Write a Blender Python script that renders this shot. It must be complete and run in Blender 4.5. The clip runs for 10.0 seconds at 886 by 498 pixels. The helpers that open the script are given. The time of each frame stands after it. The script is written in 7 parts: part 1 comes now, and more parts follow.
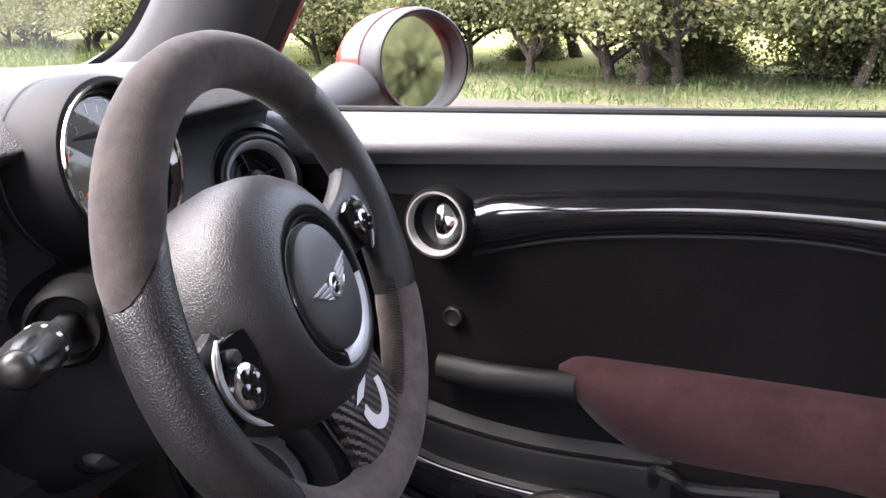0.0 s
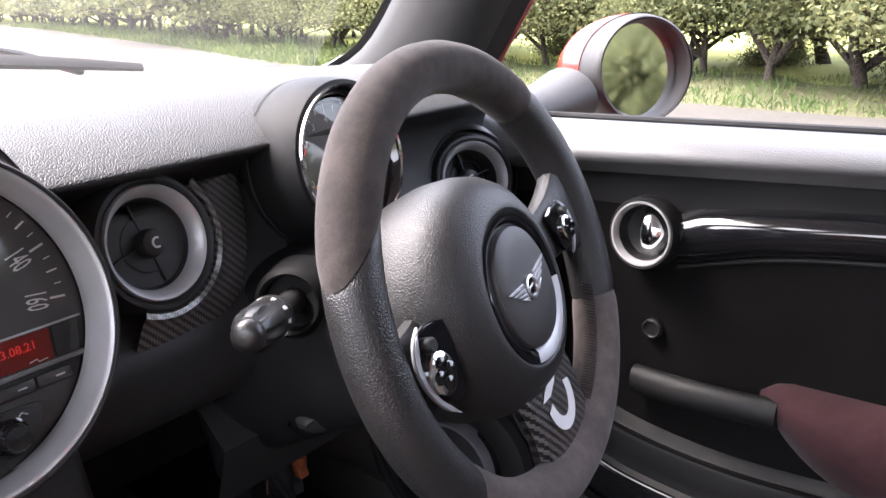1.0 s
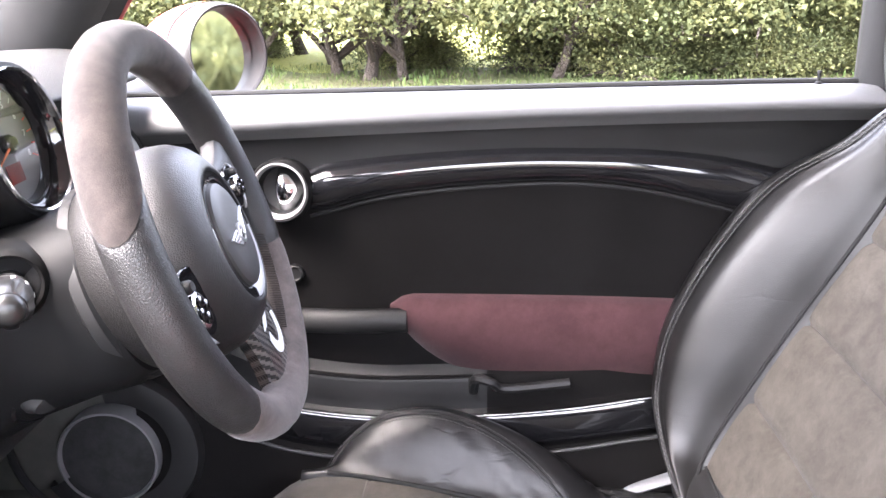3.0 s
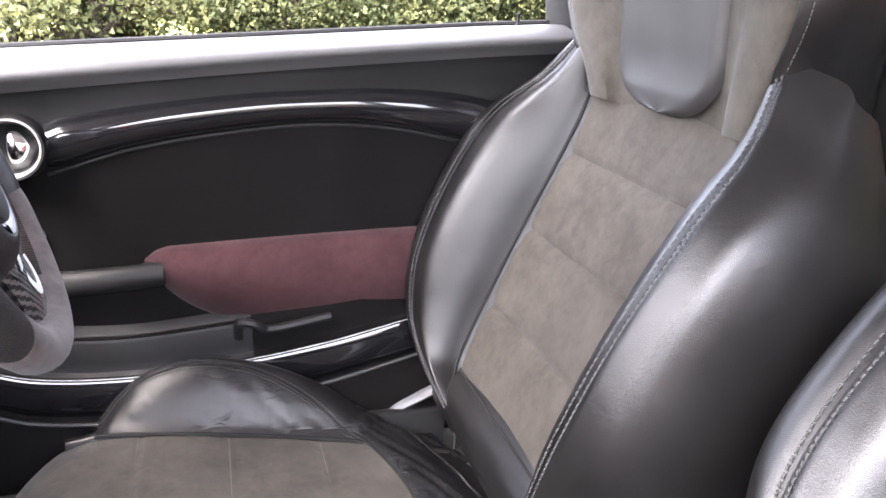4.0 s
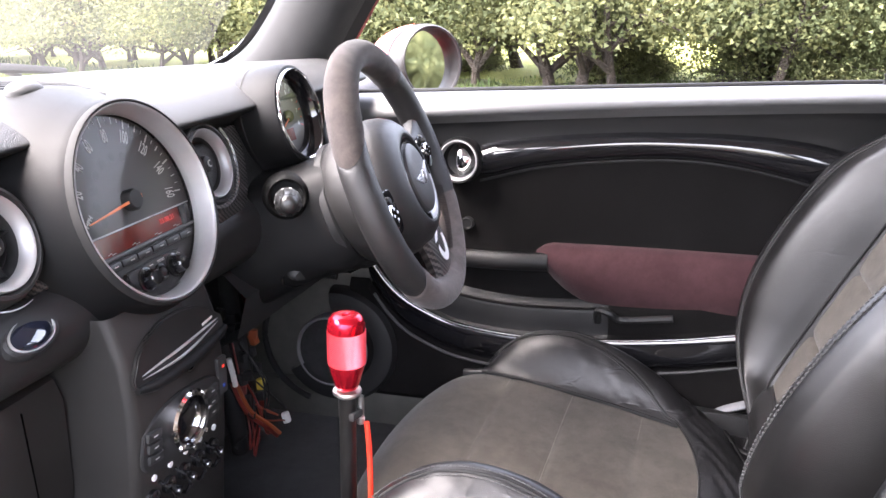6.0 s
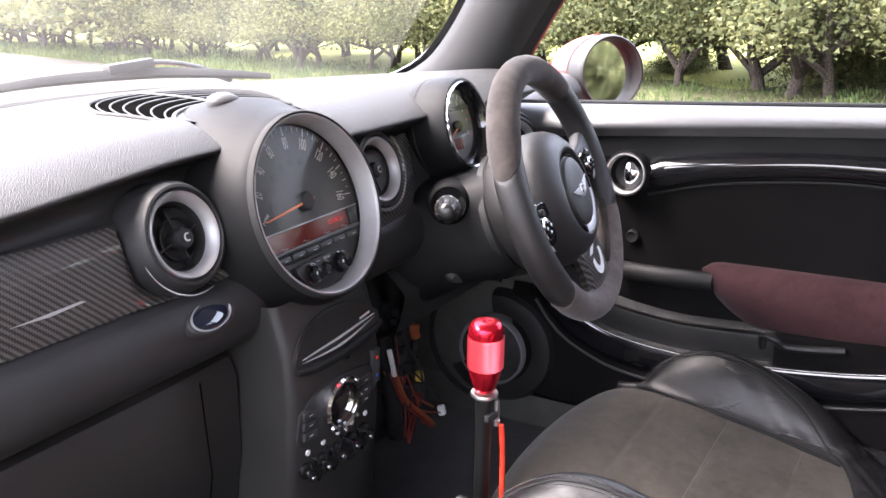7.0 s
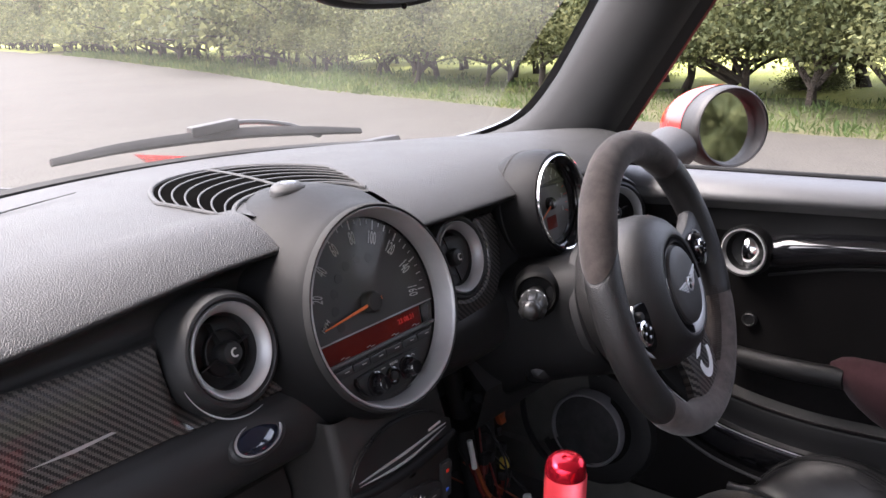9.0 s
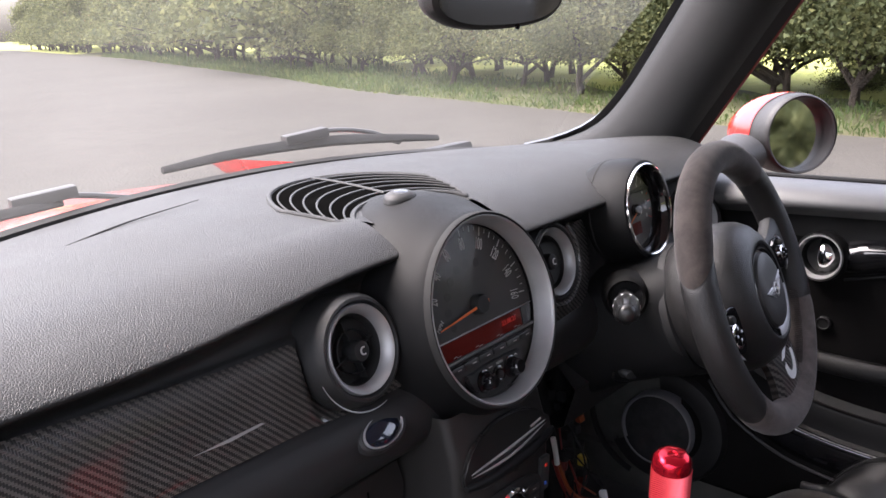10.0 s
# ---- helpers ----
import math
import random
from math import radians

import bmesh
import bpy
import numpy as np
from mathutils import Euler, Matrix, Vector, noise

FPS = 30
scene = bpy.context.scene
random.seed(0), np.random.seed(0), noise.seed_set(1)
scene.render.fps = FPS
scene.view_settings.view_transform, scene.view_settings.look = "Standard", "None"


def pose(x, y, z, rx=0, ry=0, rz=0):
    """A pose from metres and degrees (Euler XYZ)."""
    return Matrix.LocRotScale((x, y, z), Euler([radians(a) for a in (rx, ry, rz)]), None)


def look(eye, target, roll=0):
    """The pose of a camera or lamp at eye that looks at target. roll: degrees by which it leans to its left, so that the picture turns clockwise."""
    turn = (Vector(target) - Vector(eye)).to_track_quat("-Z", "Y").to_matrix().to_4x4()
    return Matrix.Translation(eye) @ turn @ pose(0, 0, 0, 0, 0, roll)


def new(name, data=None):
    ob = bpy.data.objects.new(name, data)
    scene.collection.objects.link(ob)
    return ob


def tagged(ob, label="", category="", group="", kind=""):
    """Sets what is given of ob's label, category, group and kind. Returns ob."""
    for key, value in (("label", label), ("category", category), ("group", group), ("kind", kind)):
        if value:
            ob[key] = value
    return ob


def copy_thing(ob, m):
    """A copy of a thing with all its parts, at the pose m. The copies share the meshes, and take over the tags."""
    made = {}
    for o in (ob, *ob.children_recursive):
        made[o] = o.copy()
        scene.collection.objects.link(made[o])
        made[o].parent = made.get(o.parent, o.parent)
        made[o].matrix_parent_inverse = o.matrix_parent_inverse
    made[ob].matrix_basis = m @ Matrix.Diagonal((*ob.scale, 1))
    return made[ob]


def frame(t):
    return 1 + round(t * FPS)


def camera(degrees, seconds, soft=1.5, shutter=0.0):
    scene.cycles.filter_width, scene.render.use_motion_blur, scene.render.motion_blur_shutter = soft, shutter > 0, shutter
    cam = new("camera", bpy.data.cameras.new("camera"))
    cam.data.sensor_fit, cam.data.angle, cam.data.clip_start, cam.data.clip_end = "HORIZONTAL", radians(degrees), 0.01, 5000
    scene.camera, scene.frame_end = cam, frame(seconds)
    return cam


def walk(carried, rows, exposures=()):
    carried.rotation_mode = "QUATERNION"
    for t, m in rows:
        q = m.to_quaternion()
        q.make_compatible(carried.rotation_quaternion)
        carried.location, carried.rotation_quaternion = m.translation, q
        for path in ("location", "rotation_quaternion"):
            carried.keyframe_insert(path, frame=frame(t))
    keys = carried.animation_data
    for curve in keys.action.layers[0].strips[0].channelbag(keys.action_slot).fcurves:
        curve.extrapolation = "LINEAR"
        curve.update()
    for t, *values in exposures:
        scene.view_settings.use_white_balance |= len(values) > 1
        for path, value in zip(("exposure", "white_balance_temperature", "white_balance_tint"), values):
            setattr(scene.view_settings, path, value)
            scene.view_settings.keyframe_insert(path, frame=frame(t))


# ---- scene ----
cam = camera(56.2, 10.0)
PATH = [
    (0, (-0.143, -0.497, 1.045), (1.609, 0.249, 0.434), -2.0),
    (0.5, (-0.166, -0.486, 1.053), (1.414, 0.58, 0.445), -2.0),
    (1, (-0.156, -0.517, 1.054), (1.341, 0.67, 0.46), -2.0),
    (1.5, (-0.175, -0.529, 1.052), (1.318, 0.665, 0.461), -2.1),
    (2, (-0.22, -0.536, 1.058), (1.358, 0.542, 0.468), -2.3),
    (2.5, (-0.273, -0.504, 1.057), (1.498, 0.189, 0.435), -1.4),
    (3, (-0.333, -0.425, 1.051), (1.56, -0.295, 0.42), -0.9),
    (3.2, (-0.342, -0.39, 1.038), (1.546, -0.497, 0.386), -1.4),
    (4.3, (-0.452, -0.394, 0.987), (1.375, -0.91, 0.358), -0.5),
    (4.5, (-0.476, -0.449, 1.001), (1.356, -0.949, 0.375), -0.5),
    (5, (-0.552, -0.498, 1.016), (1.326, -0.774, 0.386), -1.1),
    (5.5, (-0.636, -0.522, 1.042), (1.258, -0.347, 0.426), -1.4),
    (6, (-0.682, -0.579, 1.071), (1.126, 0.043, 0.484), -2.3),
    (6.2, (-0.667, -0.609, 1.064), (1.088, 0.152, 0.479), -2.4),
    (7.3, (-0.697, -0.647, 1.108), (0.895, 0.42, 0.537), -2.4),
    (7.5, (-0.694, -0.655, 1.111), (0.891, 0.424, 0.542), -2.4),
    (8, (-0.619, -0.641, 1.086), (0.949, 0.464, 0.519), -2.6),
    (8.5, (-0.596, -0.607, 1.115), (0.929, 0.56, 0.555), -2.6),
    (9, (-0.563, -0.598, 1.164), (0.895, 0.661, 0.622), -2.8),
    (9.5, (-0.588, -0.611, 1.168), (0.801, 0.726, 0.636), -3.0),
    (10, (-0.652, -0.568, 1.188), (0.757, 0.746, 0.649), -3.1),
]
walk(cam, [(t, look(eye, target, roll)) for t, eye, target, roll in PATH],
     [(0.0, 4.0, 6420, 18), (0.5, 3.8, 6420, 18), (1.0, 4.0, 6420, 18), (2.0, 3.85, 6420, 18), (2.5, 4.25, 6420, 18), (3.0, 5.2, 6420, 18), (4.5, 4.75, 6420, 18), (5.0, 4.7, 6420, 18), (5.5, 4.95, 6420, 18), (6.0, 4.68, 6420, 18), (7.5, 4.12, 6420, 18), (8.0, 4.06, 6420, 18), (8.5, 3.85, 6420, 18), (9.0, 3.25, 6420, 18), (10.0, 3.0, 6420, 18)])

# ---- light ----
world = bpy.data.worlds.new("sky")
scene.world = world
world.use_nodes = True
sky_nodes = world.node_tree.nodes
sky = sky_nodes.new("ShaderNodeTexSky")
sky.sky_type = "NISHITA"
sky.sun_disc = False
SUN_HIGH, SUN_ROUND = radians(62), radians(318)
sky.sun_elevation, sky.sun_rotation = SUN_HIGH, SUN_ROUND
sky.air_density, sky.dust_density = 1.0, 6.0
background = sky_nodes["Background"]
background.inputs[1].default_value = 0.15
cloud = sky_nodes.new("ShaderNodeHueSaturation")
cloud.inputs["Saturation"].default_value = 0.5
world.node_tree.links.new(sky.outputs[0], cloud.inputs["Color"])
world.node_tree.links.new(cloud.outputs[0], background.inputs[0])
sun = new("sun", bpy.data.lights.new("sun", "SUN"))
sun.data.energy, sun.data.angle, sun.data.color = 0.6, radians(90), (1.0, 0.96, 0.9)
SUN_FROM = Vector((math.sin(SUN_ROUND) * math.cos(SUN_HIGH), math.cos(SUN_ROUND) * math.cos(SUN_HIGH), math.sin(SUN_HIGH)))
sun.matrix_world = look(SUN_FROM * 50, (0, 0, 0))


# ---- materials ----


class Graph:
    """A short way to write node materials."""

    def __init__(self, name):
        self.mat = bpy.data.materials.new(name)
        self.mat.use_nodes = True
        self.tree = self.mat.node_tree
        self.bsdf = self.tree.nodes["Principled BSDF"]
        self.coord = self.tree.nodes.new("ShaderNodeTexCoord").outputs["Object"]

    def add(self, kind, *ins, **props):
        n = self.tree.nodes.new("ShaderNode" + kind)
        for k, v in props.items():
            if k == "operation":
                n.operation = v
            elif k == "feature":
                n.feature = v
            elif k == "blend":
                n.blend_type = v
            elif k == "data":
                n.data_type = v
        for i, v in enumerate(ins):
            self.put(n.inputs[i], v)
        return n

    def put(self, socket, v):
        if v is None:
            return
        if isinstance(v, bpy.types.NodeSocket):
            self.tree.links.new(v, socket)
        else:
            socket.default_value = v

    def noise(self, scale, detail=4, rough=0.55, coord=None):
        n = self.add("TexNoise")
        self.put(n.inputs["Vector"], coord or self.coord)
        self.put(n.inputs["Scale"], scale), self.put(n.inputs["Detail"], detail), self.put(n.inputs["Roughness"], rough)
        return n.outputs[0]

    def voronoi(self, scale, feature="F1", coord=None):
        n = self.add("TexVoronoi", feature=feature)
        self.put(n.inputs["Vector"], coord or self.coord), self.put(n.inputs["Scale"], scale)
        return n.outputs[0]

    def math(self, op, a, b=0.0):
        return self.add("Math", a, b, operation=op).outputs[0]

    def span(self, v, a, b, lo, hi):
        n = self.add("MapRange", v, a, b, lo, hi)
        return n.outputs[0]

    def mix(self, f, a, b):
        n = self.add("MixRGB")
        self.put(n.inputs[0], f), self.put(n.inputs[1], a), self.put(n.inputs[2], b)
        return n.outputs[0]

    def bump(self, height, distance, strength=1.0, normal=None):
        n = self.add("Bump")
        self.put(n.inputs["Strength"], strength), self.put(n.inputs["Distance"], distance), self.put(n.inputs["Height"], height)
        if normal:
            self.put(n.inputs["Normal"], normal)
        return n.outputs[0]

    def set(self, **kw):
        for k, v in kw.items():
            self.put(self.bsdf.inputs[k.replace("_", " ")], v)
        return self.mat


def rgb(r, g, b):
    return (r, g, b, 1.0)


def grained(name, a, b, rough, cell, depth, blotch=9.0, metallic=0.0, spec=0.5, coat=0.0, creases=0.0):
    """Moulded plastic or leather: pebble grain of the given cell size in metres over soft blotches."""
    g = Graph(name)
    big, fine = g.noise(blotch, 3), g.noise(1.3 / cell, 2)
    edge = g.voronoi(1 / cell, "DISTANCE_TO_EDGE")
    height = g.math("ADD", g.span(edge, 0.0, 0.22, 0.0, 1.0), g.math("MULTIPLY", fine, 0.5))
    g.set(Base_Color=g.mix(g.span(big, 0.3, 0.7, 0.0, 1.0), rgb(*a), rgb(*b)), Metallic=metallic, Specular_IOR_Level=spec, Coat_Weight=coat)
    g.set(Roughness=g.math("ADD", g.span(big, 0.3, 0.7, rough - 0.05, rough + 0.05), g.math("MULTIPLY", g.math("SUBTRACT", fine, 0.5), 0.12)))
    base = None
    if creases:
        long = g.add("Mapping", g.coord)
        long.inputs["Scale"].default_value = (1.0, 0.55, 1.9)
        wander = g.noise(11, 4, 0.5, long.outputs[0])
        folds = g.span(g.math("ABSOLUTE", g.math("SUBTRACT", wander, 0.5)), 0.0, 0.035, 0.0, 1.0)
        patchy = g.span(g.noise(11, 3), 0.45, 0.7, 0.0, 1.0)
        soft = g.noise(26, 3)
        base = g.bump(g.math("ADD", g.math("MULTIPLY", g.math("MULTIPLY", folds, patchy), creases), g.math("MULTIPLY", soft, min(1.0, 0.25 + 1.6 * creases))), 0.0022, 0.5)
    return g.set(Normal=g.bump(height, depth, 1.0, base))


def smooth(name, a, b, rough, metallic=0.0, coat=0.0, blotch=30.0, spec=0.5, dust=0.05):
    """A plain hard surface with faint smears and fine dust in its gloss."""
    g = Graph(name)
    big, fine = g.noise(blotch, 4), g.noise(420, 2)
    g.set(Base_Color=g.mix(g.span(big, 0.35, 0.7, 0.0, 1.0), rgb(*a), rgb(*b)), Metallic=metallic, Coat_Weight=coat, Coat_Roughness=0.06, Specular_IOR_Level=spec)
    g.set(Roughness=g.math("ADD", g.span(big, 0.3, 0.75, rough, rough + dust), g.math("MULTIPLY", fine, dust * 0.6)))
    return g.set(Normal=g.bump(fine, 0.00004, 0.4))


def suede(name, a, b, nap=0.9):
    """Short-napped suede with brushed patches."""
    g = Graph(name)
    patch, mid, fibre = g.noise(17, 6, 0.65), g.noise(60, 5, 0.75), g.noise(1200, 2)
    shade = g.math("ADD", g.math("MULTIPLY", patch, 0.6), g.math("MULTIPLY", mid, 0.4))
    tone = g.mix(g.span(shade, 0.40, 0.60, 0.0, 1.0), rgb(*a), rgb(*b))
    g.set(Base_Color=g.mix(g.span(fibre, 0.3, 0.7, 0.0, 0.35), tone, rgb(*[c * 0.55 for c in a])), Roughness=nap, Specular_IOR_Level=0.2, Sheen_Weight=0.15, Sheen_Roughness=0.4)
    return g.set(Normal=g.bump(fibre, 0.0004, 0.8, g.bump(mid, 0.0008, 0.5)))


def carbon(name, tow=0.0019, across="Z"):
    """Lacquered twill-weave carbon fibre: bundles over two and under two."""
    g = Graph(name)
    sep = g.add("SeparateXYZ", g.coord)
    u, v = g.math("DIVIDE", sep.outputs["X"], tow), g.math("DIVIDE", sep.outputs[across], tow)
    fu, fv = g.math("FLOOR", u), g.math("FLOOR", v)
    over = g.math("LESS_THAN", g.math("FLOORED_MODULO", g.math("ADD", fu, fv), 4.0), 2.0)
    bu, bv = g.math("SUBTRACT", g.math("SUBTRACT", u, fu), 0.5), g.math("SUBTRACT", g.math("SUBTRACT", v, fv), 0.5)
    hu, hv = g.math("SUBTRACT", 1.0, g.math("MULTIPLY", g.math("MULTIPLY", bu, bu), 4.0)), g.math("SUBTRACT", 1.0, g.math("MULTIPLY", g.math("MULTIPLY", bv, bv), 4.0))
    height = g.add("Mix", over, hu, hv)
    height.inputs[2].default_value = 0
    g.put(height.inputs["A"], hu), g.put(height.inputs["B"], hv)
    tone = g.mix(over, rgb(0.006, 0.0058, 0.0058), rgb(0.105, 0.094, 0.086))
    tone = g.mix(g.span(g.noise(1500, 2), 0.4, 0.7, 0.0, 0.4), tone, rgb(0.02, 0.02, 0.02))
    g.set(Base_Color=tone, Roughness=0.42, Coat_Weight=1.0, Coat_Roughness=g.span(g.noise(12, 4), 0.35, 0.7, 0.02, 0.09))
    return g.set(Normal=g.bump(height.outputs["Result"], 0.0006, 0.7))


def glass_pane(name, dirt=0.02, grey=0.9, gloss=1.0):
    """Clear pane: the gloss follows Fresnel, the rest lets light through, with a film of dust."""
    g = Graph(name)
    out = g.tree.nodes["Material Output"]
    clear, shine, film = g.add("BsdfTransparent"), g.add("BsdfGlossy"), g.add("BsdfTranslucent")
    g.put(clear.inputs[0], rgb(grey, grey, grey * 0.99)), g.put(shine.inputs["Roughness"], 0.02), g.put(film.inputs[0], rgb(0.7, 0.7, 0.68))
    facing_weight = g.add("LayerWeight")
    g.put(facing_weight.inputs[0], 0.5)
    fres = g.math("MULTIPLY", gloss, g.math("ADD", 0.04, g.math("MULTIPLY", 0.96, g.math("POWER", facing_weight.outputs["Facing"], 5.0))))
    a = g.add("MixShader", fres, clear.outputs[0], shine.outputs[0])
    specks = g.span(g.voronoi(120), 0.02, 0.05, 0.14, 0.0)
    amount = g.math("ADD", g.span(g.noise(2.2, 6), 0.3, 0.75, dirt * 0.4, dirt * 1.8), g.math("MULTIPLY", specks, g.math("GREATER_THAN", g.noise(35, 2), 0.62)))
    b = g.add("MixShader", amount, a.outputs[0], film.outputs[0])
    g.tree.links.new(b.outputs[0], out.inputs[0])
    return g.mat


def lamp_face(name, colour, strength):
    g = Graph(name)
    return g.set(Base_Color=rgb(*[c * 0.3 for c in colour]), Roughness=0.3, Emission_Color=rgb(*colour), Emission_Strength=strength)


M_PAD = grained("dash_leatherette", (0.020, 0.0202, 0.0206), (0.026, 0.0262, 0.0266), 0.50, 0.0022, 0.00040, spec=0.42)
M_PLASTIC = grained("matt_black_plastic", (0.019, 0.0191, 0.0195), (0.026, 0.0262, 0.0268), 0.48, 0.0010, 0.00007, spec=0.38)
M_PLASTIC_DARK = grained("dark_plastic", (0.019, 0.019, 0.0194), (0.026, 0.026, 0.0264), 0.5, 0.001, 0.00006, spec=0.28)
M_DOOR_PLASTIC = grained("door_plastic", (0.010, 0.010, 0.0103), (0.014, 0.014, 0.0144), 0.5, 0.001, 0.00006, spec=0.28)
M_PILLAR = grained("pillar_trim", (0.016, 0.0163, 0.017), (0.021, 0.0213, 0.022), 0.62, 0.001, 0.0001, spec=0.3)
M_HOOD = grained("smooth_hood_plastic", (0.0066, 0.0067, 0.007), (0.0095, 0.0096, 0.010), 0.46, 0.0010, 0.00006, spec=0.13)
# dark leatherette made paler: the window sky's sheen is in its colour
M_DOOR_CAP = grained("sky_lit_cap_leatherette", (0.075, 0.075, 0.076), (0.09, 0.09, 0.091), 0.46, 0.0024, 0.00012, spec=0.6)
M_DOOR_CLOTH = grained("black_door_cloth", (0.0058, 0.0054, 0.0054), (0.0085, 0.008, 0.008), 0.85, 0.0014, 0.0002, spec=0.05)
M_LEATHER = grained("black_seat_leather", (0.0060, 0.0058, 0.0058), (0.0105, 0.0101, 0.0099), 0.34, 0.0016, 0.00006, spec=0.55, creases=0.12)
M_CREASED = grained("creased_leather", (0.007, 0.0068, 0.0070), (0.011, 0.0108, 0.0118), 0.38, 0.0018, 0.00006, spec=0.45, creases=0.9)
M_HORN = grained("horn_pad_plastic", (0.036, 0.0345, 0.0342), (0.046, 0.0443, 0.044), 0.5, 0.0012, 0.00005)
M_SUEDE_WORN = suede("worn_suede", (0.062, 0.0515, 0.0480), (0.125, 0.1040, 0.0960))
M_PAD_LEATHER = grained("smooth_pad_leather", (0.030, 0.028, 0.0275), (0.042, 0.0395, 0.039), 0.42, 0.0016, 0.00005, creases=0.05)
M_WHEEL_LEATHER = grained("wheel_leather", (0.016, 0.0154, 0.0153), (0.023, 0.0222, 0.022), 0.38, 0.0021, 0.00017)
M_SUEDE = suede("black_suede", (0.036, 0.0305, 0.0290), (0.074, 0.0610, 0.0560))
M_SEAT_SUEDE = suede("taupe_suede", (0.050, 0.0435, 0.0355), (0.084, 0.0745, 0.0615))
M_WINE = suede("wine_suede", (0.038, 0.0155, 0.018), (0.06, 0.026, 0.029))
M_CARBON = carbon("carbon_twill")
M_SILVER = smooth("satin_silver", (0.42, 0.42, 0.423), (0.48, 0.48, 0.483), 0.46, metallic=0.6)
M_CHROME = smooth("chrome", (0.86, 0.86, 0.87), (0.9, 0.9, 0.91), 0.06, metallic=1.0)
M_GLOSS = smooth("piano_black", (0.006, 0.006, 0.007), (0.009, 0.009, 0.01), 0.06, coat=0.8)
M_RUBBER = smooth("black_rubber", (0.014, 0.014, 0.014), (0.021, 0.021, 0.021), 0.65, dust=0.12, spec=0.3)
M_THREAD = smooth("grey_thread", (0.040, 0.0395, 0.039), (0.060, 0.059, 0.058), 0.8)
M_TAUPE_THREAD = smooth("taupe_thread", (0.095, 0.086, 0.073), (0.12, 0.11, 0.094), 0.85)
# the dim light of the footwell is put into these two wire colours
M_WIRE_RED = smooth("dimmed_red_wire", (0.12, 0.012, 0.009), (0.17, 0.017, 0.012), 0.5)
M_WIRE_ORANGE = smooth("dimmed_orange_wire", (0.22, 0.05, 0.015), (0.28, 0.065, 0.02), 0.55)
M_SEAM = smooth("seam_groove", (0.006, 0.006, 0.006), (0.008, 0.008, 0.008), 0.8)
# glossless black: the glovebox gap, and shade painted behind the demister slats
M_VOID = smooth("gap_and_shade_black", (0.002, 0.002, 0.002), (0.003, 0.003, 0.003), 1.0, spec=0.0)
M_DIAL = smooth("dial_face", (0.040, 0.038, 0.037), (0.050, 0.047, 0.046), 0.5)
M_DIAL_DARK = smooth("dial_lamp_windows", (0.018, 0.017, 0.017), (0.022, 0.021, 0.021), 0.4)
M_SILVER_DARK = smooth("dull_silver_strip", (0.13, 0.13, 0.132), (0.17, 0.17, 0.172), 0.45, metallic=0.4)
M_BUTTON = smooth("satin_black_buttons", (0.024, 0.024, 0.025), (0.032, 0.032, 0.033), 0.34)
M_BADGE = smooth("bright_badge_metal", (0.74, 0.74, 0.75), (0.80, 0.80, 0.81), 0.26, metallic=0.9)
M_LOWER = grained("warm_grey_lower_trim", (0.016, 0.0149, 0.014), (0.022, 0.0207, 0.0195), 0.48, 0.0010, 0.00008, spec=0.34)
M_MARK = smooth("dial_marks", (0.46, 0.46, 0.45), (0.52, 0.52, 0.5), 0.6)
M_NEEDLE = smooth("orange_needle", (0.75, 0.16, 0.04), (0.8, 0.2, 0.05), 0.4)
M_DISPLAY = smooth("red_display_glass", (0.10, 0.006, 0.004), (0.13, 0.01, 0.006), 0.12)
M_DIGIT = lamp_face("red_digits", (1.0, 0.03, 0.02), 0.028)
M_PRINT = smooth("white_print", (0.7, 0.7, 0.7), (0.75, 0.75, 0.75), 0.6)
M_RED_PAINT = smooth("red_paint", (0.42, 0.012, 0.012), (0.47, 0.016, 0.014), 0.22, coat=0.9)
# darker and rougher red than the body paint
M_RED_DULL = smooth("dull_dark_red_paint", (0.17, 0.022, 0.022), (0.22, 0.035, 0.032), 0.45, coat=0.2)
M_METAL = smooth("bare_steel", (0.5, 0.5, 0.5), (0.58, 0.57, 0.55), 0.32, metallic=1.0)
M_SILL = smooth("grey_primer_steel", (0.055, 0.055, 0.048), (0.075, 0.073, 0.064), 0.6)
M_CARPET = suede("black_carpet", (0.020, 0.020, 0.020), (0.036, 0.036, 0.037), 0.95)
# out of view; its grey is raised to bounce fill light into the cabin
M_HEADLINER = suede("pale_fill_headliner", (0.48, 0.475, 0.465), (0.54, 0.535, 0.525), 0.95)
M_WHITE = smooth("white_plastic", (0.7, 0.7, 0.68), (0.76, 0.76, 0.74), 0.4)
M_CABLE_RED = smooth("red_cable", (0.75, 0.03, 0.015), (0.8, 0.05, 0.02), 0.4)
M_CABLE_BROWN = smooth("brown_cable", (0.16, 0.03, 0.012), (0.22, 0.045, 0.02), 0.5)
M_CABLE_YELLOW = smooth("yellow_cable", (0.5, 0.36, 0.04), (0.55, 0.4, 0.06), 0.5)
M_CABLE_BLUE = smooth("blue_cable", (0.03, 0.08, 0.4), (0.04, 0.1, 0.45), 0.5)
M_GLASS = glass_pane("windscreen_glass", 0.02)
M_COVER = glass_pane("dial_cover", 0.006, 0.94, 0.35)
M_COVER_CLEAR = glass_pane("small_dial_cover", 0.012, 0.94, 1.6)
M_MIRROR = smooth("mirror_silver", (0.86, 0.88, 0.87), (0.88, 0.9, 0.89), 0.02, metallic=1.0, dust=0.03)


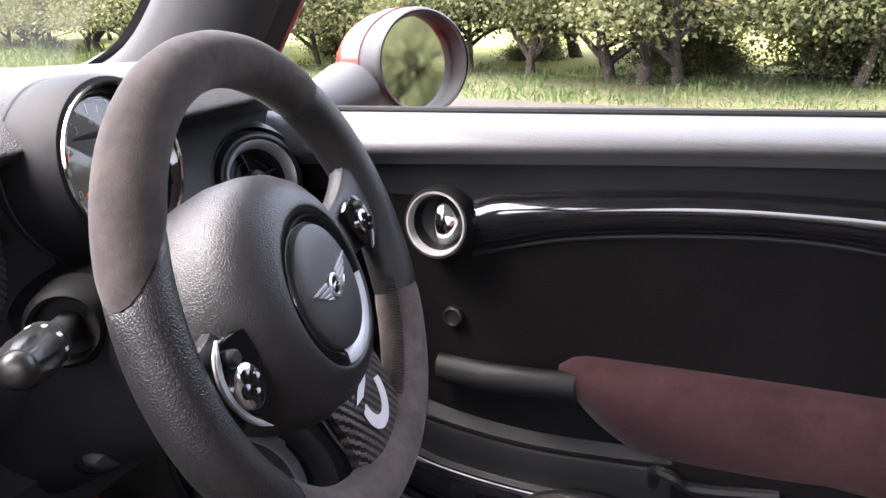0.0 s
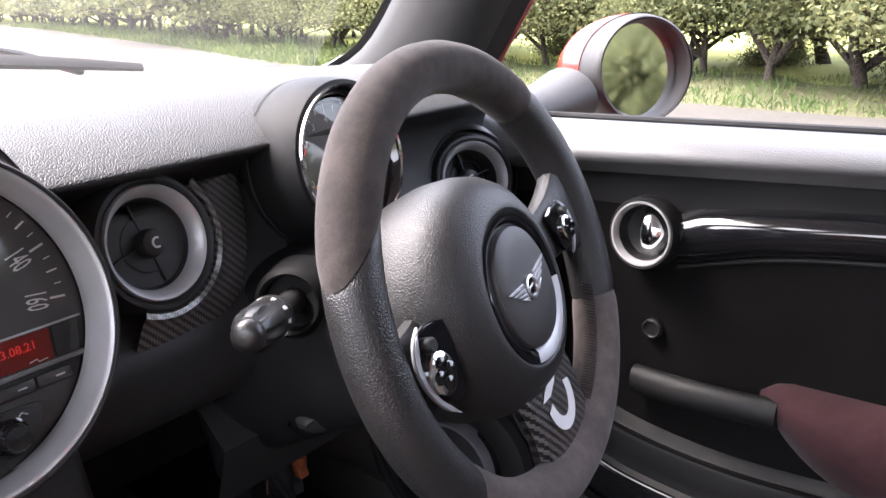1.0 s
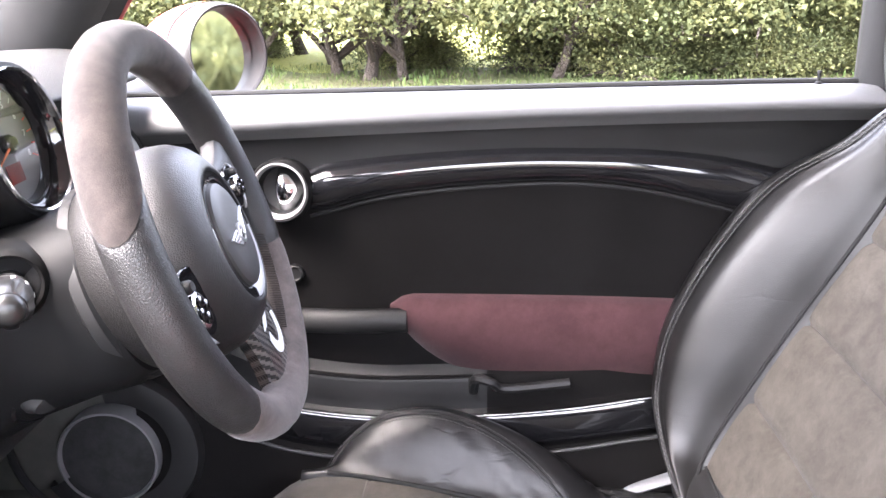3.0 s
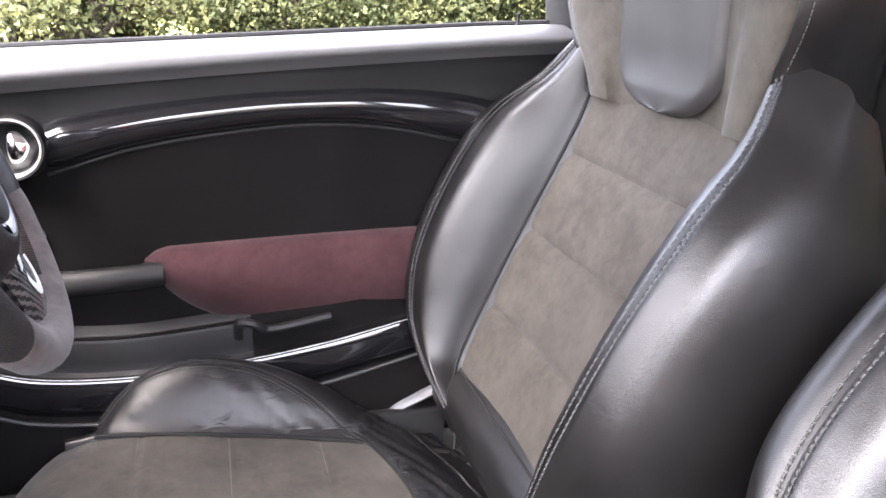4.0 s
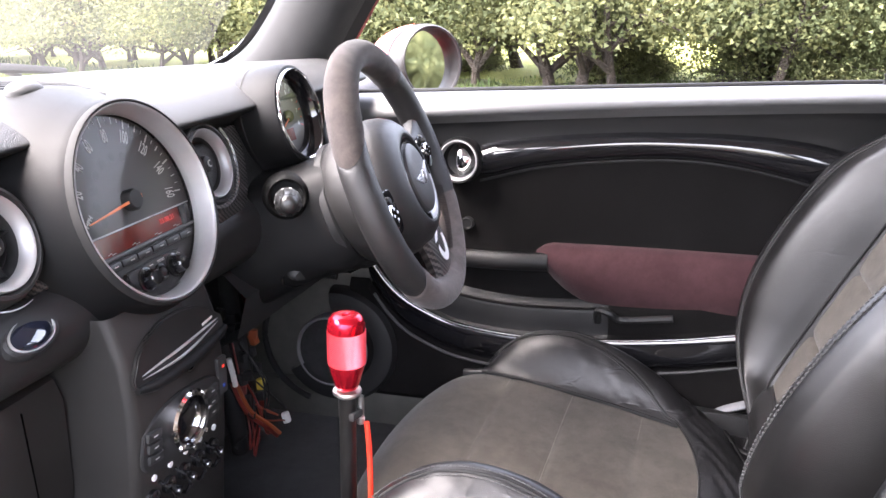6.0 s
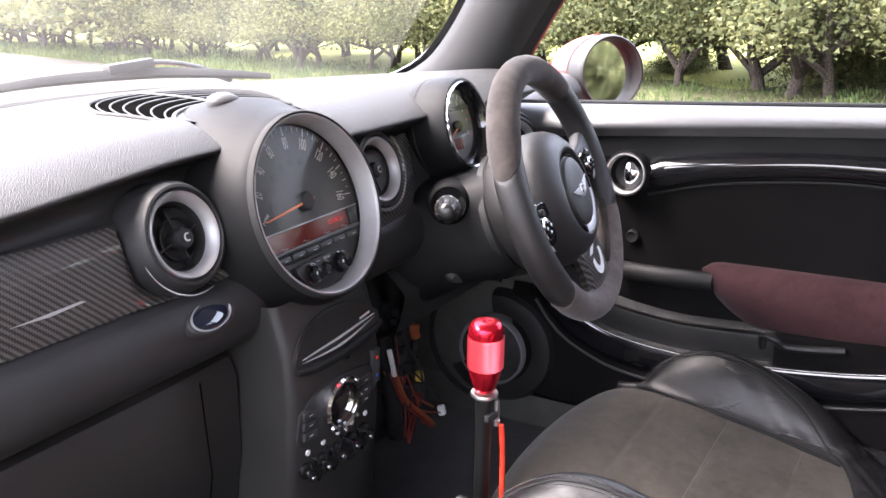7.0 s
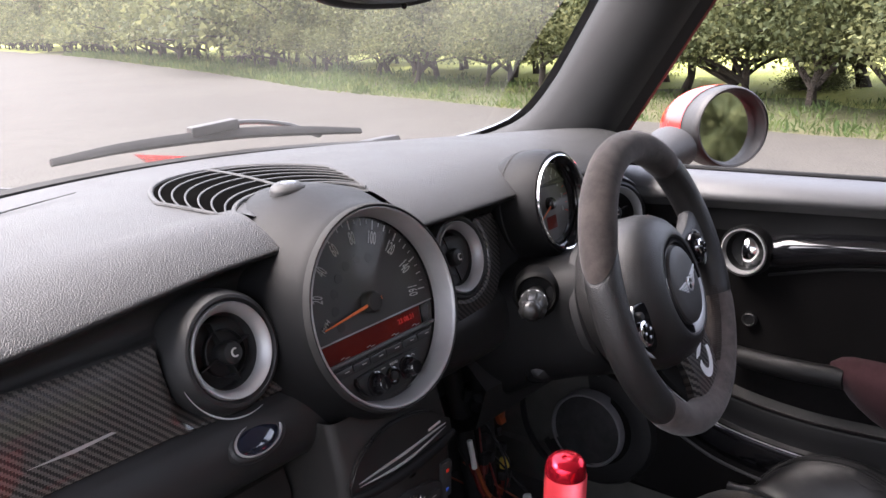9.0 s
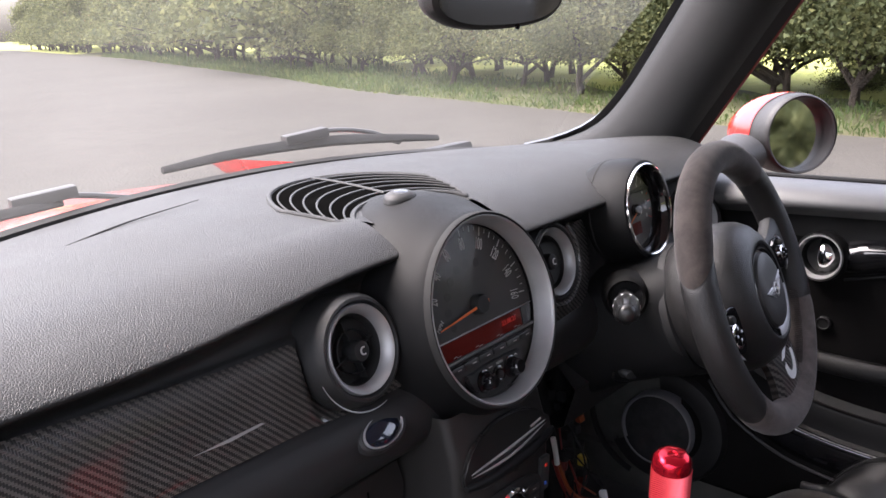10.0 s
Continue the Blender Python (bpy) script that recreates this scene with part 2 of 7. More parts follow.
def red_anodised():
    """Red anodised aluminium; the grip band between two heights is knurled."""
    g = Graph("red_anodised")
    return g.set(Base_Color=g.mix(g.noise(60, 3), rgb(0.62, 0.012, 0.03), rgb(0.7, 0.02, 0.04)), Metallic=0.85, Roughness=g.span(g.noise(40, 3), 0.3, 0.7, 0.13, 0.22))


def red_knurl():
    """Knurled red metal: worn, paler points catch the light."""
    g = Graph("red_knurled_metal")
    return g.set(Base_Color=g.mix(g.noise(300, 3), rgb(0.72, 0.06, 0.085), rgb(0.82, 0.11, 0.13)), Metallic=0.55, Roughness=0.36)


def webbing(name, a, b, pitch):
    """Woven strap: fine ribs across, edges a little darker in the weave."""
    g = Graph(name)
    uv = g.tree.nodes.new("ShaderNodeTexCoord").outputs["UV"]
    sep = g.add("SeparateXYZ", uv)
    rib = g.math("SINE", g.math("MULTIPLY", sep.outputs["Y"], 6.2832 / pitch))
    weave = g.math("SINE", g.math("MULTIPLY", sep.outputs["X"], 6.2832 / (pitch * 0.9)))
    h = g.math("ADD", rib, g.math("MULTIPLY", weave, 0.12))
    g.set(Base_Color=g.mix(g.span(h, -1.2, 0.6, 0.0, 1.0), rgb(*a), rgb(*b)), Roughness=0.6)
    return g.set(Normal=g.bump(h, 0.0006, 0.9))


M_RED_METAL = red_anodised()
M_RED_KNURL = red_knurl()
M_STRAP = webbing("red_webbing", (0.28, 0.005, 0.006), (0.50, 0.012, 0.012), 0.0042)
# the red webbing in orange: light on a folded edge put into the colour
M_STRAP_LIT = webbing("lit_webbing_edge", (0.26, 0.014, 0.004), (0.52, 0.045, 0.010), 0.0042)

# ---- building helpers ----
EMPTY_AT = {}


def thing(name, at, label, category, group="", kind=""):
    ob = new(name)
    ob.location = at
    ob.empty_display_size = 0.05
    EMPTY_AT[ob.name] = Vector(at)
    return tagged(ob, label, category, group, kind)


def finish(name, bm, material, angle=40, flat=False):
    bmesh.ops.remove_doubles(bm, verts=bm.verts, dist=1e-6)
    bmesh.ops.recalc_face_normals(bm, faces=bm.faces)
    me = bpy.data.meshes.new(name)
    bm.to_mesh(me)
    bm.free()
    for m in material if isinstance(material, (list, tuple)) else [material]:
        me.materials.append(m)
    if not flat:
        me.polygons.foreach_set("use_smooth", [True] * len(me.polygons))
        me.set_sharp_from_angle(angle=radians(angle))
    return me


def part(name, bm, material, parent, label="", angle=40, flat=False):
    ob = new(name, finish(name, bm, material, angle, flat))
    ob.parent = parent
    top = parent
    while top.parent:
        top = top.parent
    if parent.name in EMPTY_AT:
        ob.matrix_parent_inverse = Matrix.Translation(EMPTY_AT[parent.name]).inverted()
    return tagged(ob, label)


def solid(name, bm, material, label, category, group="", kind="", angle=40, flat=False):
    return tagged(new(name, finish(name, bm, material, angle, flat)), label, category, group, kind)


def facing(centre, tilt, turn, spin=0.0):
    """Local X to the right, Y up, Z out of a round face that looks back at the cabin."""
    a, b = radians(tilt), radians(turn)
    n = Vector((-math.sin(b) * math.cos(a), -math.cos(b) * math.cos(a), math.sin(a)))
    u = Vector((math.cos(b), -math.sin(b), 0))
    w = n.cross(u)
    m = Matrix((u, w, n)).transposed().to_4x4()
    return Matrix.Translation(centre) @ m @ Matrix.Rotation(radians(spin), 4, "Z")


def skin(bm, rings, closed=False, capped=False, uv=False, flip=False):
    """Quads between rings of points; closed joins each ring's ends."""
    rows = [[bm.verts.new(p) for p in r] for r in rings]
    n = len(rings[0])
    layer = bm.loops.layers.uv.verify() if uv else None
    for i in range(len(rows) - 1):
        for j in range(n if closed else n - 1):
            k = (j + 1) % n
            f = bm.faces.new((rows[i][j], rows[i][k], rows[i + 1][k], rows[i + 1][j]))
            if uv:
                w = (Vector(rings[0][-1]) - Vector(rings[0][0])).length
                run = 0.012
                for loop, (a, b) in zip(f.loops, ((i, j), (i, k), (i + 1, k), (i + 1, j))):
                    loop[layer].uv = (b / (n - 1) * w, uv[a])
    if capped:
        for r in (rows[0], rows[-1]):
            bm.faces.new(r)
    return bm


def lathe(profile, m, seg=48, sx=1.0, sy=1.0, arc=None, bm=None):
    """Turns (radius, height) pairs about the local Z of m."""
    bm = bm or bmesh.new()
    a0, a1 = arc or (0, 2 * math.pi)
    full = arc is None
    n = seg if full else seg + 1
    rings = []
    for r, h in profile:
        rings.append([m @ Vector((sx * r * math.cos(a0 + (a1 - a0) * k / seg), sy * r * math.sin(a0 + (a1 - a0) * k / seg), h)) for k in range(n)])
    return skin(bm, rings, closed=full)


def smooth_line(points, n):
    """n points on a Catmull-Rom curve through the given ones."""
    p = [Vector(q) for q in points]
    p = [2 * p[0] - p[1]] + p + [2 * p[-1] - p[-2]]
    out = []
    for i in range(n):
        s = i / (n - 1) * (len(p) - 3)
        k = min(int(s), len(p) - 4)
        t = s - k
        a, b, c, d = p[k:k + 4]
        out.append(0.5 * ((2 * b) + (c - a) * t + (2 * a - 5 * b + 4 * c - d) * t * t + (3 * b - a - 3 * c + d) * t ** 3))
    return out


def tube(path, radius, seg=12, bm=None, cap=True, flat=1.0, up=(0, 0, 1)):
    """A round bar along a path; radius may be a list; flat squashes it along the second axis."""
    bm = bm or bmesh.new()
    path = [Vector(p) for p in path]
    rings = []
    for i, p in enumerate(path):
        d = (path[min(i + 1, len(path) - 1)] - path[max(i - 1, 0)]).normalized()
        a = d.cross(Vector(up))
        a = a.normalized() if a.length > 1e-4 else d.orthogonal().normalized()
        b = a.cross(d)
        r = radius[i] if isinstance(radius, (list, tuple)) else radius
        rings.append([p + a * r * math.cos(2 * math.pi * k / seg) + b * r * flat * math.sin(2 * math.pi * k / seg) for k in range(seg)])
    return skin(bm, rings, closed=True, capped=cap)


def block(size, m, bevel=0.003, bm=None, seg=2, taper=1.0):
    """A box with rounded edges, centred on m; taper narrows its top."""
    b = bmesh.new()
    bmesh.ops.create_cube(b, size=1.0)
    for v in b.verts:
        k = taper if v.co.z > 0 else 1.0
        v.co = Vector((v.co.x * size[0] * k, v.co.y * size[1] * k, v.co.z * size[2]))
    if bevel:
        bmesh.ops.bevel(b, geom=list(b.edges), offset=min(bevel, min(size) * 0.45), segments=seg, affect="EDGES", profile=0.6)
    bmesh.ops.transform(b, matrix=m, verts=b.verts)
    return merge(b, bm)


def merge(b, bm):
    if bm is None:
        return b
    me = bpy.data.meshes.new("tmp")
    b.to_mesh(me)
    b.free()
    bm.from_mesh(me)
    bpy.data.meshes.remove(me)
    return bm


def plate(outline, m, thick, bevel=0.0, bm=None):
    """A flat shape given by an outline in the local XY of m, thickened along Z."""
    b = bmesh.new()
    vs = [b.verts.new((x, y, 0)) for x, y in outline]
    f = b.faces.new(vs)
    r = bmesh.ops.extrude_face_region(b, geom=[f])
    for v in r["geom"]:
        if isinstance(v, bmesh.types.BMVert):
            v.co.z += thick
    if bevel:
        es = [e for e in b.edges if all(v.co.z > thick * 0.5 for v in e.verts)]
        bmesh.ops.bevel(b, geom=es, offset=bevel, segments=2, affect="EDGES")
    bmesh.ops.transform(b, matrix=m, verts=b.verts)
    return merge(b, bm)


def oval(rx, ry, n=32, cx=0.0, cy=0.0, power=2.0):
    out = []
    for k in range(n):
        c, s = math.cos(2 * math.pi * k / n), math.sin(2 * math.pi * k / n)
        out.append((cx + rx * math.copysign(abs(c) ** (2 / power), c), cy + ry * math.copysign(abs(s) ** (2 / power), s)))
    return out


def stitches(path, normal, spacing=0.0055, length=0.0042, r=0.0006, offset=0.0):
    """A row of short thread stitches along a path, lying on a surface."""
    bm = bmesh.new()
    path = [Vector(p) for p in path]
    run, want = 0.0, 0.0
    for a, b in zip(path, path[1:]):
        seg = (b - a).length
        if seg < 1e-6:
            continue
        d = (b - a) / seg
        side = d.cross(Vector(normal)).normalized()
        while want <= run + seg:
            c = a + d * (want - run) + side * offset
            e = c + d * length
            tube([c, c.lerp(e, 0.25) + Vector(normal) * r, c.lerp(e, 0.75) + Vector(normal) * r, e], r, 5, bm)
            want += spacing
        run += seg
    return bm


def words(text, size, m, thick=0.0003, align="CENTER"):
    """Lettering as a mesh, centred on m."""
    cu = bpy.data.curves.new("text", "FONT")
    cu.body, cu.size, cu.align_x, cu.align_y, cu.extrude, cu.resolution_u = text, size, align, "CENTER", thick, 2
    ob = bpy.data.objects.new("text", cu)
    me = bpy.data.meshes.new_from_object(ob)
    bm = bmesh.new()
    bm.from_mesh(me)
    bmesh.ops.transform(bm, matrix=m, verts=bm.verts)
    bpy.data.objects.remove(ob), bpy.data.curves.remove(cu), bpy.data.meshes.remove(me)
    return bm


def curve_at(points, x):
    """Straight interpolation in a table of (x, value)."""
    if x <= points[0][0]:
        return points[0][1]
    for (a, p), (b, q) in zip(points, points[1:]):
        if x <= b:
            f = (x - a) / (b - a)
            return p + (q - p) * f
    return points[-1][1]


def soft_at(points, x):
    """Smooth interpolation in a table of (x, value)."""
    xs = [p[0] for p in points]
    k = max(0, min(len(points) - 2, sum(1 for v in xs if v <= x) - 1))
    a, b = points[max(k - 1, 0)], points[k]
    c, d = points[k + 1], points[min(k + 2, len(points) - 1)]
    h = c[0] - b[0]
    t = max(0.0, min(1.0, (x - b[0]) / h))
    m0 = (c[1] - a[1]) / (c[0] - a[0]) * h if c[0] != a[0] else 0
    m1 = (d[1] - b[1]) / (d[0] - b[0]) * h if d[0] != b[0] else 0
    return (2 * t ** 3 - 3 * t * t + 1) * b[1] + (t ** 3 - 2 * t * t + t) * m0 + (3 * t * t - 2 * t ** 3) * c[1] + (t ** 3 - t * t) * m1


def steps(a, b, n):
    return [a + (b - a) * i / (n - 1) for i in range(n)]

# ---- outside ----


def ground_mat(name, a, b, c, grain, bump):
    g = Graph(name)
    big, mid, fine = g.noise(0.35, 4), g.noise(3.0, 5), g.noise(grain, 3)
    tone = g.mix(g.span(big, 0.35, 0.65, 0.0, 1.0), rgb(*a), rgb(*b))
    tone = g.mix(g.span(mid, 0.45, 0.7, 0.0, 0.6), tone, rgb(*c))
    stones = g.voronoi(grain * 0.6)
    tone = g.mix(g.span(stones, 0.1, 0.6, 0.0, 0.35), tone, rgb(*[v * 0.6 for v in a]))
    return g.set(Base_Color=tone, Roughness=0.9, Specular_IOR_Level=0.2, Normal=g.bump(g.math("ADD", fine, stones), bump))


def leaf_mat(name, dark, mid, light, through_light=0.45):
    g = Graph(name)
    out = g.tree.nodes["Material Output"]
    pick = g.add("NewGeometry").outputs["Random Per Island"]
    patch = g.noise(1.6, 3)
    tone = g.mix(pick, rgb(*dark), rgb(*mid))
    tone = g.mix(g.math("MULTIPLY", g.span(patch, 0.42, 0.66, 0.0, 1.0), pick), tone, rgb(*light))
    g.set(Base_Color=tone, Roughness=0.65, Specular_IOR_Level=0.15)
    tr = g.add("BsdfTranslucent")
    g.put(tr.inputs[0], g.mix(0.5, tone, rgb(*light)))
    mx = g.add("MixShader", through_light, g.bsdf.outputs[0], tr.outputs[0])
    g.tree.links.new(mx.outputs[0], out.inputs[0])
    return g.mat


M_TARMAC = ground_mat("worn_tarmac", (0.046, 0.043, 0.038), (0.057, 0.0535, 0.0475), (0.039, 0.037, 0.033), 60, 0.006)
M_FIELD = ground_mat("meadow", (0.25, 0.27, 0.075), (0.32, 0.33, 0.10), (0.21, 0.25, 0.065), 25, 0.03)
M_LEAF = leaf_mat("hedge_leaves", (0.038, 0.050, 0.025), (0.086, 0.104, 0.050), (0.20, 0.20, 0.092), 0.5)
M_GRASS = leaf_mat("verge_grass", (0.035, 0.06, 0.022), (0.07, 0.115, 0.038), (0.15, 0.165, 0.065))
M_BARK = grained("bark", (0.026, 0.020, 0.016), (0.055, 0.042, 0.033), 0.9, 0.03, 0.012, 6)

# edge of the car park, running ahead and away to the right
EDGE = [(-26, -13), (-9, -11.2), (0, -10.4), (4.6, -9.4), (6.4, -8.2), (6.8, -6.5), (6.85, -3), (6.9, 0), (7.2, 2.4), (7.7, 4.6), (8.4, 7), (9.5, 11), (11.6, 16.2), (15.5, 27), (22, 46), (42, 112)]
EDGE_LINE = smooth_line([(x, y, 0) for x, y in EDGE], 260)

bm = bmesh.new()
skin(bm, [[(-600, y, -0.02) for y in (-600, 600)], [(600, y, -0.02) for y in (-600, 600)]])
solid("ground", bm, M_FIELD, "sunlit yellow-green meadow grass", "ground", kind="structure", flat=True)
bm = bmesh.new()
skin(bm, [[(p.x + 0.06 * noise.noise(p * 2.3), p.y, 0) for p in EDGE_LINE], [(-45, p.y + 2 + 0.02 * i, 0) for i, p in enumerate(EDGE_LINE)]])
solid("car_park", bm, M_TARMAC, "worn pale tarmac car park", "road", kind="structure", flat=True)
M_LITTER = ground_mat("leaf_litter", (0.085, 0.07, 0.042), (0.06, 0.085, 0.032), (0.075, 0.09, 0.04), 30, 0.03)
bm = bmesh.new()
strip = [p for p in EDGE_LINE if -12 < p.y < 60]
skin(bm, [[(p.x + w + 0.5 * w * noise.noise(Vector((p.x, p.y, 3)) * 0.7), p.y - 0.15 * w, z) for p in strip] for w, z in ((-0.05, -0.012), (1.2, -0.006), (2.6, -0.012))])
solid("verge", bm, M_LITTER, "shaded soil and leaf litter under the hedge", "ground", kind="structure", flat=True)


def leaves_object(name, centres, sizes, material, rng, droop=0.3, slim=0.62):
    """One mesh of small folded leaves."""
    n = len(centres)
    az, el = rng.uniform(0, 2 * np.pi, n), rng.normal(-droop, 0.55, n)
    d = np.stack([np.cos(az) * np.cos(el), np.sin(az) * np.cos(el), np.sin(el)], 1)
    s = np.cross(d, rng.normal(0, 1, (n, 3)))
    s /= np.linalg.norm(s, axis=1)[:, None] + 1e-9
    k = sizes[:, None]
    tips = np.stack([centres, centres + d * k * 0.62 + s * k * slim, centres + d * k * 0.9 - s * k * 0.3 * slim], 1)
    me = bpy.data.meshes.new(name)
    me.from_pydata(tips.reshape(-1, 3).tolist(), [], np.arange(3 * n).reshape(n, 3).tolist())
    me.materials.append(material)
    return me


def tree_meshes(seed, height, spread, leaf, count):
    """Trunks with limbs, and a crown of separate leaves gathered in clumps along the limbs."""
    rng = np.random.default_rng(seed)
    rnd = random.Random(seed)
    wood, tips = bmesh.new(), []
    for s in range(rnd.choice((2, 2, 3))):
        a, lean = rnd.uniform(0, 6.28), rnd.uniform(0.05, 0.4)
        base = Vector((rnd.uniform(-0.55, 0.55), rnd.uniform(-0.55, 0.55), -0.05))
        lean *= 0.6
        top = base + Vector((math.cos(a) * lean * 2, math.sin(a) * lean * 2, height * rnd.uniform(0.55, 0.8)))
        mid = base.lerp(top, 0.35) + Vector((rnd.uniform(-0.15, 0.15), rnd.uniform(-0.15, 0.15), 0))
        line = smooth_line([base, mid, top], 9)
        r0 = rnd.uniform(0.04, 0.07)
        tube([p + Vector((rnd.uniform(-0.02, 0.02), rnd.uniform(-0.02, 0.02), 0)) for p in line], [r0 * (1.2 if i == 0 else 1 - 0.85 * i / 8) for i in range(9)], 9, wood)
        for b in range(17):
            f = rnd.uniform(0.15, 0.97)
            p = line[int(f * 8)]
            ba, up = rnd.uniform(0, 6.28), rnd.uniform(-0.52, 0.72)
            reach = spread * rnd.uniform(0.45, 1.05) * (1.15 - 0.5 * f)
            q = p + Vector((math.cos(ba) * reach, math.sin(ba) * reach, up * reach * 0.8))
            q.z = max(q.z, (0.42 + 0.75 * rnd.random() ** 1.5) * height / 4.2)
            m = p.lerp(q, 0.5) + Vector((0, 0, 0.12))
            br = smooth_line([p, m, q], 6)
            tube(br, [0.035 * (1 - 0.85 * i / 5) * (1.2 - f) + 0.004 for i in range(6)], 5, wood)
            tips += [br[2], br[3], br[4], br[5], br[5]]
    tips = np.array([tuple(t) for t in tips])
    at = tips[rng.integers(0, len(tips), count)]
    off = rng.normal(0, 1, (count, 3)) * np.array([0.22, 0.22, 0.2])
    centres = at + off
    keep = centres[:, 2] > 0.095 * height + 0.3 * rng.random(count)
    centres = centres[keep]
    sizes = leaf * rng.uniform(0.6, 1.3, len(centres))
    return finish("trunk", wood, M_BARK), leaves_object("crown", centres, sizes, M_LEAF, rng)


def tree(meshes, at, turn, size, label):
    ob = thing("hedge_tree", at, label, "tree", "trees along the car park")
    ob.rotation_euler[2], ob.scale = turn, (size, size, size)
    for name, me in zip(("trunk", "crown"), meshes):
        p = new(name, me)
        p.parent = ob
    return ob


rnd, back_rnd = random.Random(5), random.Random(77)
NEAR_TREES = [tree_meshes(11 + i, 4.2, 1.5, 0.058, 30000) for i in range(5)]
FAR_TREES = [tree_meshes(31 + i, 5.0, 1.9, 0.13, 8400) for i in range(3)]
TREE_LABELS = ("leafy green hawthorn tree in the hedge row", "bushy green hedge tree with low branches", "green hedge tree with a split dark trunk")
d, k = 0.0, 0
for a, b in zip(EDGE_LINE, EDGE_LINE[1:]):
    step = (b - a).length
    d -= step
    if d > 0 or a.y > 100:
        continue
    out = Vector((b.y - a.y, a.x - b.x, 0)).normalized()
    near = -8 < a.y < 15
    behind = a.y <= -8 and a.x > -5
    p = a + out * (1.9 + rnd.uniform(-0.3, 0.5))
    meshes = rnd.choice(NEAR_TREES if near else FAR_TREES)
    tree(meshes, (p.x, p.y, 0), rnd.uniform(0, 6.28), rnd.uniform(0.85, 1.15) * (1.4 if a.y < -8.5 or a.y > 17 else 1.0), TREE_LABELS[k % 3])
    if not behind and (not near or k % 2 == 0):
        q = a + out * (3.6 + rnd.uniform(-0.4, 0.9)) + (b - a).normalized() * rnd.uniform(-0.7, 0.7)
        tree(rnd.choice(NEAR_TREES if near else FAR_TREES), (q.x, q.y, 0), rnd.uniform(0, 6.28), rnd.uniform(0.95, 1.25), TREE_LABELS[(k + 1) % 3])
    if behind:
        for w, size, low in ((1.0, 0.9, -0.5), (3.4, 1.3, -0.3), (4.8, 1.5, 0.0)):
            q = a + out * w + (b - a).normalized() * back_rnd.uniform(-0.6, 0.6)
            tree(back_rnd.choice(FAR_TREES), (q.x, q.y, low), back_rnd.uniform(0, 6.28), size, TREE_LABELS[(k + 1) % 3])
    k += 1
    d = rnd.uniform(1.15, 1.75) if near else rnd.uniform(2.0, 2.8)

# low bushes filling the hedge beside the car
BUSHES = [tree_meshes(51 + i, 1.7, 0.95, 0.052, 16000) for i in range(3)]
for a in EDGE_LINE[::2]:
    if -8.5 < a.y < -1.0 and rnd.random() < 0.85 or -1.0 <= a.y < 9 and rnd.random() < 0.13:
        bush = tree(rnd.choice(BUSHES), (a.x + (rnd.uniform(1.6, 2.8) if a.y < -1.0 else rnd.uniform(2.6, 4.4)), a.y + rnd.uniform(-0.4, 0.4), -0.15), rnd.uniform(0, 6.28), rnd.uniform(0.55, 0.9) if a.y < -1.0 else rnd.uniform(0.4, 0.7), "low leafy green bush under the hedge trees")
        bush.name = "hedge_bush"

# far wood beyond the meadow
for i in range(26):
    a = radians(-15 + 4.4 * i + rnd.uniform(-1.5, 1.5))
    r = rnd.uniform(70, 95)
    tree(rnd.choice(FAR_TREES), (r * math.cos(a) + 8, r * math.sin(a), -0.02), rnd.uniform(0, 6.28), rnd.uniform(1.6, 2.4), "distant green tree beyond the meadow")

# grass and weeds on the verge
rng = np.random.default_rng(3)
pts, sz = [], []
for a, b in zip(EDGE_LINE, EDGE_LINE[1:]):
    if not -9 < a.y < 45:
        continue
    L = (b - a).length
    out = Vector((b.y - a.y, a.x - b.x, 0)).normalized()
    n = int(L * (650 if a.y < 16 else 420))
    for _ in range(n):
        q = a.lerp(b, rng.random()) + out * (0.02 + 2.6 * rng.random() ** 1.4)
        clump = 0.5 + 0.9 * max(0, noise.noise(q * 1.7))
        pts.append((q.x, q.y, -0.02))
        sz.append((0.06 + 0.13 * rng.random()) * clump * (1.0 + 1.1 * min(1.0, max(0.0, (q.y - 5) / 8))))
me = leaves_object("verge_grass", np.array(pts), np.array(sz), M_GRASS, rng, droop=-1.15, slim=0.13)
tagged(new("verge_grass", me), "rough green grass and weeds under the hedge", "grass", kind="stuff")

# ---- car shell ----
car = thing("hatchback", (0, -0.6, 0.2), "red hatchback body with a bare cabin and black pillars", "car")

# floor pan, sills, firewall, rear deck
bm = bmesh.new()
block((1.26, 2.9, 0.05), pose(0, -0.75, 0.265), 0.01, bm)
part("floor_pan", bm, M_CARPET, car, "black carpeted cabin floor")
for side, nm in ((1, "sill"), (-1, "sill")):
    bm = bmesh.new()
    block((0.10, 1.9, 0.16), pose(side * 0.675, -0.3, 0.28), 0.02, bm)
    part(nm, bm, M_SILL, car, "grey painted steel door sill")
bm = bmesh.new()
block((1.3, 0.05, 0.72), pose(0, 0.52, 0.58, -8), 0.01, bm)
part("firewall", bm, M_PLASTIC_DARK, car)
# kick panel ahead of the door
bm = bmesh.new()
block((0.03, 0.55, 0.42), pose(0.655, 0.30, 0.42, 0, 0, 3), 0.01, bm)
part("kick_panel", bm, M_SILL, car, "bare grey painted kick panel")
bm = bmesh.new()
block((0.03, 0.55, 0.42), pose(-0.655, 0.30, 0.42, 0, 0, -3), 0.01, bm)
part("kick_panel", bm, M_SILL, car)


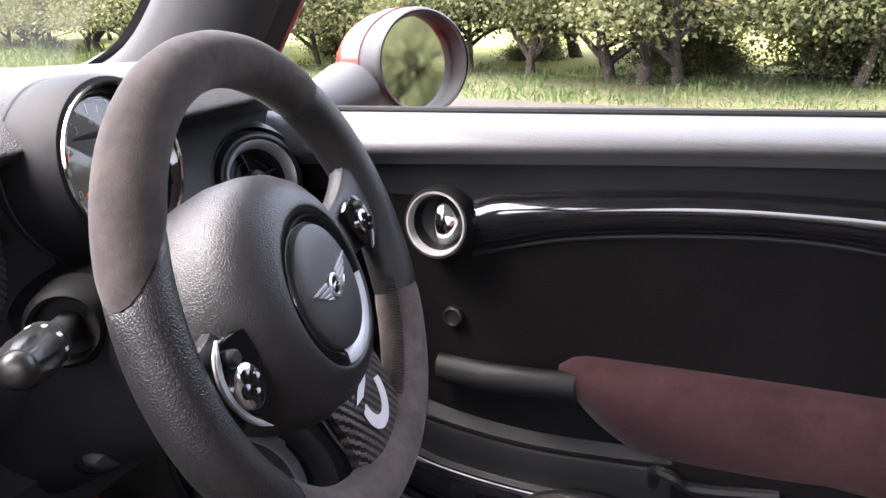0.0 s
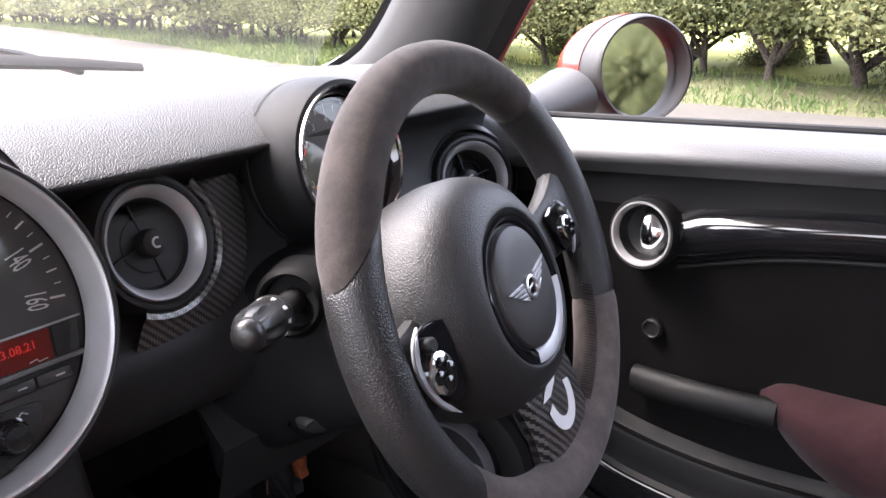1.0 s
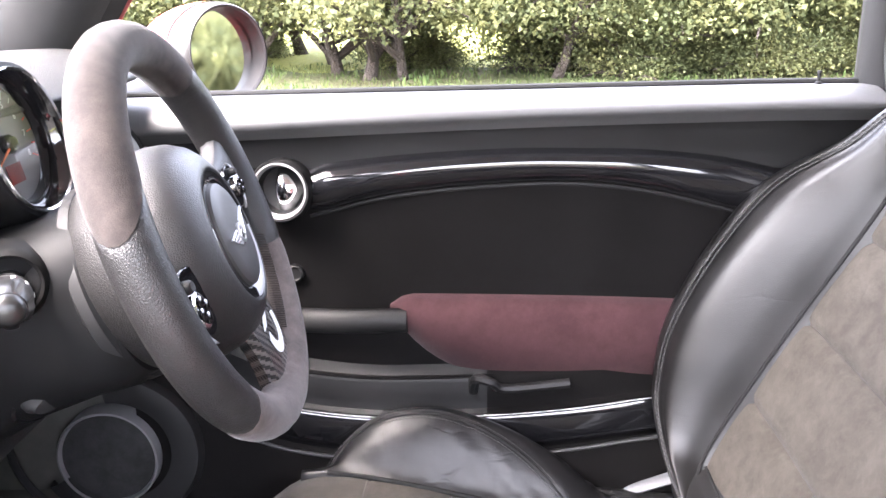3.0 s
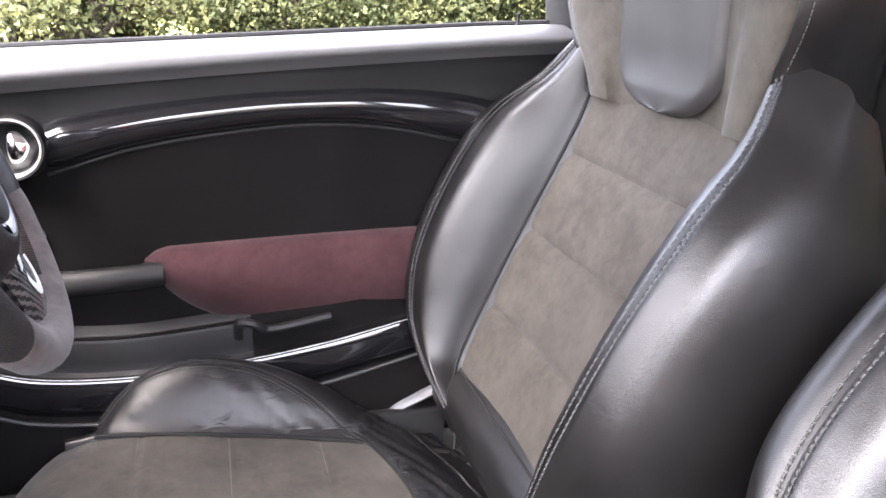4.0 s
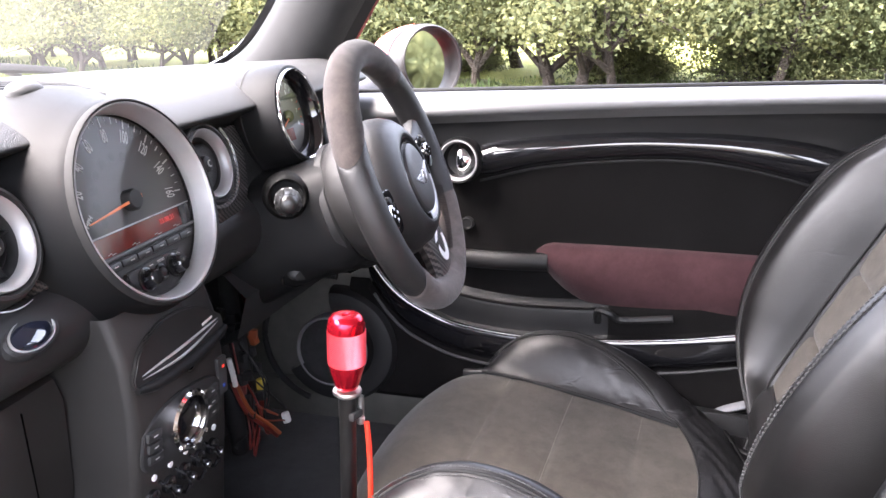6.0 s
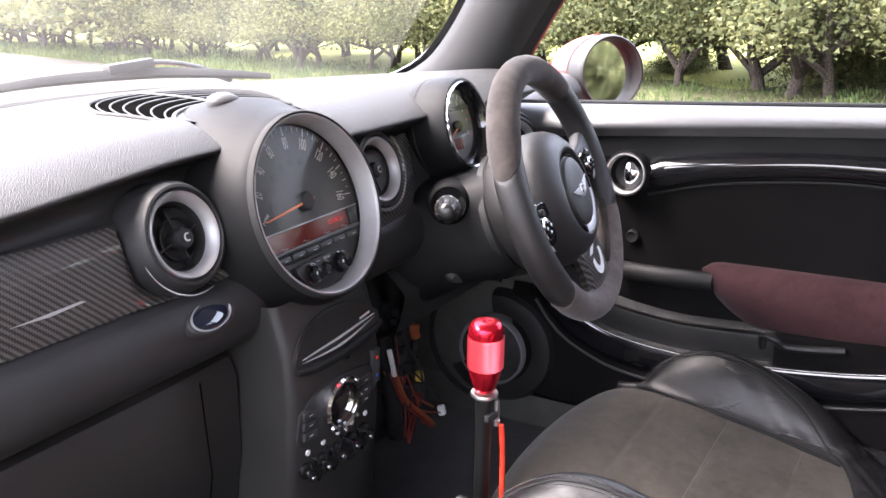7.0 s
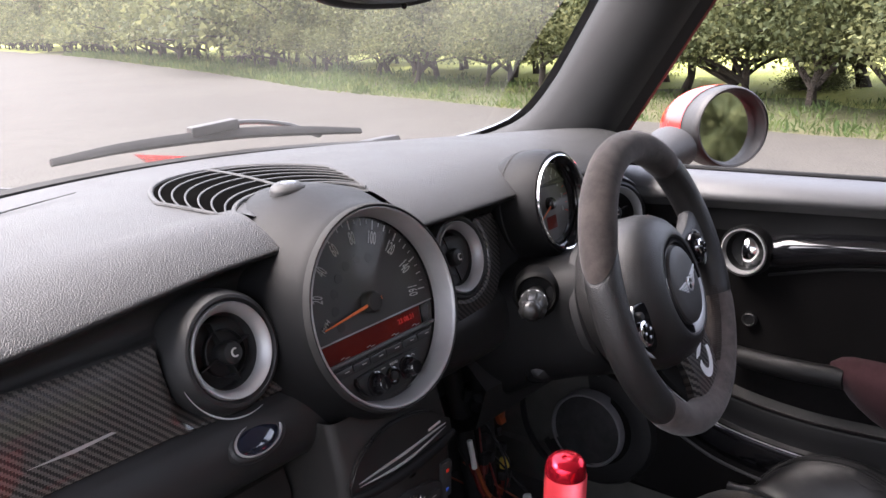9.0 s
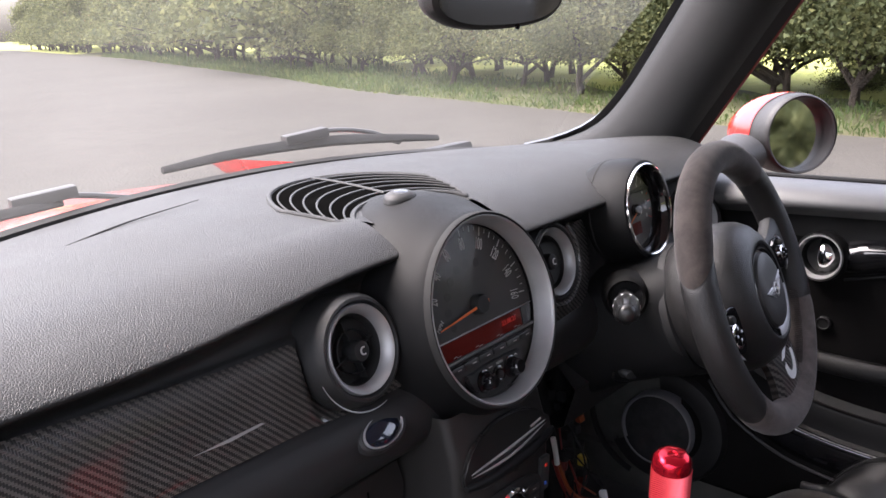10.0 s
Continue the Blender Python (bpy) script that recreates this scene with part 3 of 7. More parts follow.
# windscreen pillars: inner trim with a red outer edge
def pillar(side):
    cab = [(0.925, 0.44), (0.94, 0.375), (0.955, 0.325), (0.975, 0.275), (1.0, 0.236), (1.05, 0.186), (1.1, 0.146), (1.2, 0.07), (1.36, -0.05)]
    rings = []
    for z in steps(0.925, 1.36, 30):
        y1 = soft_at(cab, z)
        y2 = 0.112 - (z - 0.925) * 0.76
        x = 0.665 - (z - 0.925) * 0.16
        w = y1 - y2
        rings.append([(side * (x + dx), y2 + f * w, z) for f, dx in ((0, 0.02), (0.02, 0.004), (0.08, -0.012), (0.25, -0.026), (0.5, -0.031), (0.75, -0.024), (0.93, -0.008), (0.985, 0.006), (1.0, 0.022), (0.7, 0.05), (0.2, 0.05))])
    p = part("pillar_trim", skin(bmesh.new(), rings, closed=True, capped=True), M_PILLAR, car, "grey-black windscreen pillar trim")
    outer = [(side * (0.7075 - (z - 0.925) * 0.16), 0.098 - (z - 0.925) * 0.76, z) for z in steps(0.91, 1.36, 10)]
    part("window_frame", tube(outer, 0.0026, 8), M_RED_DULL, car, "red painted window frame edge")
    seal = [[(side * (0.685 - (z - 0.925) * 0.16), 0.112 - (z - 0.925) * 0.76, z), (side * (0.697 - (z - 0.925) * 0.16), 0.102 - (z - 0.925) * 0.76, z), (side * (0.7065 - (z - 0.925) * 0.16), 0.0985 - (z - 0.925) * 0.76, z)] for z in steps(0.91, 1.36, 10)]
    part("frame_seal", skin(bmesh.new(), seal), M_RUBBER, car, "black rubber seal of the window frame")
    band = []
    for z in steps(0.93, 1.36, 30):
        y1 = soft_at(cab, z)
        x = 0.665 - (z - 0.925) * 0.16 + 0.02
        band.append([(side * x, y1 - 0.012, z), (side * (x - 0.004), y1 + 0.004, z + 0.001), (side * (x - 0.012), y1 + 0.014, z + 0.003), (side * (x - 0.006), y1 + 0.016, z + 0.006)])
    part("glass_border", skin(bmesh.new(), band), M_GLOSS, car, "black printed border of the windscreen")


pillar(1), pillar(-1)

# roof, rear pillars and tail
def roof_point(x, y):
    f = (y + 1.1) / 1.25
    return (x, y + 0.05 * (1 - (x / 0.62) ** 2) * (1 if y > -0.2 else 0), 1.375 - 0.02 * f * f - 0.05 * (x / 0.62) ** 2)


bm = bmesh.new()
skin(bm, [[roof_point(x, y) for x in steps(-0.62, 0.62, 21)] for y in steps(-2.35, 0.02, 20)])
bmesh.ops.solidify(bm, geom=bm.faces[:], thickness=0.03)
part("roof", bm, M_HEADLINER, car, "unseen grey headliner, kept pale to bounce fill light")
for side in (1, -1):
    line = [(side * 0.68, -0.915, 0.3), (side * 0.695, -0.905, 0.7), (side * 0.692, -0.89, 0.92), (side * 0.645, -0.87, 1.34)]
    part("door_pillar", tube(smooth_line(line, 12), 0.042, 12, flat=1.0), M_PLASTIC_DARK, car, "black door pillar")
    line = [(side * 0.66, -1.75, 0.6), (side * 0.65, -1.8, 0.95), (side * 0.60, -1.95, 1.33)]
    part("tail_pillar", tube(smooth_line(line, 10), 0.09, 12), M_PLASTIC_DARK, car, "black tail pillar")
    rows = []
    for y in steps(-0.92, -2.2, 14):
        rows.append([(side * x, y, z + 0.02 * math.sin((y + 0.9) * 2)) for x, z in ((0.69, 0.905), (0.66, 0.918), (0.63, 0.905), (0.60, 0.85), (0.60, 0.7), (0.55, 0.55), (0.53, 0.3))])
    part("quarter_trim", skin(bmesh.new(), rows), M_DOOR_CLOTH, car, "black rear side trim")
bm = block((1.3, 0.04, 0.65), pose(0, -2.25, 0.6, 6), 0.02)
part("tailgate_trim", bm, M_PLASTIC_DARK, car)
bm = block((1.2, 0.9, 0.04), pose(0, -1.75, 0.42), 0.01)
part("rear_deck", bm, M_CARPET, car)

skin_top = [[Vector(roof_point(x, y)) + Vector((0, 0, 0.045)) for x in steps(-0.64, 0.64, 21)] for y in steps(-2.38, 0.05, 20)]
part("roof_skin", skin(bmesh.new(), skin_top), M_RED_PAINT, car, "red painted roof")
for side in (1, -1):
    rows = [[(side * x, y, z) for x, z in ((0.705, 0.905), (0.745, 0.8), (0.765, 0.6), (0.735, 0.25))] for y in steps(-0.875, -2.32, 16)]
    part("rear_quarter", skin(bmesh.new(), rows), M_RED_PAINT, car, "red painted rear quarter panel")
    rows = [[(side * x, y, z) for x, z in ((0.70 - 0.10 * max(0, y - 0.5), 0.885 - 0.03 * y), (0.745 - 0.08 * max(0, y - 0.6), 0.78), (0.765 - 0.08 * max(0, y - 0.6), 0.6), (0.735, 0.25))] for y in steps(0.13, 1.5, 16)]
    part("front_wing", skin(bmesh.new(), rows), M_RED_PAINT, car, "red painted front wing")

# scuttle, bonnet
rows = []
for x in steps(-0.68, 0.68, 25):
    yb = 0.485 - 0.36 * x * x
    rows.append([(x, yb - 0.02, 0.953 - 0.1 * x * x), (x, yb + 0.03, 0.963 - 0.1 * x * x), (x, yb + 0.12, 0.955 - 0.1 * x * x), (x, yb + 0.16, 0.93 - 0.1 * x * x)])
part("scuttle", skin(bmesh.new(), rows), M_PLASTIC_DARK, car, "black plastic scuttle panel")
rows = []
for x in steps(-0.72, 0.72, 21):
    yb = 0.485 - 0.3 * x * x
    rows.append([(x, yb + f, 0.925 - 0.1 * x * x - 0.1 * f * f - 0.02 * f + (0 if f < 0.9 else -(f - 0.9) * 0.8)) for f in (0.13, 0.2, 0.4, 0.6, 0.8, 0.95, 1.05, 1.15)])
part("bonnet", skin(bmesh.new(), rows), M_RED_PAINT, car, "red bonnet sloping away")

# windscreen
rows = []
for x in steps(-0.665, 0.665, 27):
    b = Vector((x, 0.49 - 0.27 * x * x, 0.977 - 0.11 * x * x))
    t = Vector((x * 0.90, 0.085 - 0.3 * x * x, 1.355 - 0.05 * x * x))
    rows.append([b.lerp(t, f) + Vector((0, 0.03, 0.03)) * math.sin(f * math.pi) * 0.6 for f in steps(0, 1, 9)])
glass = solid("windscreen", skin(bmesh.new(), rows), M_GLASS, "clear curved windscreen with a dusty film", "window", kind="structure")
glass.visible_shadow = False
bm = bmesh.new()
rows = []
for x in steps(-0.66, 0.66, 41):
    yb, z = 0.472 - 0.27 * x * x, 0.977 - 0.11 * x * x
    rows.append([(x, yb - 0.004, z - 0.012), (x, yb - 0.002, z + 0.003), (x, yb + 0.012, z + 0.006), (x, yb + 0.02, z)])
part("screen_seal", skin(bm, rows), M_RUBBER, car, "black rubber seal at the foot of the windscreen")

# ---- dashboard ----
dash = thing("dashboard", (0, 0.1, 0.75), "black leatherette dashboard with carbon fibre trim", "dashboard")


def dash_y(y, x):
    """The forward part follows the bow of the windscreen."""
    f = max(0.0, min(1.0, (y - 0.05) / 0.42))
    return y - f * 0.28 * x * x


def dash_z(y, z, x):
    f = max(0.0, min(1.0, (y - 0.02) / 0.4))
    return z - f * 0.115 * x * x


TOP = [(0.478, 0.963), (0.462, 0.977), (0.42, 0.985), (0.34, 0.991), (0.25, 0.993), (0.17, 0.990), (0.11, 0.984), (0.07, 0.976), (0.04, 0.9655), (0.019, 0.9545), (0.006, 0.946), (0.001, 0.941), (0.004, 0.937), (0.013, 0.9335)]
FACE = [(0.013, 0.9335), (0.03, 0.925), (0.038, 0.915), (0.036, 0.908), (0.028, 0.903), (0.02, 0.87), (0.012, 0.832), (0.004, 0.822), (-0.004, 0.816), (-0.011, 0.805), (-0.014, 0.79), (-0.012, 0.772), (-0.004, 0.756), (0.012, 0.742), (0.035, 0.734), (0.06, 0.728)]


def drawn_back(x, p):
    """How far the pad's rear edge curves up and away towards the central dial."""
    if not -0.40 < x < -0.07:
        return 0.0
    f = min(1.0, (x + 0.40) / 0.30)
    near = max(0.0, min(1.0, (0.11 - p.y) / 0.07)) * max(0.0, min(1.0, (p.z - 0.905) / 0.025))
    return f * f * (3 - 2 * f) * near


def sweep_x(profile, xs, name, material, label=""):
    fine = smooth_line([(0, y, z) for y, z in profile], len(profile) * 3)
    rows = [[(x, dash_y(p.y, x) + 0.024 * drawn_back(x, p), dash_z(p.y, p.z, x) + 0.012 * drawn_back(x, p)) for p in fine] for x in xs]
    return part(name, skin(bmesh.new(), rows), material, dash, label)


sweep_x(TOP, steps(-0.64, -0.080, 31), "top_pad", M_PAD, "pebble-grained black leatherette pad")
sweep_x(TOP[:8], steps(-0.080, 0.088, 10), "top_pad", M_PAD, "pad behind the speedometer hood")
sweep_x(TOP, steps(0.088, 0.64, 31), "top_pad", M_PAD, "pebble-grained black leatherette pad")
sweep_x(FACE, steps(-0.64, -0.080, 31), "fascia", M_PLASTIC, "matt black fascia with a rolled lower lip")
sweep_x(FACE[4:], steps(-0.080, 0.088, 10), "fascia", M_PLASTIC, "fascia behind the speedometer")
sweep_x(FACE, steps(0.088, 0.30, 13), "fascia", M_PLASTIC, "matt black fascia with a rolled lower lip")
sweep_x([(0.013, 0.9335), (0.03, 0.925), (0.045, 0.915), (0.05, 0.88), (0.04, 0.84), (0.02, 0.80), (0.03, 0.74), (0.09, 0.72)], steps(0.30, 0.64, 20), "fascia", M_PLASTIC)

# carbon strip on the passenger side, with a bright edge under the vent
CARBON = [(0.0285, 0.906), (0.0235, 0.903), (0.018, 0.89), (0.013, 0.87), (0.009, 0.85), (0.006, 0.834), (0.007, 0.8275), (0.012, 0.824)]
rows = []
for x in steps(-0.62, -0.100, 90):
    top = 0.0 if x < -0.2 else -0.05
    dx = (x + 0.165) / 0.0605
    if abs(dx) < 1:
        low = 0.8855 - 0.0605 * math.sqrt(1 - dx * dx)
        rows.append([(x, y - 0.004, 0.824 + (z - 0.824) * max(0.03, (low - 0.824) / 0.082)) for y, z in CARBON])
        continue
    rows.append([(x, y - 0.004, z + (0.012 if x < -0.5 else 0.012 * min(1, max(0, (-0.3 - x) / 0.2))) * ((z - 0.824) / 0.08) + min(0, top) * ((z - 0.824) / 0.08)) for y, z in CARBON])
part("carbon_strip", skin(bmesh.new(), rows), M_CARBON, dash, "glossy twill carbon fibre strip")
bm = bmesh.new()
plate([(-0.036, -0.0012), (0.0, -0.002), (0.036, 0.0012), (0.032, 0.003), (0.0, 0.001)], facing((-0.315, 0.0055, 0.852), 12, 0, -2), 0.0008, 0, bm)
part("badge_strip", bm, M_SILVER, dash, "slim silver badge on the carbon strip")
# carbon fascia between the inner vent and the steering column
rows = []
SURROUND = [(-118, 0.084), (-102, 0.080), (-80, 0.078), (-60, 0.084), (-43, 0.088), (-23, 0.088), (-8, 0.089), (5, 0.092), (13, 0.0945), (22, 0.0955), (26, 0.083), (30, 0.072), (36, 0.060), (41, 0.0535)]
for a in steps(radians(-117), radians(40.5), 70):
    r1 = 0.051
    r2 = soft_at(SURROUND, math.degrees(a))
    c = facing((0.170, 0.010, 0.886), 14, -2)
    rows.append([c @ Vector((r * math.cos(a), r * math.sin(a), h)) for r, h in ((r1, -0.012), (r1, 0.0), (r1 + 0.002, 0.003), (r1 + 0.006, 0.0036), (r1 + 0.009, 0.001), (r1 + 0.4 * (r2 - r1), -0.001), (r2 - 0.004, -0.003), (r2 - 0.001, -0.005), (r2, -0.008), (r2, -0.03))])
part("carbon_surround", skin(bmesh.new(), rows), M_CARBON, dash, "curved carbon fibre surround beside the vent")

# unseen block added to stop light leaking through the hollow dash
part("leak_blocker", block((1.24, 0.33, 0.30), pose(0, 0.30, 0.775), 0.01), M_RUBBER, dash, "added unseen block that stops light leaking through the dash")
# knee panel and glovebox
rows = []
for x in steps(-0.63, -0.098, 12):
    rows.append([(x, y + 0.05 * max(0, (x + 0.2)) , z) for y, z in ((0.06, 0.735), (0.03, 0.722), (0.022, 0.70), (0.03, 0.6), (0.055, 0.5), (0.10, 0.43), (0.2, 0.40))])
gb = part("glovebox_lid", skin(bmesh.new(), rows), M_LOWER, dash, "plain grey-black glovebox lid")
bm = tube([(-0.155, 0.021, 0.715), (-0.15, 0.027, 0.6), (-0.15, 0.053, 0.5)], 0.0009, 6)
part("glovebox_gap", bm, M_VOID, dash, "dark gap at the glovebox edge")
rows = []
for x in steps(0.20, 0.64, 16):
    rows.append([(x, y, z) for y, z in ((0.10, 0.735), (0.03, 0.73), (0.0, 0.70), (0.02, 0.64), (0.10, 0.60), (0.25, 0.60))])
part("knee_panel", skin(bmesh.new(), rows), M_PLASTIC_DARK, dash, "dark lower panel under the steering column")


# air vents: recessed barrel, silver ring, cross fins and a round knob
def air_vent(centre, tilt, turn, r, label, knob=(0.004, -0.003), depth=0.035):
    m = facing(centre, tilt, turn)
    v = thing("air_vent", centre, label, "air vent", "round dashboard vents")
    k = r / 0.044
    part("housing", lathe([(0.060 * k, -0.045), (0.058 * k, -0.02), (0.055 * k, -0.006), (0.0505 * k, 0.0015), (0.0475 * k, 0.0022), (0.0452 * k, -0.0015), (0.044 * k, -0.004)], m, 56), M_PLASTIC, v)
    part("ring", lathe([(0.0445 * k, -0.004), (0.0442 * k, 0.0), (0.043 * k, 0.0018), (0.0405 * k, 0.0006), (0.036 * k, -0.0075), (0.0352 * k, -0.011)], m, 56), M_SILVER, v, "satin silver ring")
    part("barrel", lathe([(0.0352 * k, -0.011), (0.0335 * k, -0.016), (0.0325 * k, -depth), (0.0, -depth - 0.004)], m, 40), M_PLASTIC_DARK, v)
    tiltm = m @ Matrix.Translation((knob[0], knob[1], -0.017))
    louvre = part("louvre_ring", lathe([(0.0222 * k, -0.006), (0.0226 * k, 0.0), (0.0216 * k, 0.001), (0.0210 * k, -0.006)], tiltm, 40), M_PLASTIC, v)
    for a in (14, 104, 194, 284):
        bm = block((0.030 * k, 0.0016, 0.010), tiltm @ Matrix.Rotation(radians(a), 4, "Z") @ pose(0.017 * k, 0, -0.003), 0.0005)
        part("fin", bm, M_PLASTIC_DARK, louvre)
    knob_ob = part("knob", lathe([(0.0095 * k, -0.008), (0.0112 * k, 0.0), (0.0112 * k, 0.007), (0.0098 * k, 0.0115), (0.006 * k, 0.0135), (0.0, 0.0138)], tiltm, 28), M_PLASTIC_DARK, v)
    bm = lathe([(0.0044 * k, 0.0125), (0.0044 * k, 0.0146), (0.0030 * k, 0.0146), (0.0030 * k, 0.0125)], tiltm, 20, arc=(radians(60), radians(300)))
    part("knob_mark", bm, M_MARK, knob_ob)
    return v


air_vent((-0.165, -0.001, 0.885), 15, -5, 0.044, "round black air vent with a silver ring in the dashboard")
air_vent((0.170, 0.007, 0.886), 14, -3, 0.043, "round black air vent beside the carbon surround", knob=(0.002, 0.0))
# bright edge under the passenger vent
bm = bmesh.new()
m = facing((-0.165, -0.003, 0.885), 15, -5)
tube([m @ Vector((0.0595 * math.cos(a), 0.0595 * math.sin(a), -0.004)) for a in steps(radians(195), radians(285), 18)], [0.0003 + 0.0006 * math.sin(math.pi * i / 17) for i in range(18)], 6, bm)
part("bright_edge", bm, M_SILVER, dash, "thin chrome edge")

# pod with the outer vent at the driver's door
pod = facing((0.583, 0.019, 0.852), 16, 25)
part("vent_pod", lathe([(0.10, -0.16), (0.092, -0.11), (0.080, -0.06), (0.068, -0.025), (0.0585, -0.006), (0.056, -0.003)], pod, 48), M_PLASTIC, dash, "flared pod round the outer vent")
air_vent((0.583, 0.019, 0.852), 16, 25, 0.042, "round black air vent at the dashboard's end", knob=(-0.002, 0.001))
v = thing("demister_slot", (0.60, 0.10, 0.935), "small oval black side-window demister slot", "air vent")
m = Matrix.Translation((0.60, 0.105, 0.929)) @ pose(0, 0, 0, 12, -14, 12)
part("slot_frame", lathe([(0.034, -0.004), (0.034, 0.003), (0.028, 0.0035), (0.027, -0.004)], m, 32, sy=0.42), M_PLASTIC, v)
part("slot_recess", lathe([(0.0275, 0.001), (0.0, -0.002)], m, 32, sy=0.42), M_PLASTIC_DARK, v)
for i in (-1, 0, 1):
    part("slat", block((0.0015, 0.022, 0.004), m @ pose(i * 0.012, 0, 0.001), 0.0004), M_GLOSS, v)

# centre demister grille on the pad: curved slats over a flat black sheet, cut by the speedometer hood
g = thing("demister_grille", (-0.03, 0.17, 0.995), "curved black slatted demister grille in the dash top", "air vent")


PAD_Z = [(0.04, 0.9655), (0.07, 0.976), (0.11, 0.984), (0.17, 0.990), (0.25, 0.993), (0.34, 0.991)]


def grille_point(f, t, h=0.0):
    """f runs from the hood outwards, t from the right end to the left one."""
    a = radians((14 + 8 * f) + t * (152 - 17 * f))
    x, y = (0.092 + 0.033 * f) * math.cos(a), 0.062 + 0.038 * f + (0.075 + 0.105 * f) * math.sin(a)
    return Vector((x, y, dash_z(y, soft_at(PAD_Z, y), x) + h))


# no hole is cut: the shade between the slats is this sheet's black
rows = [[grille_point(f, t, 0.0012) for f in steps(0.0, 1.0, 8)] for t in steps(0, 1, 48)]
part("slot_shade", skin(bmesh.new(), rows), M_VOID, g, "flat black sheet painting the shade of the slots")
for f in steps(0.08, 0.92, 6):
    rows = [[grille_point(f + df, t, h) for df, h in ((-0.014, 0.001), (-0.013, 0.0024), (0.0, 0.0028), (0.012, 0.0022), (0.013, 0.001))] for t in steps(0.01, 0.99, 48)]
    part("slat", skin(bmesh.new(), rows), M_PLASTIC, g)
part("cross_slat", tube([grille_point(f, 0.46, 0.003) for f in steps(0.02, 0.98, 8)], 0.0018, 6), M_PLASTIC, g)
ring = [grille_point(1.04, t, 0.0018) for t in steps(0, 1, 48)] + [grille_point(f, 1.0, 0.0018) for f in steps(0.95, 0.0, 8)] + [grille_point(-0.03, t, 0.0018) for t in steps(1, 0, 48)] + [grille_point(f, 0.0, 0.0018) for f in steps(0.0, 1.04, 8)]
part("rim", tube([p - Vector((0, 0, 0.001)) for p in ring], 0.0030, 8, flat=0.8), M_PAD, g, "moulded rim")

# light sensor dome
s = thing("sensor_dome", (-0.016, 0.072, 1.0), "small glossy black sensor dome on the hood", "sensor")
m = Matrix.Translation((-0.016, 0.086, 0.9945)) @ pose(0, 0, 0, 8, 0, 0)
part("dome", lathe([(0.021, -0.006), (0.021, 0.001), (0.0195, 0.004), (0.014, 0.0075), (0.007, 0.009), (0.0, 0.0095)], m, 28, sy=0.8), M_PLASTIC, s)
part("lens_cap", lathe([(0.012, 0.0076), (0.007, 0.0092), (0.0, 0.0098)], m, 20, sy=0.8), M_GLOSS, s)

# start button on the lower lip
b = thing("start_button", (-0.161, -0.013, 0.795), "oval glossy black start button with a silver rim", "button")
m = facing((-0.158, -0.0125, 0.799), 38, -4, 6) @ Matrix.Diagonal((1.2, 1.0, 1.0, 1.0))
part("bezel", lathe([(0.0285, -0.006), (0.028, 0.001), (0.026, 0.0028), (0.0238, 0.002)], m, 40, sy=0.66), M_PLASTIC, b)
part("rim", lathe([(0.0238, 0.001), (0.0236, 0.003), (0.022, 0.0034), (0.0212, 0.0015)], m, 40, sy=0.64), M_SILVER, b)
part("cap", lathe([(0.0214, 0.001), (0.019, 0.0028), (0.012, 0.004), (0.0, 0.0044)], m, 40, sy=0.63), smooth("blue_black_glass", (0.008, 0.011, 0.022), (0.012, 0.015, 0.03), 0.05, coat=1.0), b)

# small crease moulded into the pad
bm = tube(smooth_line([(-0.42, 0.235, 0.974), (-0.36, 0.25, 0.981), (-0.25, 0.285, 0.989), (-0.14, 0.30, 0.9945)], 16), [0.0004 + 0.0008 * math.sin(math.pi * i / 15) for i in range(16)], 6)
part("moulded_crease", bm, M_PAD, dash)

# ---- speedometer ----
sp = thing("speedometer", (0.004, -0.02, 0.879), "large round central speedometer with a silver ring and radio", "speedometer")
S = facing((0.006, -0.028, 0.880), 15, -2)
# hood: from the ring back into the dash top
rows = []
for h, r, up in ((0.0, 0.1045, 0.0), (-0.003, 0.1075, 0.0), (-0.012, 0.1110, 0.0), (-0.03, 0.118, 0.001), (-0.06, 0.134, 0.003), (-0.10, 0.145, 0.002), (-0.15, 0.16, -0.010), (-0.2, 0.18, -0.04)):
    rows.append([S @ Vector((r * math.cos(a), r * math.sin(a) * (1.0 if math.sin(a) < 0 else 1 - 0.0006 * 1) + up, h)) for a in steps(0, 2 * math.pi, 73)[:-1]])
part("hood", skin(bmesh.new(), rows, closed=True), M_HOOD, sp, "smooth black hood")
part("ring", lathe([(0.1040, 0.0), (0.1034, 0.003), (0.1022, 0.0038), (0.1010, 0.0028), (0.1000, 0.0), (0.0966, -0.0175), (0.0960, -0.022)], S, 96), M_SILVER, sp, "broad satin silver ring")
part("edge_ring", lathe([(0.1078, -0.006), (0.1076, 0.001), (0.1058, 0.0042), (0.1046, 0.0044), (0.1035, 0.0028)], S, 96), M_RUBBER, sp)
DIAL = S @ Matrix.Translation((0, 0, -0.03))
dial = part("dial", plate(oval(0.0963, 0.0963, 72), DIAL, 0.004), M_DIAL, sp, "charcoal dial")
FACE_M = DIAL @ Matrix.Translation((0.0, 0.0065, 0.0042))


def dial_angle(v):
    return radians(185.5 - v * 1.195)


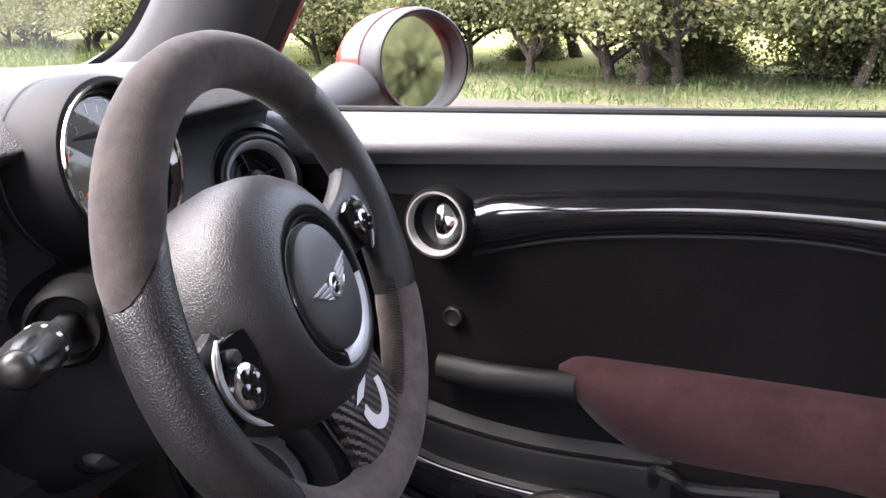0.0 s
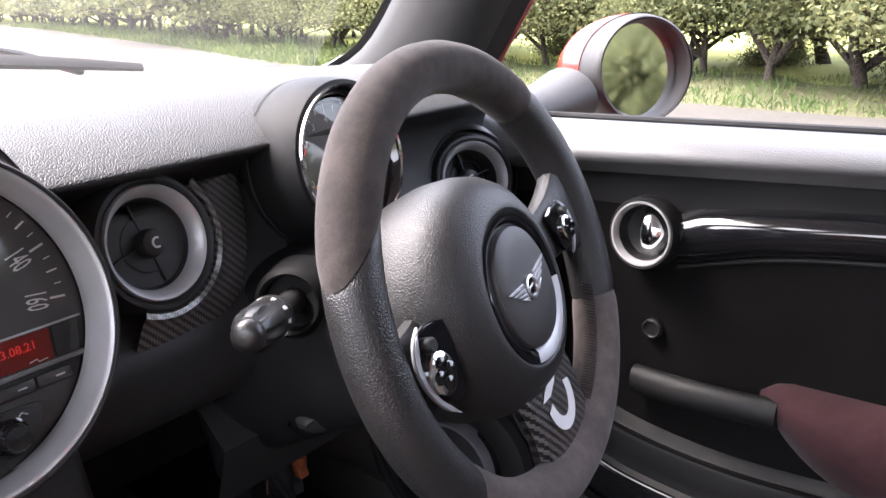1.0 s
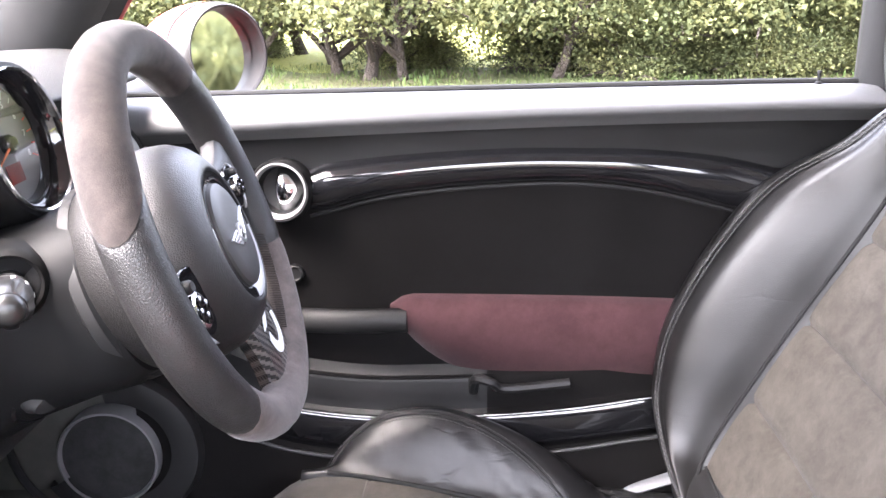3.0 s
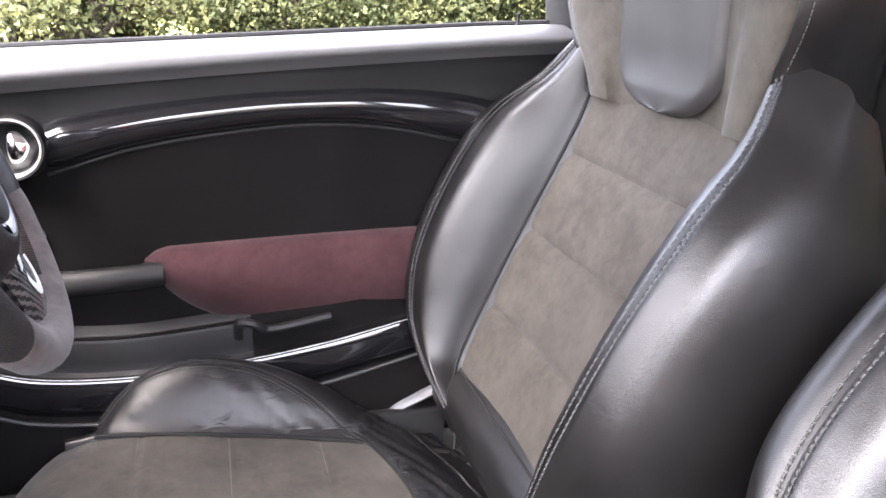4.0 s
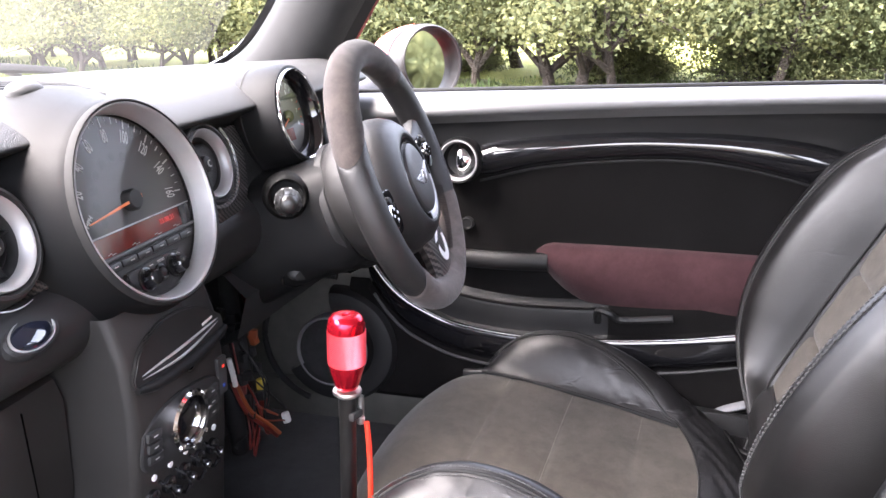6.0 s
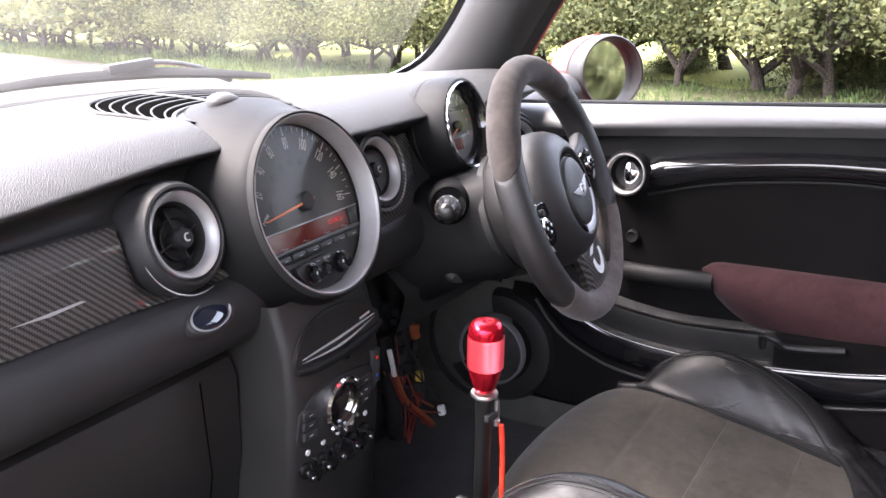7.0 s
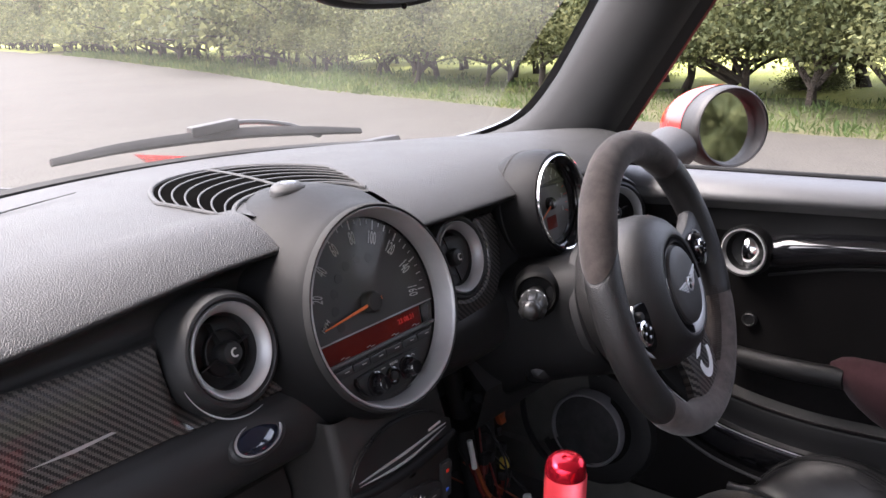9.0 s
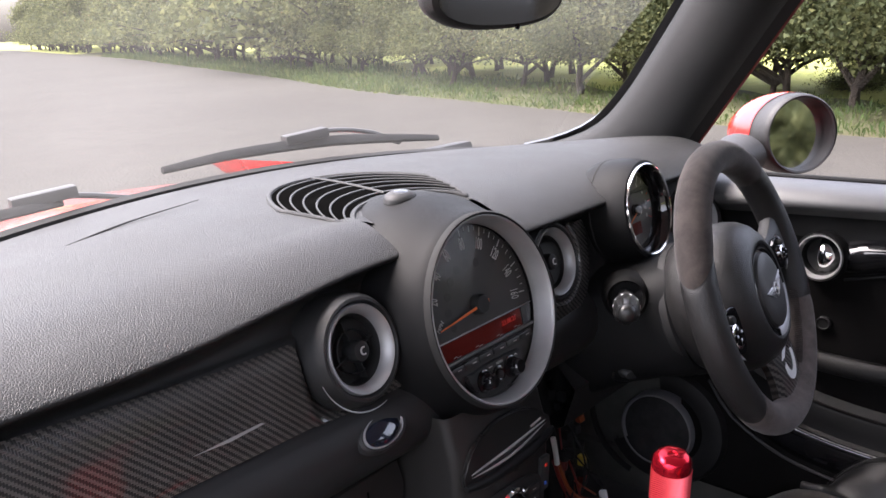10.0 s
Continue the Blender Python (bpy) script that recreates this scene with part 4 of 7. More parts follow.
for v in range(0, 161, 5):
    a = dial_angle(v)
    big = v % 20 == 0
    mid = v % 10 == 0
    r0, r1 = (0.078, 0.088) if big else ((0.081, 0.088) if mid else (0.083, 0.0875))
    bm = block((r1 - r0, 0.0014 if big else (0.0010 if mid else 0.0006), 0.0006), FACE_M @ Matrix.Rotation(a, 4, "Z") @ pose((r0 + r1) / 2, 0, 0.0002), 0)
    part("tick", bm, M_MARK, dial, flat=True)
for v in range(20, 161, 20):
    a = dial_angle(v)
    m = FACE_M @ Matrix.Translation((0.0685 * math.cos(a), 0.0685 * math.sin(a), 0.0002)) @ Matrix.Rotation(a - math.pi / 2, 4, "Z") @ Matrix.Diagonal((0.62, 1.5, 1, 1))
    part("numeral", words(str(v), 0.0135, m), M_MARK, dial, flat=True)
part("unit_mark", words("MPH", 0.007, FACE_M @ Matrix.Translation((-0.064, -0.006, 0.0002)) @ Matrix.Rotation(radians(40), 4, "Z")), M_MARK, dial, flat=True)
# radio display, button row and knobs in the lower third
LOW = DIAL @ Matrix.Translation((0, 0, 0.0042))
part("display_frame", block((0.186, 0.0014, 0.0016), LOW @ pose(0, -0.0172, 0.0006), 0.0004), M_SILVER, sp, "thin silver line over the display")
display = part("display", plate([(-0.088, -0.0385), (0.068, -0.0385), (0.070, -0.0185), (-0.092, -0.0185)], LOW, 0.0012), M_DISPLAY, sp, "dark red radio display")
part("display_side", plate([(0.070, -0.0385), (0.086, -0.0385), (0.090, -0.0185), (0.072, -0.0185)], LOW, 0.0012), M_GLOSS, sp)
part("display_digits", words("23.08.21", 0.0080, LOW @ Matrix.Translation((0.046, -0.0265, 0.0014))), M_DIGIT, display, "glowing red date digits", flat=True)
for x in (-0.052, -0.014, 0.024, 0.058):
    mark = [(x - 0.006, -0.0365, 0.0015), (x - 0.001, -0.0355, 0.0015), (x, -0.0375, 0.0015), (x + 0.006, -0.0370, 0.0015)]
    part("key_line", tube([LOW @ Vector(p) for p in mark], 0.0003, 5), M_MARK, display)
part("lower_strip", block((0.176, 0.0034, 0.004), LOW @ pose(0, -0.0408, 0.0014), 0.001), M_SILVER_DARK, sp, "dull silver strip under the display")
button_row = part("lower_panel", plate([(-0.076, -0.0545), (0.076, -0.0545), (0.082, -0.0430), (-0.082, -0.0430)], LOW, 0.0030, 0.0008), M_PLASTIC_DARK, sp)
for i in range(6):
    x = -0.0625 + i * 0.025
    part("radio_button", block((0.0236, 0.0078, 0.0062), LOW @ pose(x, -0.0488, 0.0042), 0.0018), M_BUTTON, button_row)
    part("button_mark", block((0.006, 0.0009, 0.0004), LOW @ pose(x + 0.003, -0.0490, 0.0075), 0), M_MARK, button_row, flat=True)
outline = smooth_line([(-0.047, -0.0605, 0), (0.0, -0.0585, 0), (0.047, -0.0605, 0), (0.049, -0.068, 0), (0.036, -0.084, 0), (0.0, -0.0905, 0), (-0.036, -0.084, 0), (-0.049, -0.068, 0), (-0.047, -0.0605, 0)], 49)[:-1]
controls = part("control_panel", plate([(p.x, p.y) for p in outline], LOW, 0.0060, 0.0016), M_BUTTON, sp, "raised panel with two radio knobs")
for x in (-0.0245, 0.0245):
    part("knob_collar", lathe([(0.0128, 0.004), (0.0128, 0.0078), (0.0112, 0.0085), (0.0100, 0.0068)], LOW @ pose(x, -0.0740, 0), 28), M_GLOSS, controls)
    rows = []
    for h, r in ((0.006, 0.0098), (0.010, 0.0094), (0.0185, 0.0086), (0.0205, 0.0072), (0.0208, 0.0002)):
        rows.append([LOW @ pose(x, -0.0740, 0) @ Vector((r * (1 + 0.035 * math.cos(14 * a)) * math.cos(a), r * (1 + 0.035 * math.cos(14 * a)) * math.sin(a), h)) for a in steps(0, 2 * math.pi, 57)[:-1]])
    part("radio_knob", skin(bmesh.new(), rows, closed=True), M_GLOSS, controls)
part("rocker", lathe([(0.0098, 0.005), (0.0096, 0.0085), (0.0078, 0.0094), (0.0060, 0.0080), (0.0, 0.0080)], LOW @ pose(0, -0.0745, 0), 28), M_GLOSS, controls)
part("centre_button", lathe([(0.0048, 0.007), (0.0046, 0.0105), (0.0036, 0.0114), (0.0, 0.0116)], LOW @ pose(0, -0.0745, 0), 20), M_PLASTIC_DARK, controls)
part("key_word", words("MENU", 0.0042, LOW @ Matrix.Translation((0.0065, -0.0628, 0.0062))), M_MARK, controls, flat=True)
part("key_word", block((0.006, 0.001, 0.0003), LOW @ pose(-0.010, -0.0628, 0.0062), 0), M_MARK, controls, flat=True)
part("key_line", tube([LOW @ Vector(p) for p in ((0.034, -0.0645, 0.0062), (0.036, -0.0628, 0.0063), (0.0395, -0.0650, 0.0062))], 0.0005, 5), M_MARK, controls)
# needle
for i in range(7):
    a = radians(196 - 21 * i)
    part("lamp_window", lathe([(0.0052, 0.0), (0.0050, 0.0003), (0.0, 0.0003)], FACE_M @ pose(0.047 * math.cos(a), 0.047 * math.sin(a), 0), 16), M_DIAL_DARK, dial)
NA = radians(186.5)
part("needle", plate([(-0.012, -0.0018), (0.074, -0.0006), (0.074, 0.0006), (-0.012, 0.0018)], FACE_M @ pose(0, 0, 0.008) @ Matrix.Rotation(NA, 4, "Z"), 0.0012), M_NEEDLE, sp, "orange needle")
part("needle_hub", lathe([(0.0115, 0.0), (0.0115, 0.008), (0.0095, 0.0108), (0.0, 0.0115)], FACE_M, 32), M_PLASTIC_DARK, sp)
cover = part("cover", lathe([(0.0966, -0.0165), (0.07, -0.0145), (0.035, -0.0135), (0.0, -0.013)], S, 64), M_COVER, sp, "clear curved cover")
cover.visible_shadow = False

# ---- tachometer ----
tc = thing("tachometer", (0.347, -0.02, 0.92), "small round tachometer in a black pod on the column", "tachometer")
T = facing((0.347, -0.021, 0.920), 11, -3)
rows = []
for h, r, up, sq in ((0.004, 0.0635, 0, 1), (0.003, 0.067, 0.0, 1), (-0.006, 0.0705, 0.0, 1), (-0.03, 0.0735, 0.001, 1), (-0.055, 0.0735, 0.0, 1), (-0.080, 0.0685, -0.003, 1), (-0.098, 0.056, -0.008, 1), (-0.108, 0.034, -0.012, 1), (-0.110, 0.002, -0.014, 1)):
    rows.append([T @ Vector((r * math.cos(a), r * math.sin(a) + up, h)) for a in steps(0, 2 * math.pi, 57)[:-1]])
part("pod", skin(bmesh.new(), rows, closed=True), M_HOOD, tc, "smooth black pod")
bm = bmesh.new()
lathe([(0.0742, -0.045), (0.0748, -0.0465), (0.0742, -0.048)], T, 56, bm=bm)
part("pod_joint", bm, M_SEAM, tc)
part("bezel_cone", lathe([(0.0605, 0.0060), (0.0585, 0.0040), (0.054, -0.010), (0.0535, -0.016)], T, 64), M_GLOSS, tc)
part("bezel", lathe([(0.0638, 0.003), (0.0630, 0.0062), (0.0615, 0.0070), (0.0600, 0.0056)], T, 64), M_CHROME, tc, "bright chrome bezel")
part("inner_ring", lathe([(0.0535, -0.014), (0.0515, -0.010), (0.050, -0.018)], T, 64), M_GLOSS, tc)
# paler than the main dial: reflection on the glass is put into its colour
small_dial = part("dial", plate(oval(0.0535, 0.0535, 48), T @ pose(0, 0, -0.022), 0.003), smooth("small_dial_sheen_face", (0.11, 0.103, 0.097), (0.13, 0.122, 0.115), 0.45), tc, "charcoal dial")
TF = T @ pose(0, 0, -0.0188)
for v in range(0, 17):
    a = radians(205 - v * 14.2)
    big = v % 2 == 0
    part("tick", block((0.0085 if big else 0.005, 0.0009, 0.0005), TF @ Matrix.Rotation(a, 4, "Z") @ pose(0.0455, 0, 0.0002), 0), M_MARK if v < 13 else M_CABLE_RED, small_dial, flat=True)
    if big:
        a2 = a
        part("numeral", words(str(v // 2), 0.0085, TF @ Matrix.Translation((0.036 * math.cos(a2), 0.036 * math.sin(a2), 0.0002))), M_MARK, small_dial, flat=True)
part("needle", plate([(-0.006, -0.0012), (0.042, -0.0005), (0.042, 0.0005), (-0.006, 0.0012)], TF @ pose(0, 0, 0.006) @ Matrix.Rotation(radians(206), 4, "Z"), 0.001), M_NEEDLE, tc, "orange needle")
part("needle_hub", lathe([(0.0085, 0), (0.0085, 0.006), (0.006, 0.009), (0, 0.0092)], TF, 24), M_GLOSS, tc)
part("warning_lamp", lathe([(0.0042, 0.0004), (0.0042, 0.0010), (0.0030, 0.0010), (0.0030, 0.0004)], TF @ pose(-0.037, 0.014, 0), 20), M_DIGIT, tc, "red warning lamp")
part("warning_lamp", block((0.0008, 0.0034, 0.0005), TF @ pose(-0.037, 0.014, 0.0006), 0), M_DIGIT, tc)
part("trip_window", plate([(-0.012, -0.034), (0.012, -0.034), (0.012, -0.017), (-0.012, -0.017)], TF, 0.0006), M_DISPLAY, tc)
cover = part("cover", lathe([(0.0535, -0.009), (0.03, -0.0075), (0.0, -0.007)], T, 48), M_COVER_CLEAR, tc, "clear curved cover")
cover.visible_shadow = False

# ---- steering wheel ----
sw = thing("steering_wheel", (0.353, -0.17, 0.836), "three-spoke sports steering wheel in black suede and leather", "steering wheel")
W = facing((0.3466, -0.171, 0.8393), 19.3, -7.6)
R_RIM = 0.169


def rim_piece(a0, a1, r, end0=0.0, end1=0.0, n=40):
    """A stretch of the rim; the ends may run obliquely across the grip."""
    rings = []
    for i in range(n):
        f = i / (n - 1)
        ring = []
        for k in range(18):
            p = 2 * math.pi * k / 18
            a = radians(a0 + end0 * math.cos(p) + f * (a1 + end1 * math.cos(p) - a0 - end0 * math.cos(p)))
            lump = 1.0 - 0.06 * math.exp(-((f / 0.02) ** 2)) - 0.06 * math.exp(-(((1 - f) / 0.02) ** 2))
            rr = r * lump
            flat = 0.0
            ring.append(W @ Vector(((R_RIM - flat + rr * math.cos(p)) * math.cos(a), (R_RIM - flat + rr * math.cos(p)) * math.sin(a), rr * 1.08 * math.sin(p))))
        rings.append(ring)
    return skin(bmesh.new(), rings, closed=True, capped=True)


part("suede_grip", rim_piece(48, 155, 0.0202, 0, 10, 60), M_SUEDE, sw, "brushed dark suede top of the rim", angle=60)
part("leather_grip", rim_piece(155, 221, 0.0192, 10, 4, 40), M_WHEEL_LEATHER, sw, "grained black leather side of the rim", angle=60)
part("suede_grip", rim_piece(221, 337, 0.0198, 4, 2, 56), M_SUEDE_WORN, sw, "worn brown-grey suede bottom of the rim", angle=60)
part("leather_grip", rim_piece(337, 408, 0.0194, 2, 0, 30), M_WHEEL_LEATHER, sw, "", angle=60)
# inner stitching along the lower right of the rim
path = [W @ Vector(((R_RIM - 0.0190) * math.cos(radians(a)), (R_RIM - 0.0190) * math.sin(radians(a)), 0.004)) for a in steps(-62, -20, 40)]
bm = bmesh.new()
for i, p in enumerate(path):
    a = radians(-62 + 42 * i / 39)
    inward = W.to_3x3() @ Vector((math.cos(a), math.sin(a), 0))
    t = W.to_3x3() @ Vector((-math.sin(a), math.cos(a), 0))
    n = W.to_3x3() @ Vector((0, 0, 1))
    tube([p - n * 0.006 + t * 0.002, p - inward * 0.001, p + n * 0.006 - t * 0.002], 0.0008, 5, bm)
part("rim_stitching", bm, M_SUEDE, sw, "rough grey cross stitching")

H0 = W @ Matrix.Translation((0.001, -0.011, 0)) @ Matrix.Rotation(radians(10), 4, "Z")
rows = []
for h, rx, ry in ((-0.085, 0.082, 0.082), (-0.07, 0.091, 0.091), (-0.045, 0.096, 0.096), (-0.022, 0.0945, 0.096), (-0.006, 0.0895, 0.093), (0.007, 0.081, 0.086), (0.0155, 0.071, 0.077), (0.0205, 0.0625, 0.0685), (0.0222, 0.0575, 0.0635), (0.0218, 0.0555, 0.0612), (0.0195, 0.0545, 0.0602)):
    rows.append([H0 @ Vector((x, y, h)) for x, y in oval(rx, ry, 72, power=2.12)])
part("airbag_cover", skin(bmesh.new(), rows, closed=True), M_WHEEL_LEATHER, sw, "domed black airbag cover", angle=60)
RING = ((0.0192, 0.0546, 0.0602), (0.0218, 0.0538, 0.0594), (0.0212, 0.0455, 0.0515), (0.0185, 0.0425, 0.0485))
part("gloss_ring", skin(bmesh.new(), [[H0 @ Vector((x, y, h)) for x, y in oval(rx, ry, 96, power=2.1)] for h, rx, ry in RING], closed=True), M_GLOSS, sw, "gloss black oval ring")
part("silver_arc", skin(bmesh.new(), [[H0 @ Vector((x, y, h + 0.0004)) for x, y in oval(rx, ry, 96, power=2.1)[65:93]] for h, rx, ry in RING]), M_SILVER, sw, "satin silver arc on the oval ring")
rows = []
for h, rx, ry in ((0.0165, 0.0430, 0.0490), (0.0225, 0.0415, 0.0475), (0.0246, 0.0385, 0.0445), (0.0264, 0.029, 0.034), (0.0275, 0.016, 0.019), (0.0278, 0.0005, 0.0005)):
    rows.append([H0 @ Vector((x, y, h)) for x, y in oval(rx, ry, 56, power=2.1)])
part("horn_pad", skin(bmesh.new(), rows, closed=True), M_HORN, sw, "matt black horn pad")
# winged badge, drawn as plain shapes
E0 = W @ Matrix.Translation((-0.002, -0.011, 0.0272)) @ Matrix.Rotation(radians(11), 4, "Z")
bm = lathe([(0.0092, 0.0), (0.0092, 0.0022), (0.0072, 0.0026), (0.0070, 0.0008)], E0, 28)
badge = part("badge_ring", bm, M_BADGE, sw, "chrome badge ring")
part("badge_disc", lathe([(0.0070, 0.0010), (0.0, 0.0016)], E0, 24), M_GLOSS, badge)
part("badge_bar", block((0.0095, 0.0022, 0.001), E0 @ pose(0, 0, 0.0018), 0.0003), M_CHROME, badge)
E0 = E0 @ Matrix.Diagonal((1.25, 1.25, 1.0, 1.0))
for s in (-1, 1):
    for i in range(4):
        y0 = 0.0062 - i * 0.0032
        x1 = 0.0250 - i * 0.0042
        bm = plate([(s * 0.0078, y0 - 0.0026), (s * x1, y0 - 0.0018 + 0.0022), (s * (x1 + 0.0026), y0 + 0.0022), (s * 0.0078, y0)][::s], E0, 0.0018, 0.0004)
        part("badge_wing", bm, M_BADGE, badge)
# spokes in the turned wheel's own axes
K = W @ Matrix.Rotation(radians(10.5), 4, "Z")
for s in (-1, 1):
    rows = []
    for f in steps(0, 1, 12):
        x = s * (0.055 + f * 0.112)
        hw = 0.036 - 0.008 * math.sin(f * math.pi) + 0.010 * f * f if s < 0 else 0.027 - 0.004 * math.sin(f * math.pi) + 0.034 * f ** 4
        lift = -0.034 + 0.024 * f if s < 0 else -0.016 + 0.016 * f
        rows.append([K @ Vector((x, (-0.010 if s < 0 else -0.014 + 0.006 * f) + hw * c, lift + 0.011 * d)) for c, d in ((-1, 0), (-0.97, 0.6), (-0.8, 0.95), (-0.3, 1), (0.3, 1), (0.8, 0.95), (0.97, 0.6), (1, 0), (0.8, -1), (-0.8, -1))])
    part("spoke", skin(bmesh.new(), rows, closed=True, capped=True), M_WHEEL_LEATHER, sw, "leather-trimmed spoke")
    c = K @ pose(s * 0.112 if s < 0 else 0.119, -0.004 if s < 0 else -0.009, 0.0 if s < 0 else 0.0075, 0, s * 6 if s < 0 else -8, 0) @ Matrix.Diagonal((1, 1, 1, 1) if s < 0 else (0.72, 0.72, 0.9, 1))
    out = [(s * x, y) for x, y in ((-0.022, 0.020), (-0.006, 0.026), (0.008, 0.024), (0.016, 0.012), (0.0170, -0.006), (0.010, -0.024), (-0.004, -0.034), (-0.018, -0.024))]
    out = [(p.x, p.y) for p in smooth_line([(x, y, 0) for x, y in out + out[:1]], 41)[:-1]]
    switches = part("switch_plate", plate(out, c @ pose(0, 0, -0.001), 0.0040, 0.0012), M_GLOSS, sw, "gloss black switch plate")
    sliver = smooth_line([(s * x, y, 0) for x, y in ((0.004, 0.029), (0.014, 0.022), (0.0215, 0.008), (0.0215, -0.010), (0.013, -0.030), (0.000, -0.042))], 18) + smooth_line([(s * x, y, 0) for x, y in ((0.006, -0.033), (0.0125, -0.022), (0.0165, -0.008), (0.0160, 0.006), (0.010, 0.019))], 16)
    part("switch_panel", plate([(p.x, p.y) for p in sliver], c @ pose(0, 0, 0.0005), 0.0030, 0.0008), M_SILVER, switches, "satin silver sliver beside the switches")
    bx = 0.003 * s
    part("thumb_pad", lathe([(0.0135, 0.003), (0.0135, 0.0055), (0.0115, 0.0068), (0.0, 0.0065)], c @ pose(bx, -0.008, 0), 28, sy=1.15), M_CHROME, switches)
    for px, py in ((0, 0.0075), (0, -0.0075), (0.0062, 0), (-0.0062, 0)):
        part("switch", lathe([(0.0052, 0.006), (0.0050, 0.0084), (0.0036, 0.0095), (0.0, 0.0096)], c @ pose(bx + px, -0.008 + py, 0), 16), M_GLOSS, switches)
    part("round_switch", lathe([(0.0058, 0.003), (0.0056, 0.008), (0.004, 0.0098), (0.0, 0.0098)], c @ pose(bx + s * 0.001, 0.0145, 0), 18), M_PLASTIC_DARK, switches)
# lower spoke: carbon insert with a pale smile-shaped decal
low = K @ pose(0.0, 0, -0.006)
rows = []
for f in steps(0, 1, 10):
    y = -0.070 - f * 0.092
    hw = 0.046 - 0.010 * f + 0.012 * f ** 3
    rows.append([low @ Vector((hw * c, y, 0.012 * d + 0.004 * math.sin(f * math.pi))) for c, d in ((-1, 0), (-0.94, 0.75), (-0.6, 1), (0, 1.05), (0.6, 1), (0.94, 0.75), (1, 0), (0.8, -1), (-0.8, -1))])
low_spoke = part("carbon_spoke", skin(bmesh.new(), rows, closed=True, capped=True), carbon("carbon_twill_fine", 0.0021), sw, "lacquered carbon fibre lower spoke")
arc = [(0.0225 * math.cos(a), 0.026 * math.sin(a)) for a in steps(radians(178), radians(372), 26)]
arc2 = [(0.014 * math.cos(a), 0.0065 + 0.0215 * math.sin(a)) for a in steps(radians(364), radians(186), 24)]
part("smile_decal", plate(arc + arc2, low @ pose(-0.004, -0.111, 0.0170), 0.0006), M_PRINT, low_spoke, "pale smile-shaped decal")
part("smile_decal", plate([(-0.019, -0.003), (-0.006, -0.005), (0.009, 0.001), (0.016, 0.010), (0.002, 0.007), (-0.011, 0.002)], low @ pose(-0.010, -0.096, 0.0168), 0.0006), M_PRINT, low_spoke)

# ---- steering column ----
col = thing("steering_column", (0.35, -0.03, 0.80), "black plastic steering column shroud", "steering column")
C0 = W
rows = []
for h, rx, ry, dy in ((-0.075, 0.070, 0.070, -0.015), (-0.078, 0.082, 0.078, -0.016), (-0.095, 0.088, 0.082, -0.018), (-0.13, 0.090, 0.080, -0.016), (-0.18, 0.094, 0.084, -0.012), (-0.24, 0.105, 0.095, -0.01)):
    rows.append([C0 @ Vector((x + 0.002, y + dy, h)) for x, y in oval(rx, ry, 48, power=3.0)])
part("shroud", skin(bmesh.new(), rows, closed=True), M_HOOD, col)
part("shroud_lip", lathe([(0.083, -0.079), (0.090, -0.083), (0.0905, -0.092), (0.086, -0.097)], C0 @ pose(0.002, -0.016, 0), 48), M_PLASTIC_DARK, col)
rows = []
for y in steps(-0.10, 0.06, 8):
    rows.append([(0.352 + sx * (0.085 + 0.1 * (y + 0.1)), y, z + 0.06 * (y + 0.1)) for sx, z in ((-0.9, 0.795), (-1.0, 0.765), (-0.9, 0.73), (-0.5, 0.705), (0, 0.70), (0.5, 0.705), (0.9, 0.73), (1.0, 0.765), (0.9, 0.795))])
part("lower_cover", skin(bmesh.new(), rows), M_PLASTIC_DARK, col, "lower column cover")
part("seam", tube([(0.262, y, 0.79) for y in steps(-0.1, 0.04, 6)], 0.0012, 6), M_SEAM, col)
# adjusting lever in its oval recess
part("lever_recess", lathe([(0.036, -0.006), (0.036, 0.001), (0.033, 0.002), (0.030, -0.008), (0, -0.012)], facing((0.275, -0.045, 0.715), -20, 25), 32, sy=0.62), M_GLOSS, col)
part("lever", lathe([(0.026, -0.006), (0.027, 0.006), (0.022, 0.012), (0.0, 0.014)], facing((0.268, -0.05, 0.722), -20, 25), 32, sy=0.45), M_PLASTIC_DARK, col, "column adjusting lever")
# light stalk with its round boss
tip = Vector((0.154, -0.103, 0.842))
root = Vector((0.240, -0.052, 0.829))
axis = (tip - root).normalized()
q = axis.to_track_quat("Z", "Y").to_matrix().to_4x4()
B = Matrix.Translation(root) @ q
st = thing("light_stalk", root, "black indicator and headlight stalk with white symbols", "control stalk")
part("boss", lathe([(0.032, -0.03), (0.029, 0.0), (0.0265, 0.006), (0.0240, 0.0080), (0.0215, 0.006), (0.0205, -0.006), (0.0, -0.008)], B, 40), smooth("matt_boss_black", (0.004, 0.004, 0.004), (0.006, 0.006, 0.006), 0.6, spec=0.15), st)
part("shaft", lathe([(0.0105, -0.01), (0.0095, 0.02), (0.0105, 0.036), (0.0115, 0.04)], B, 24), M_PLASTIC, st)
flutes = []
L = (tip - root).length
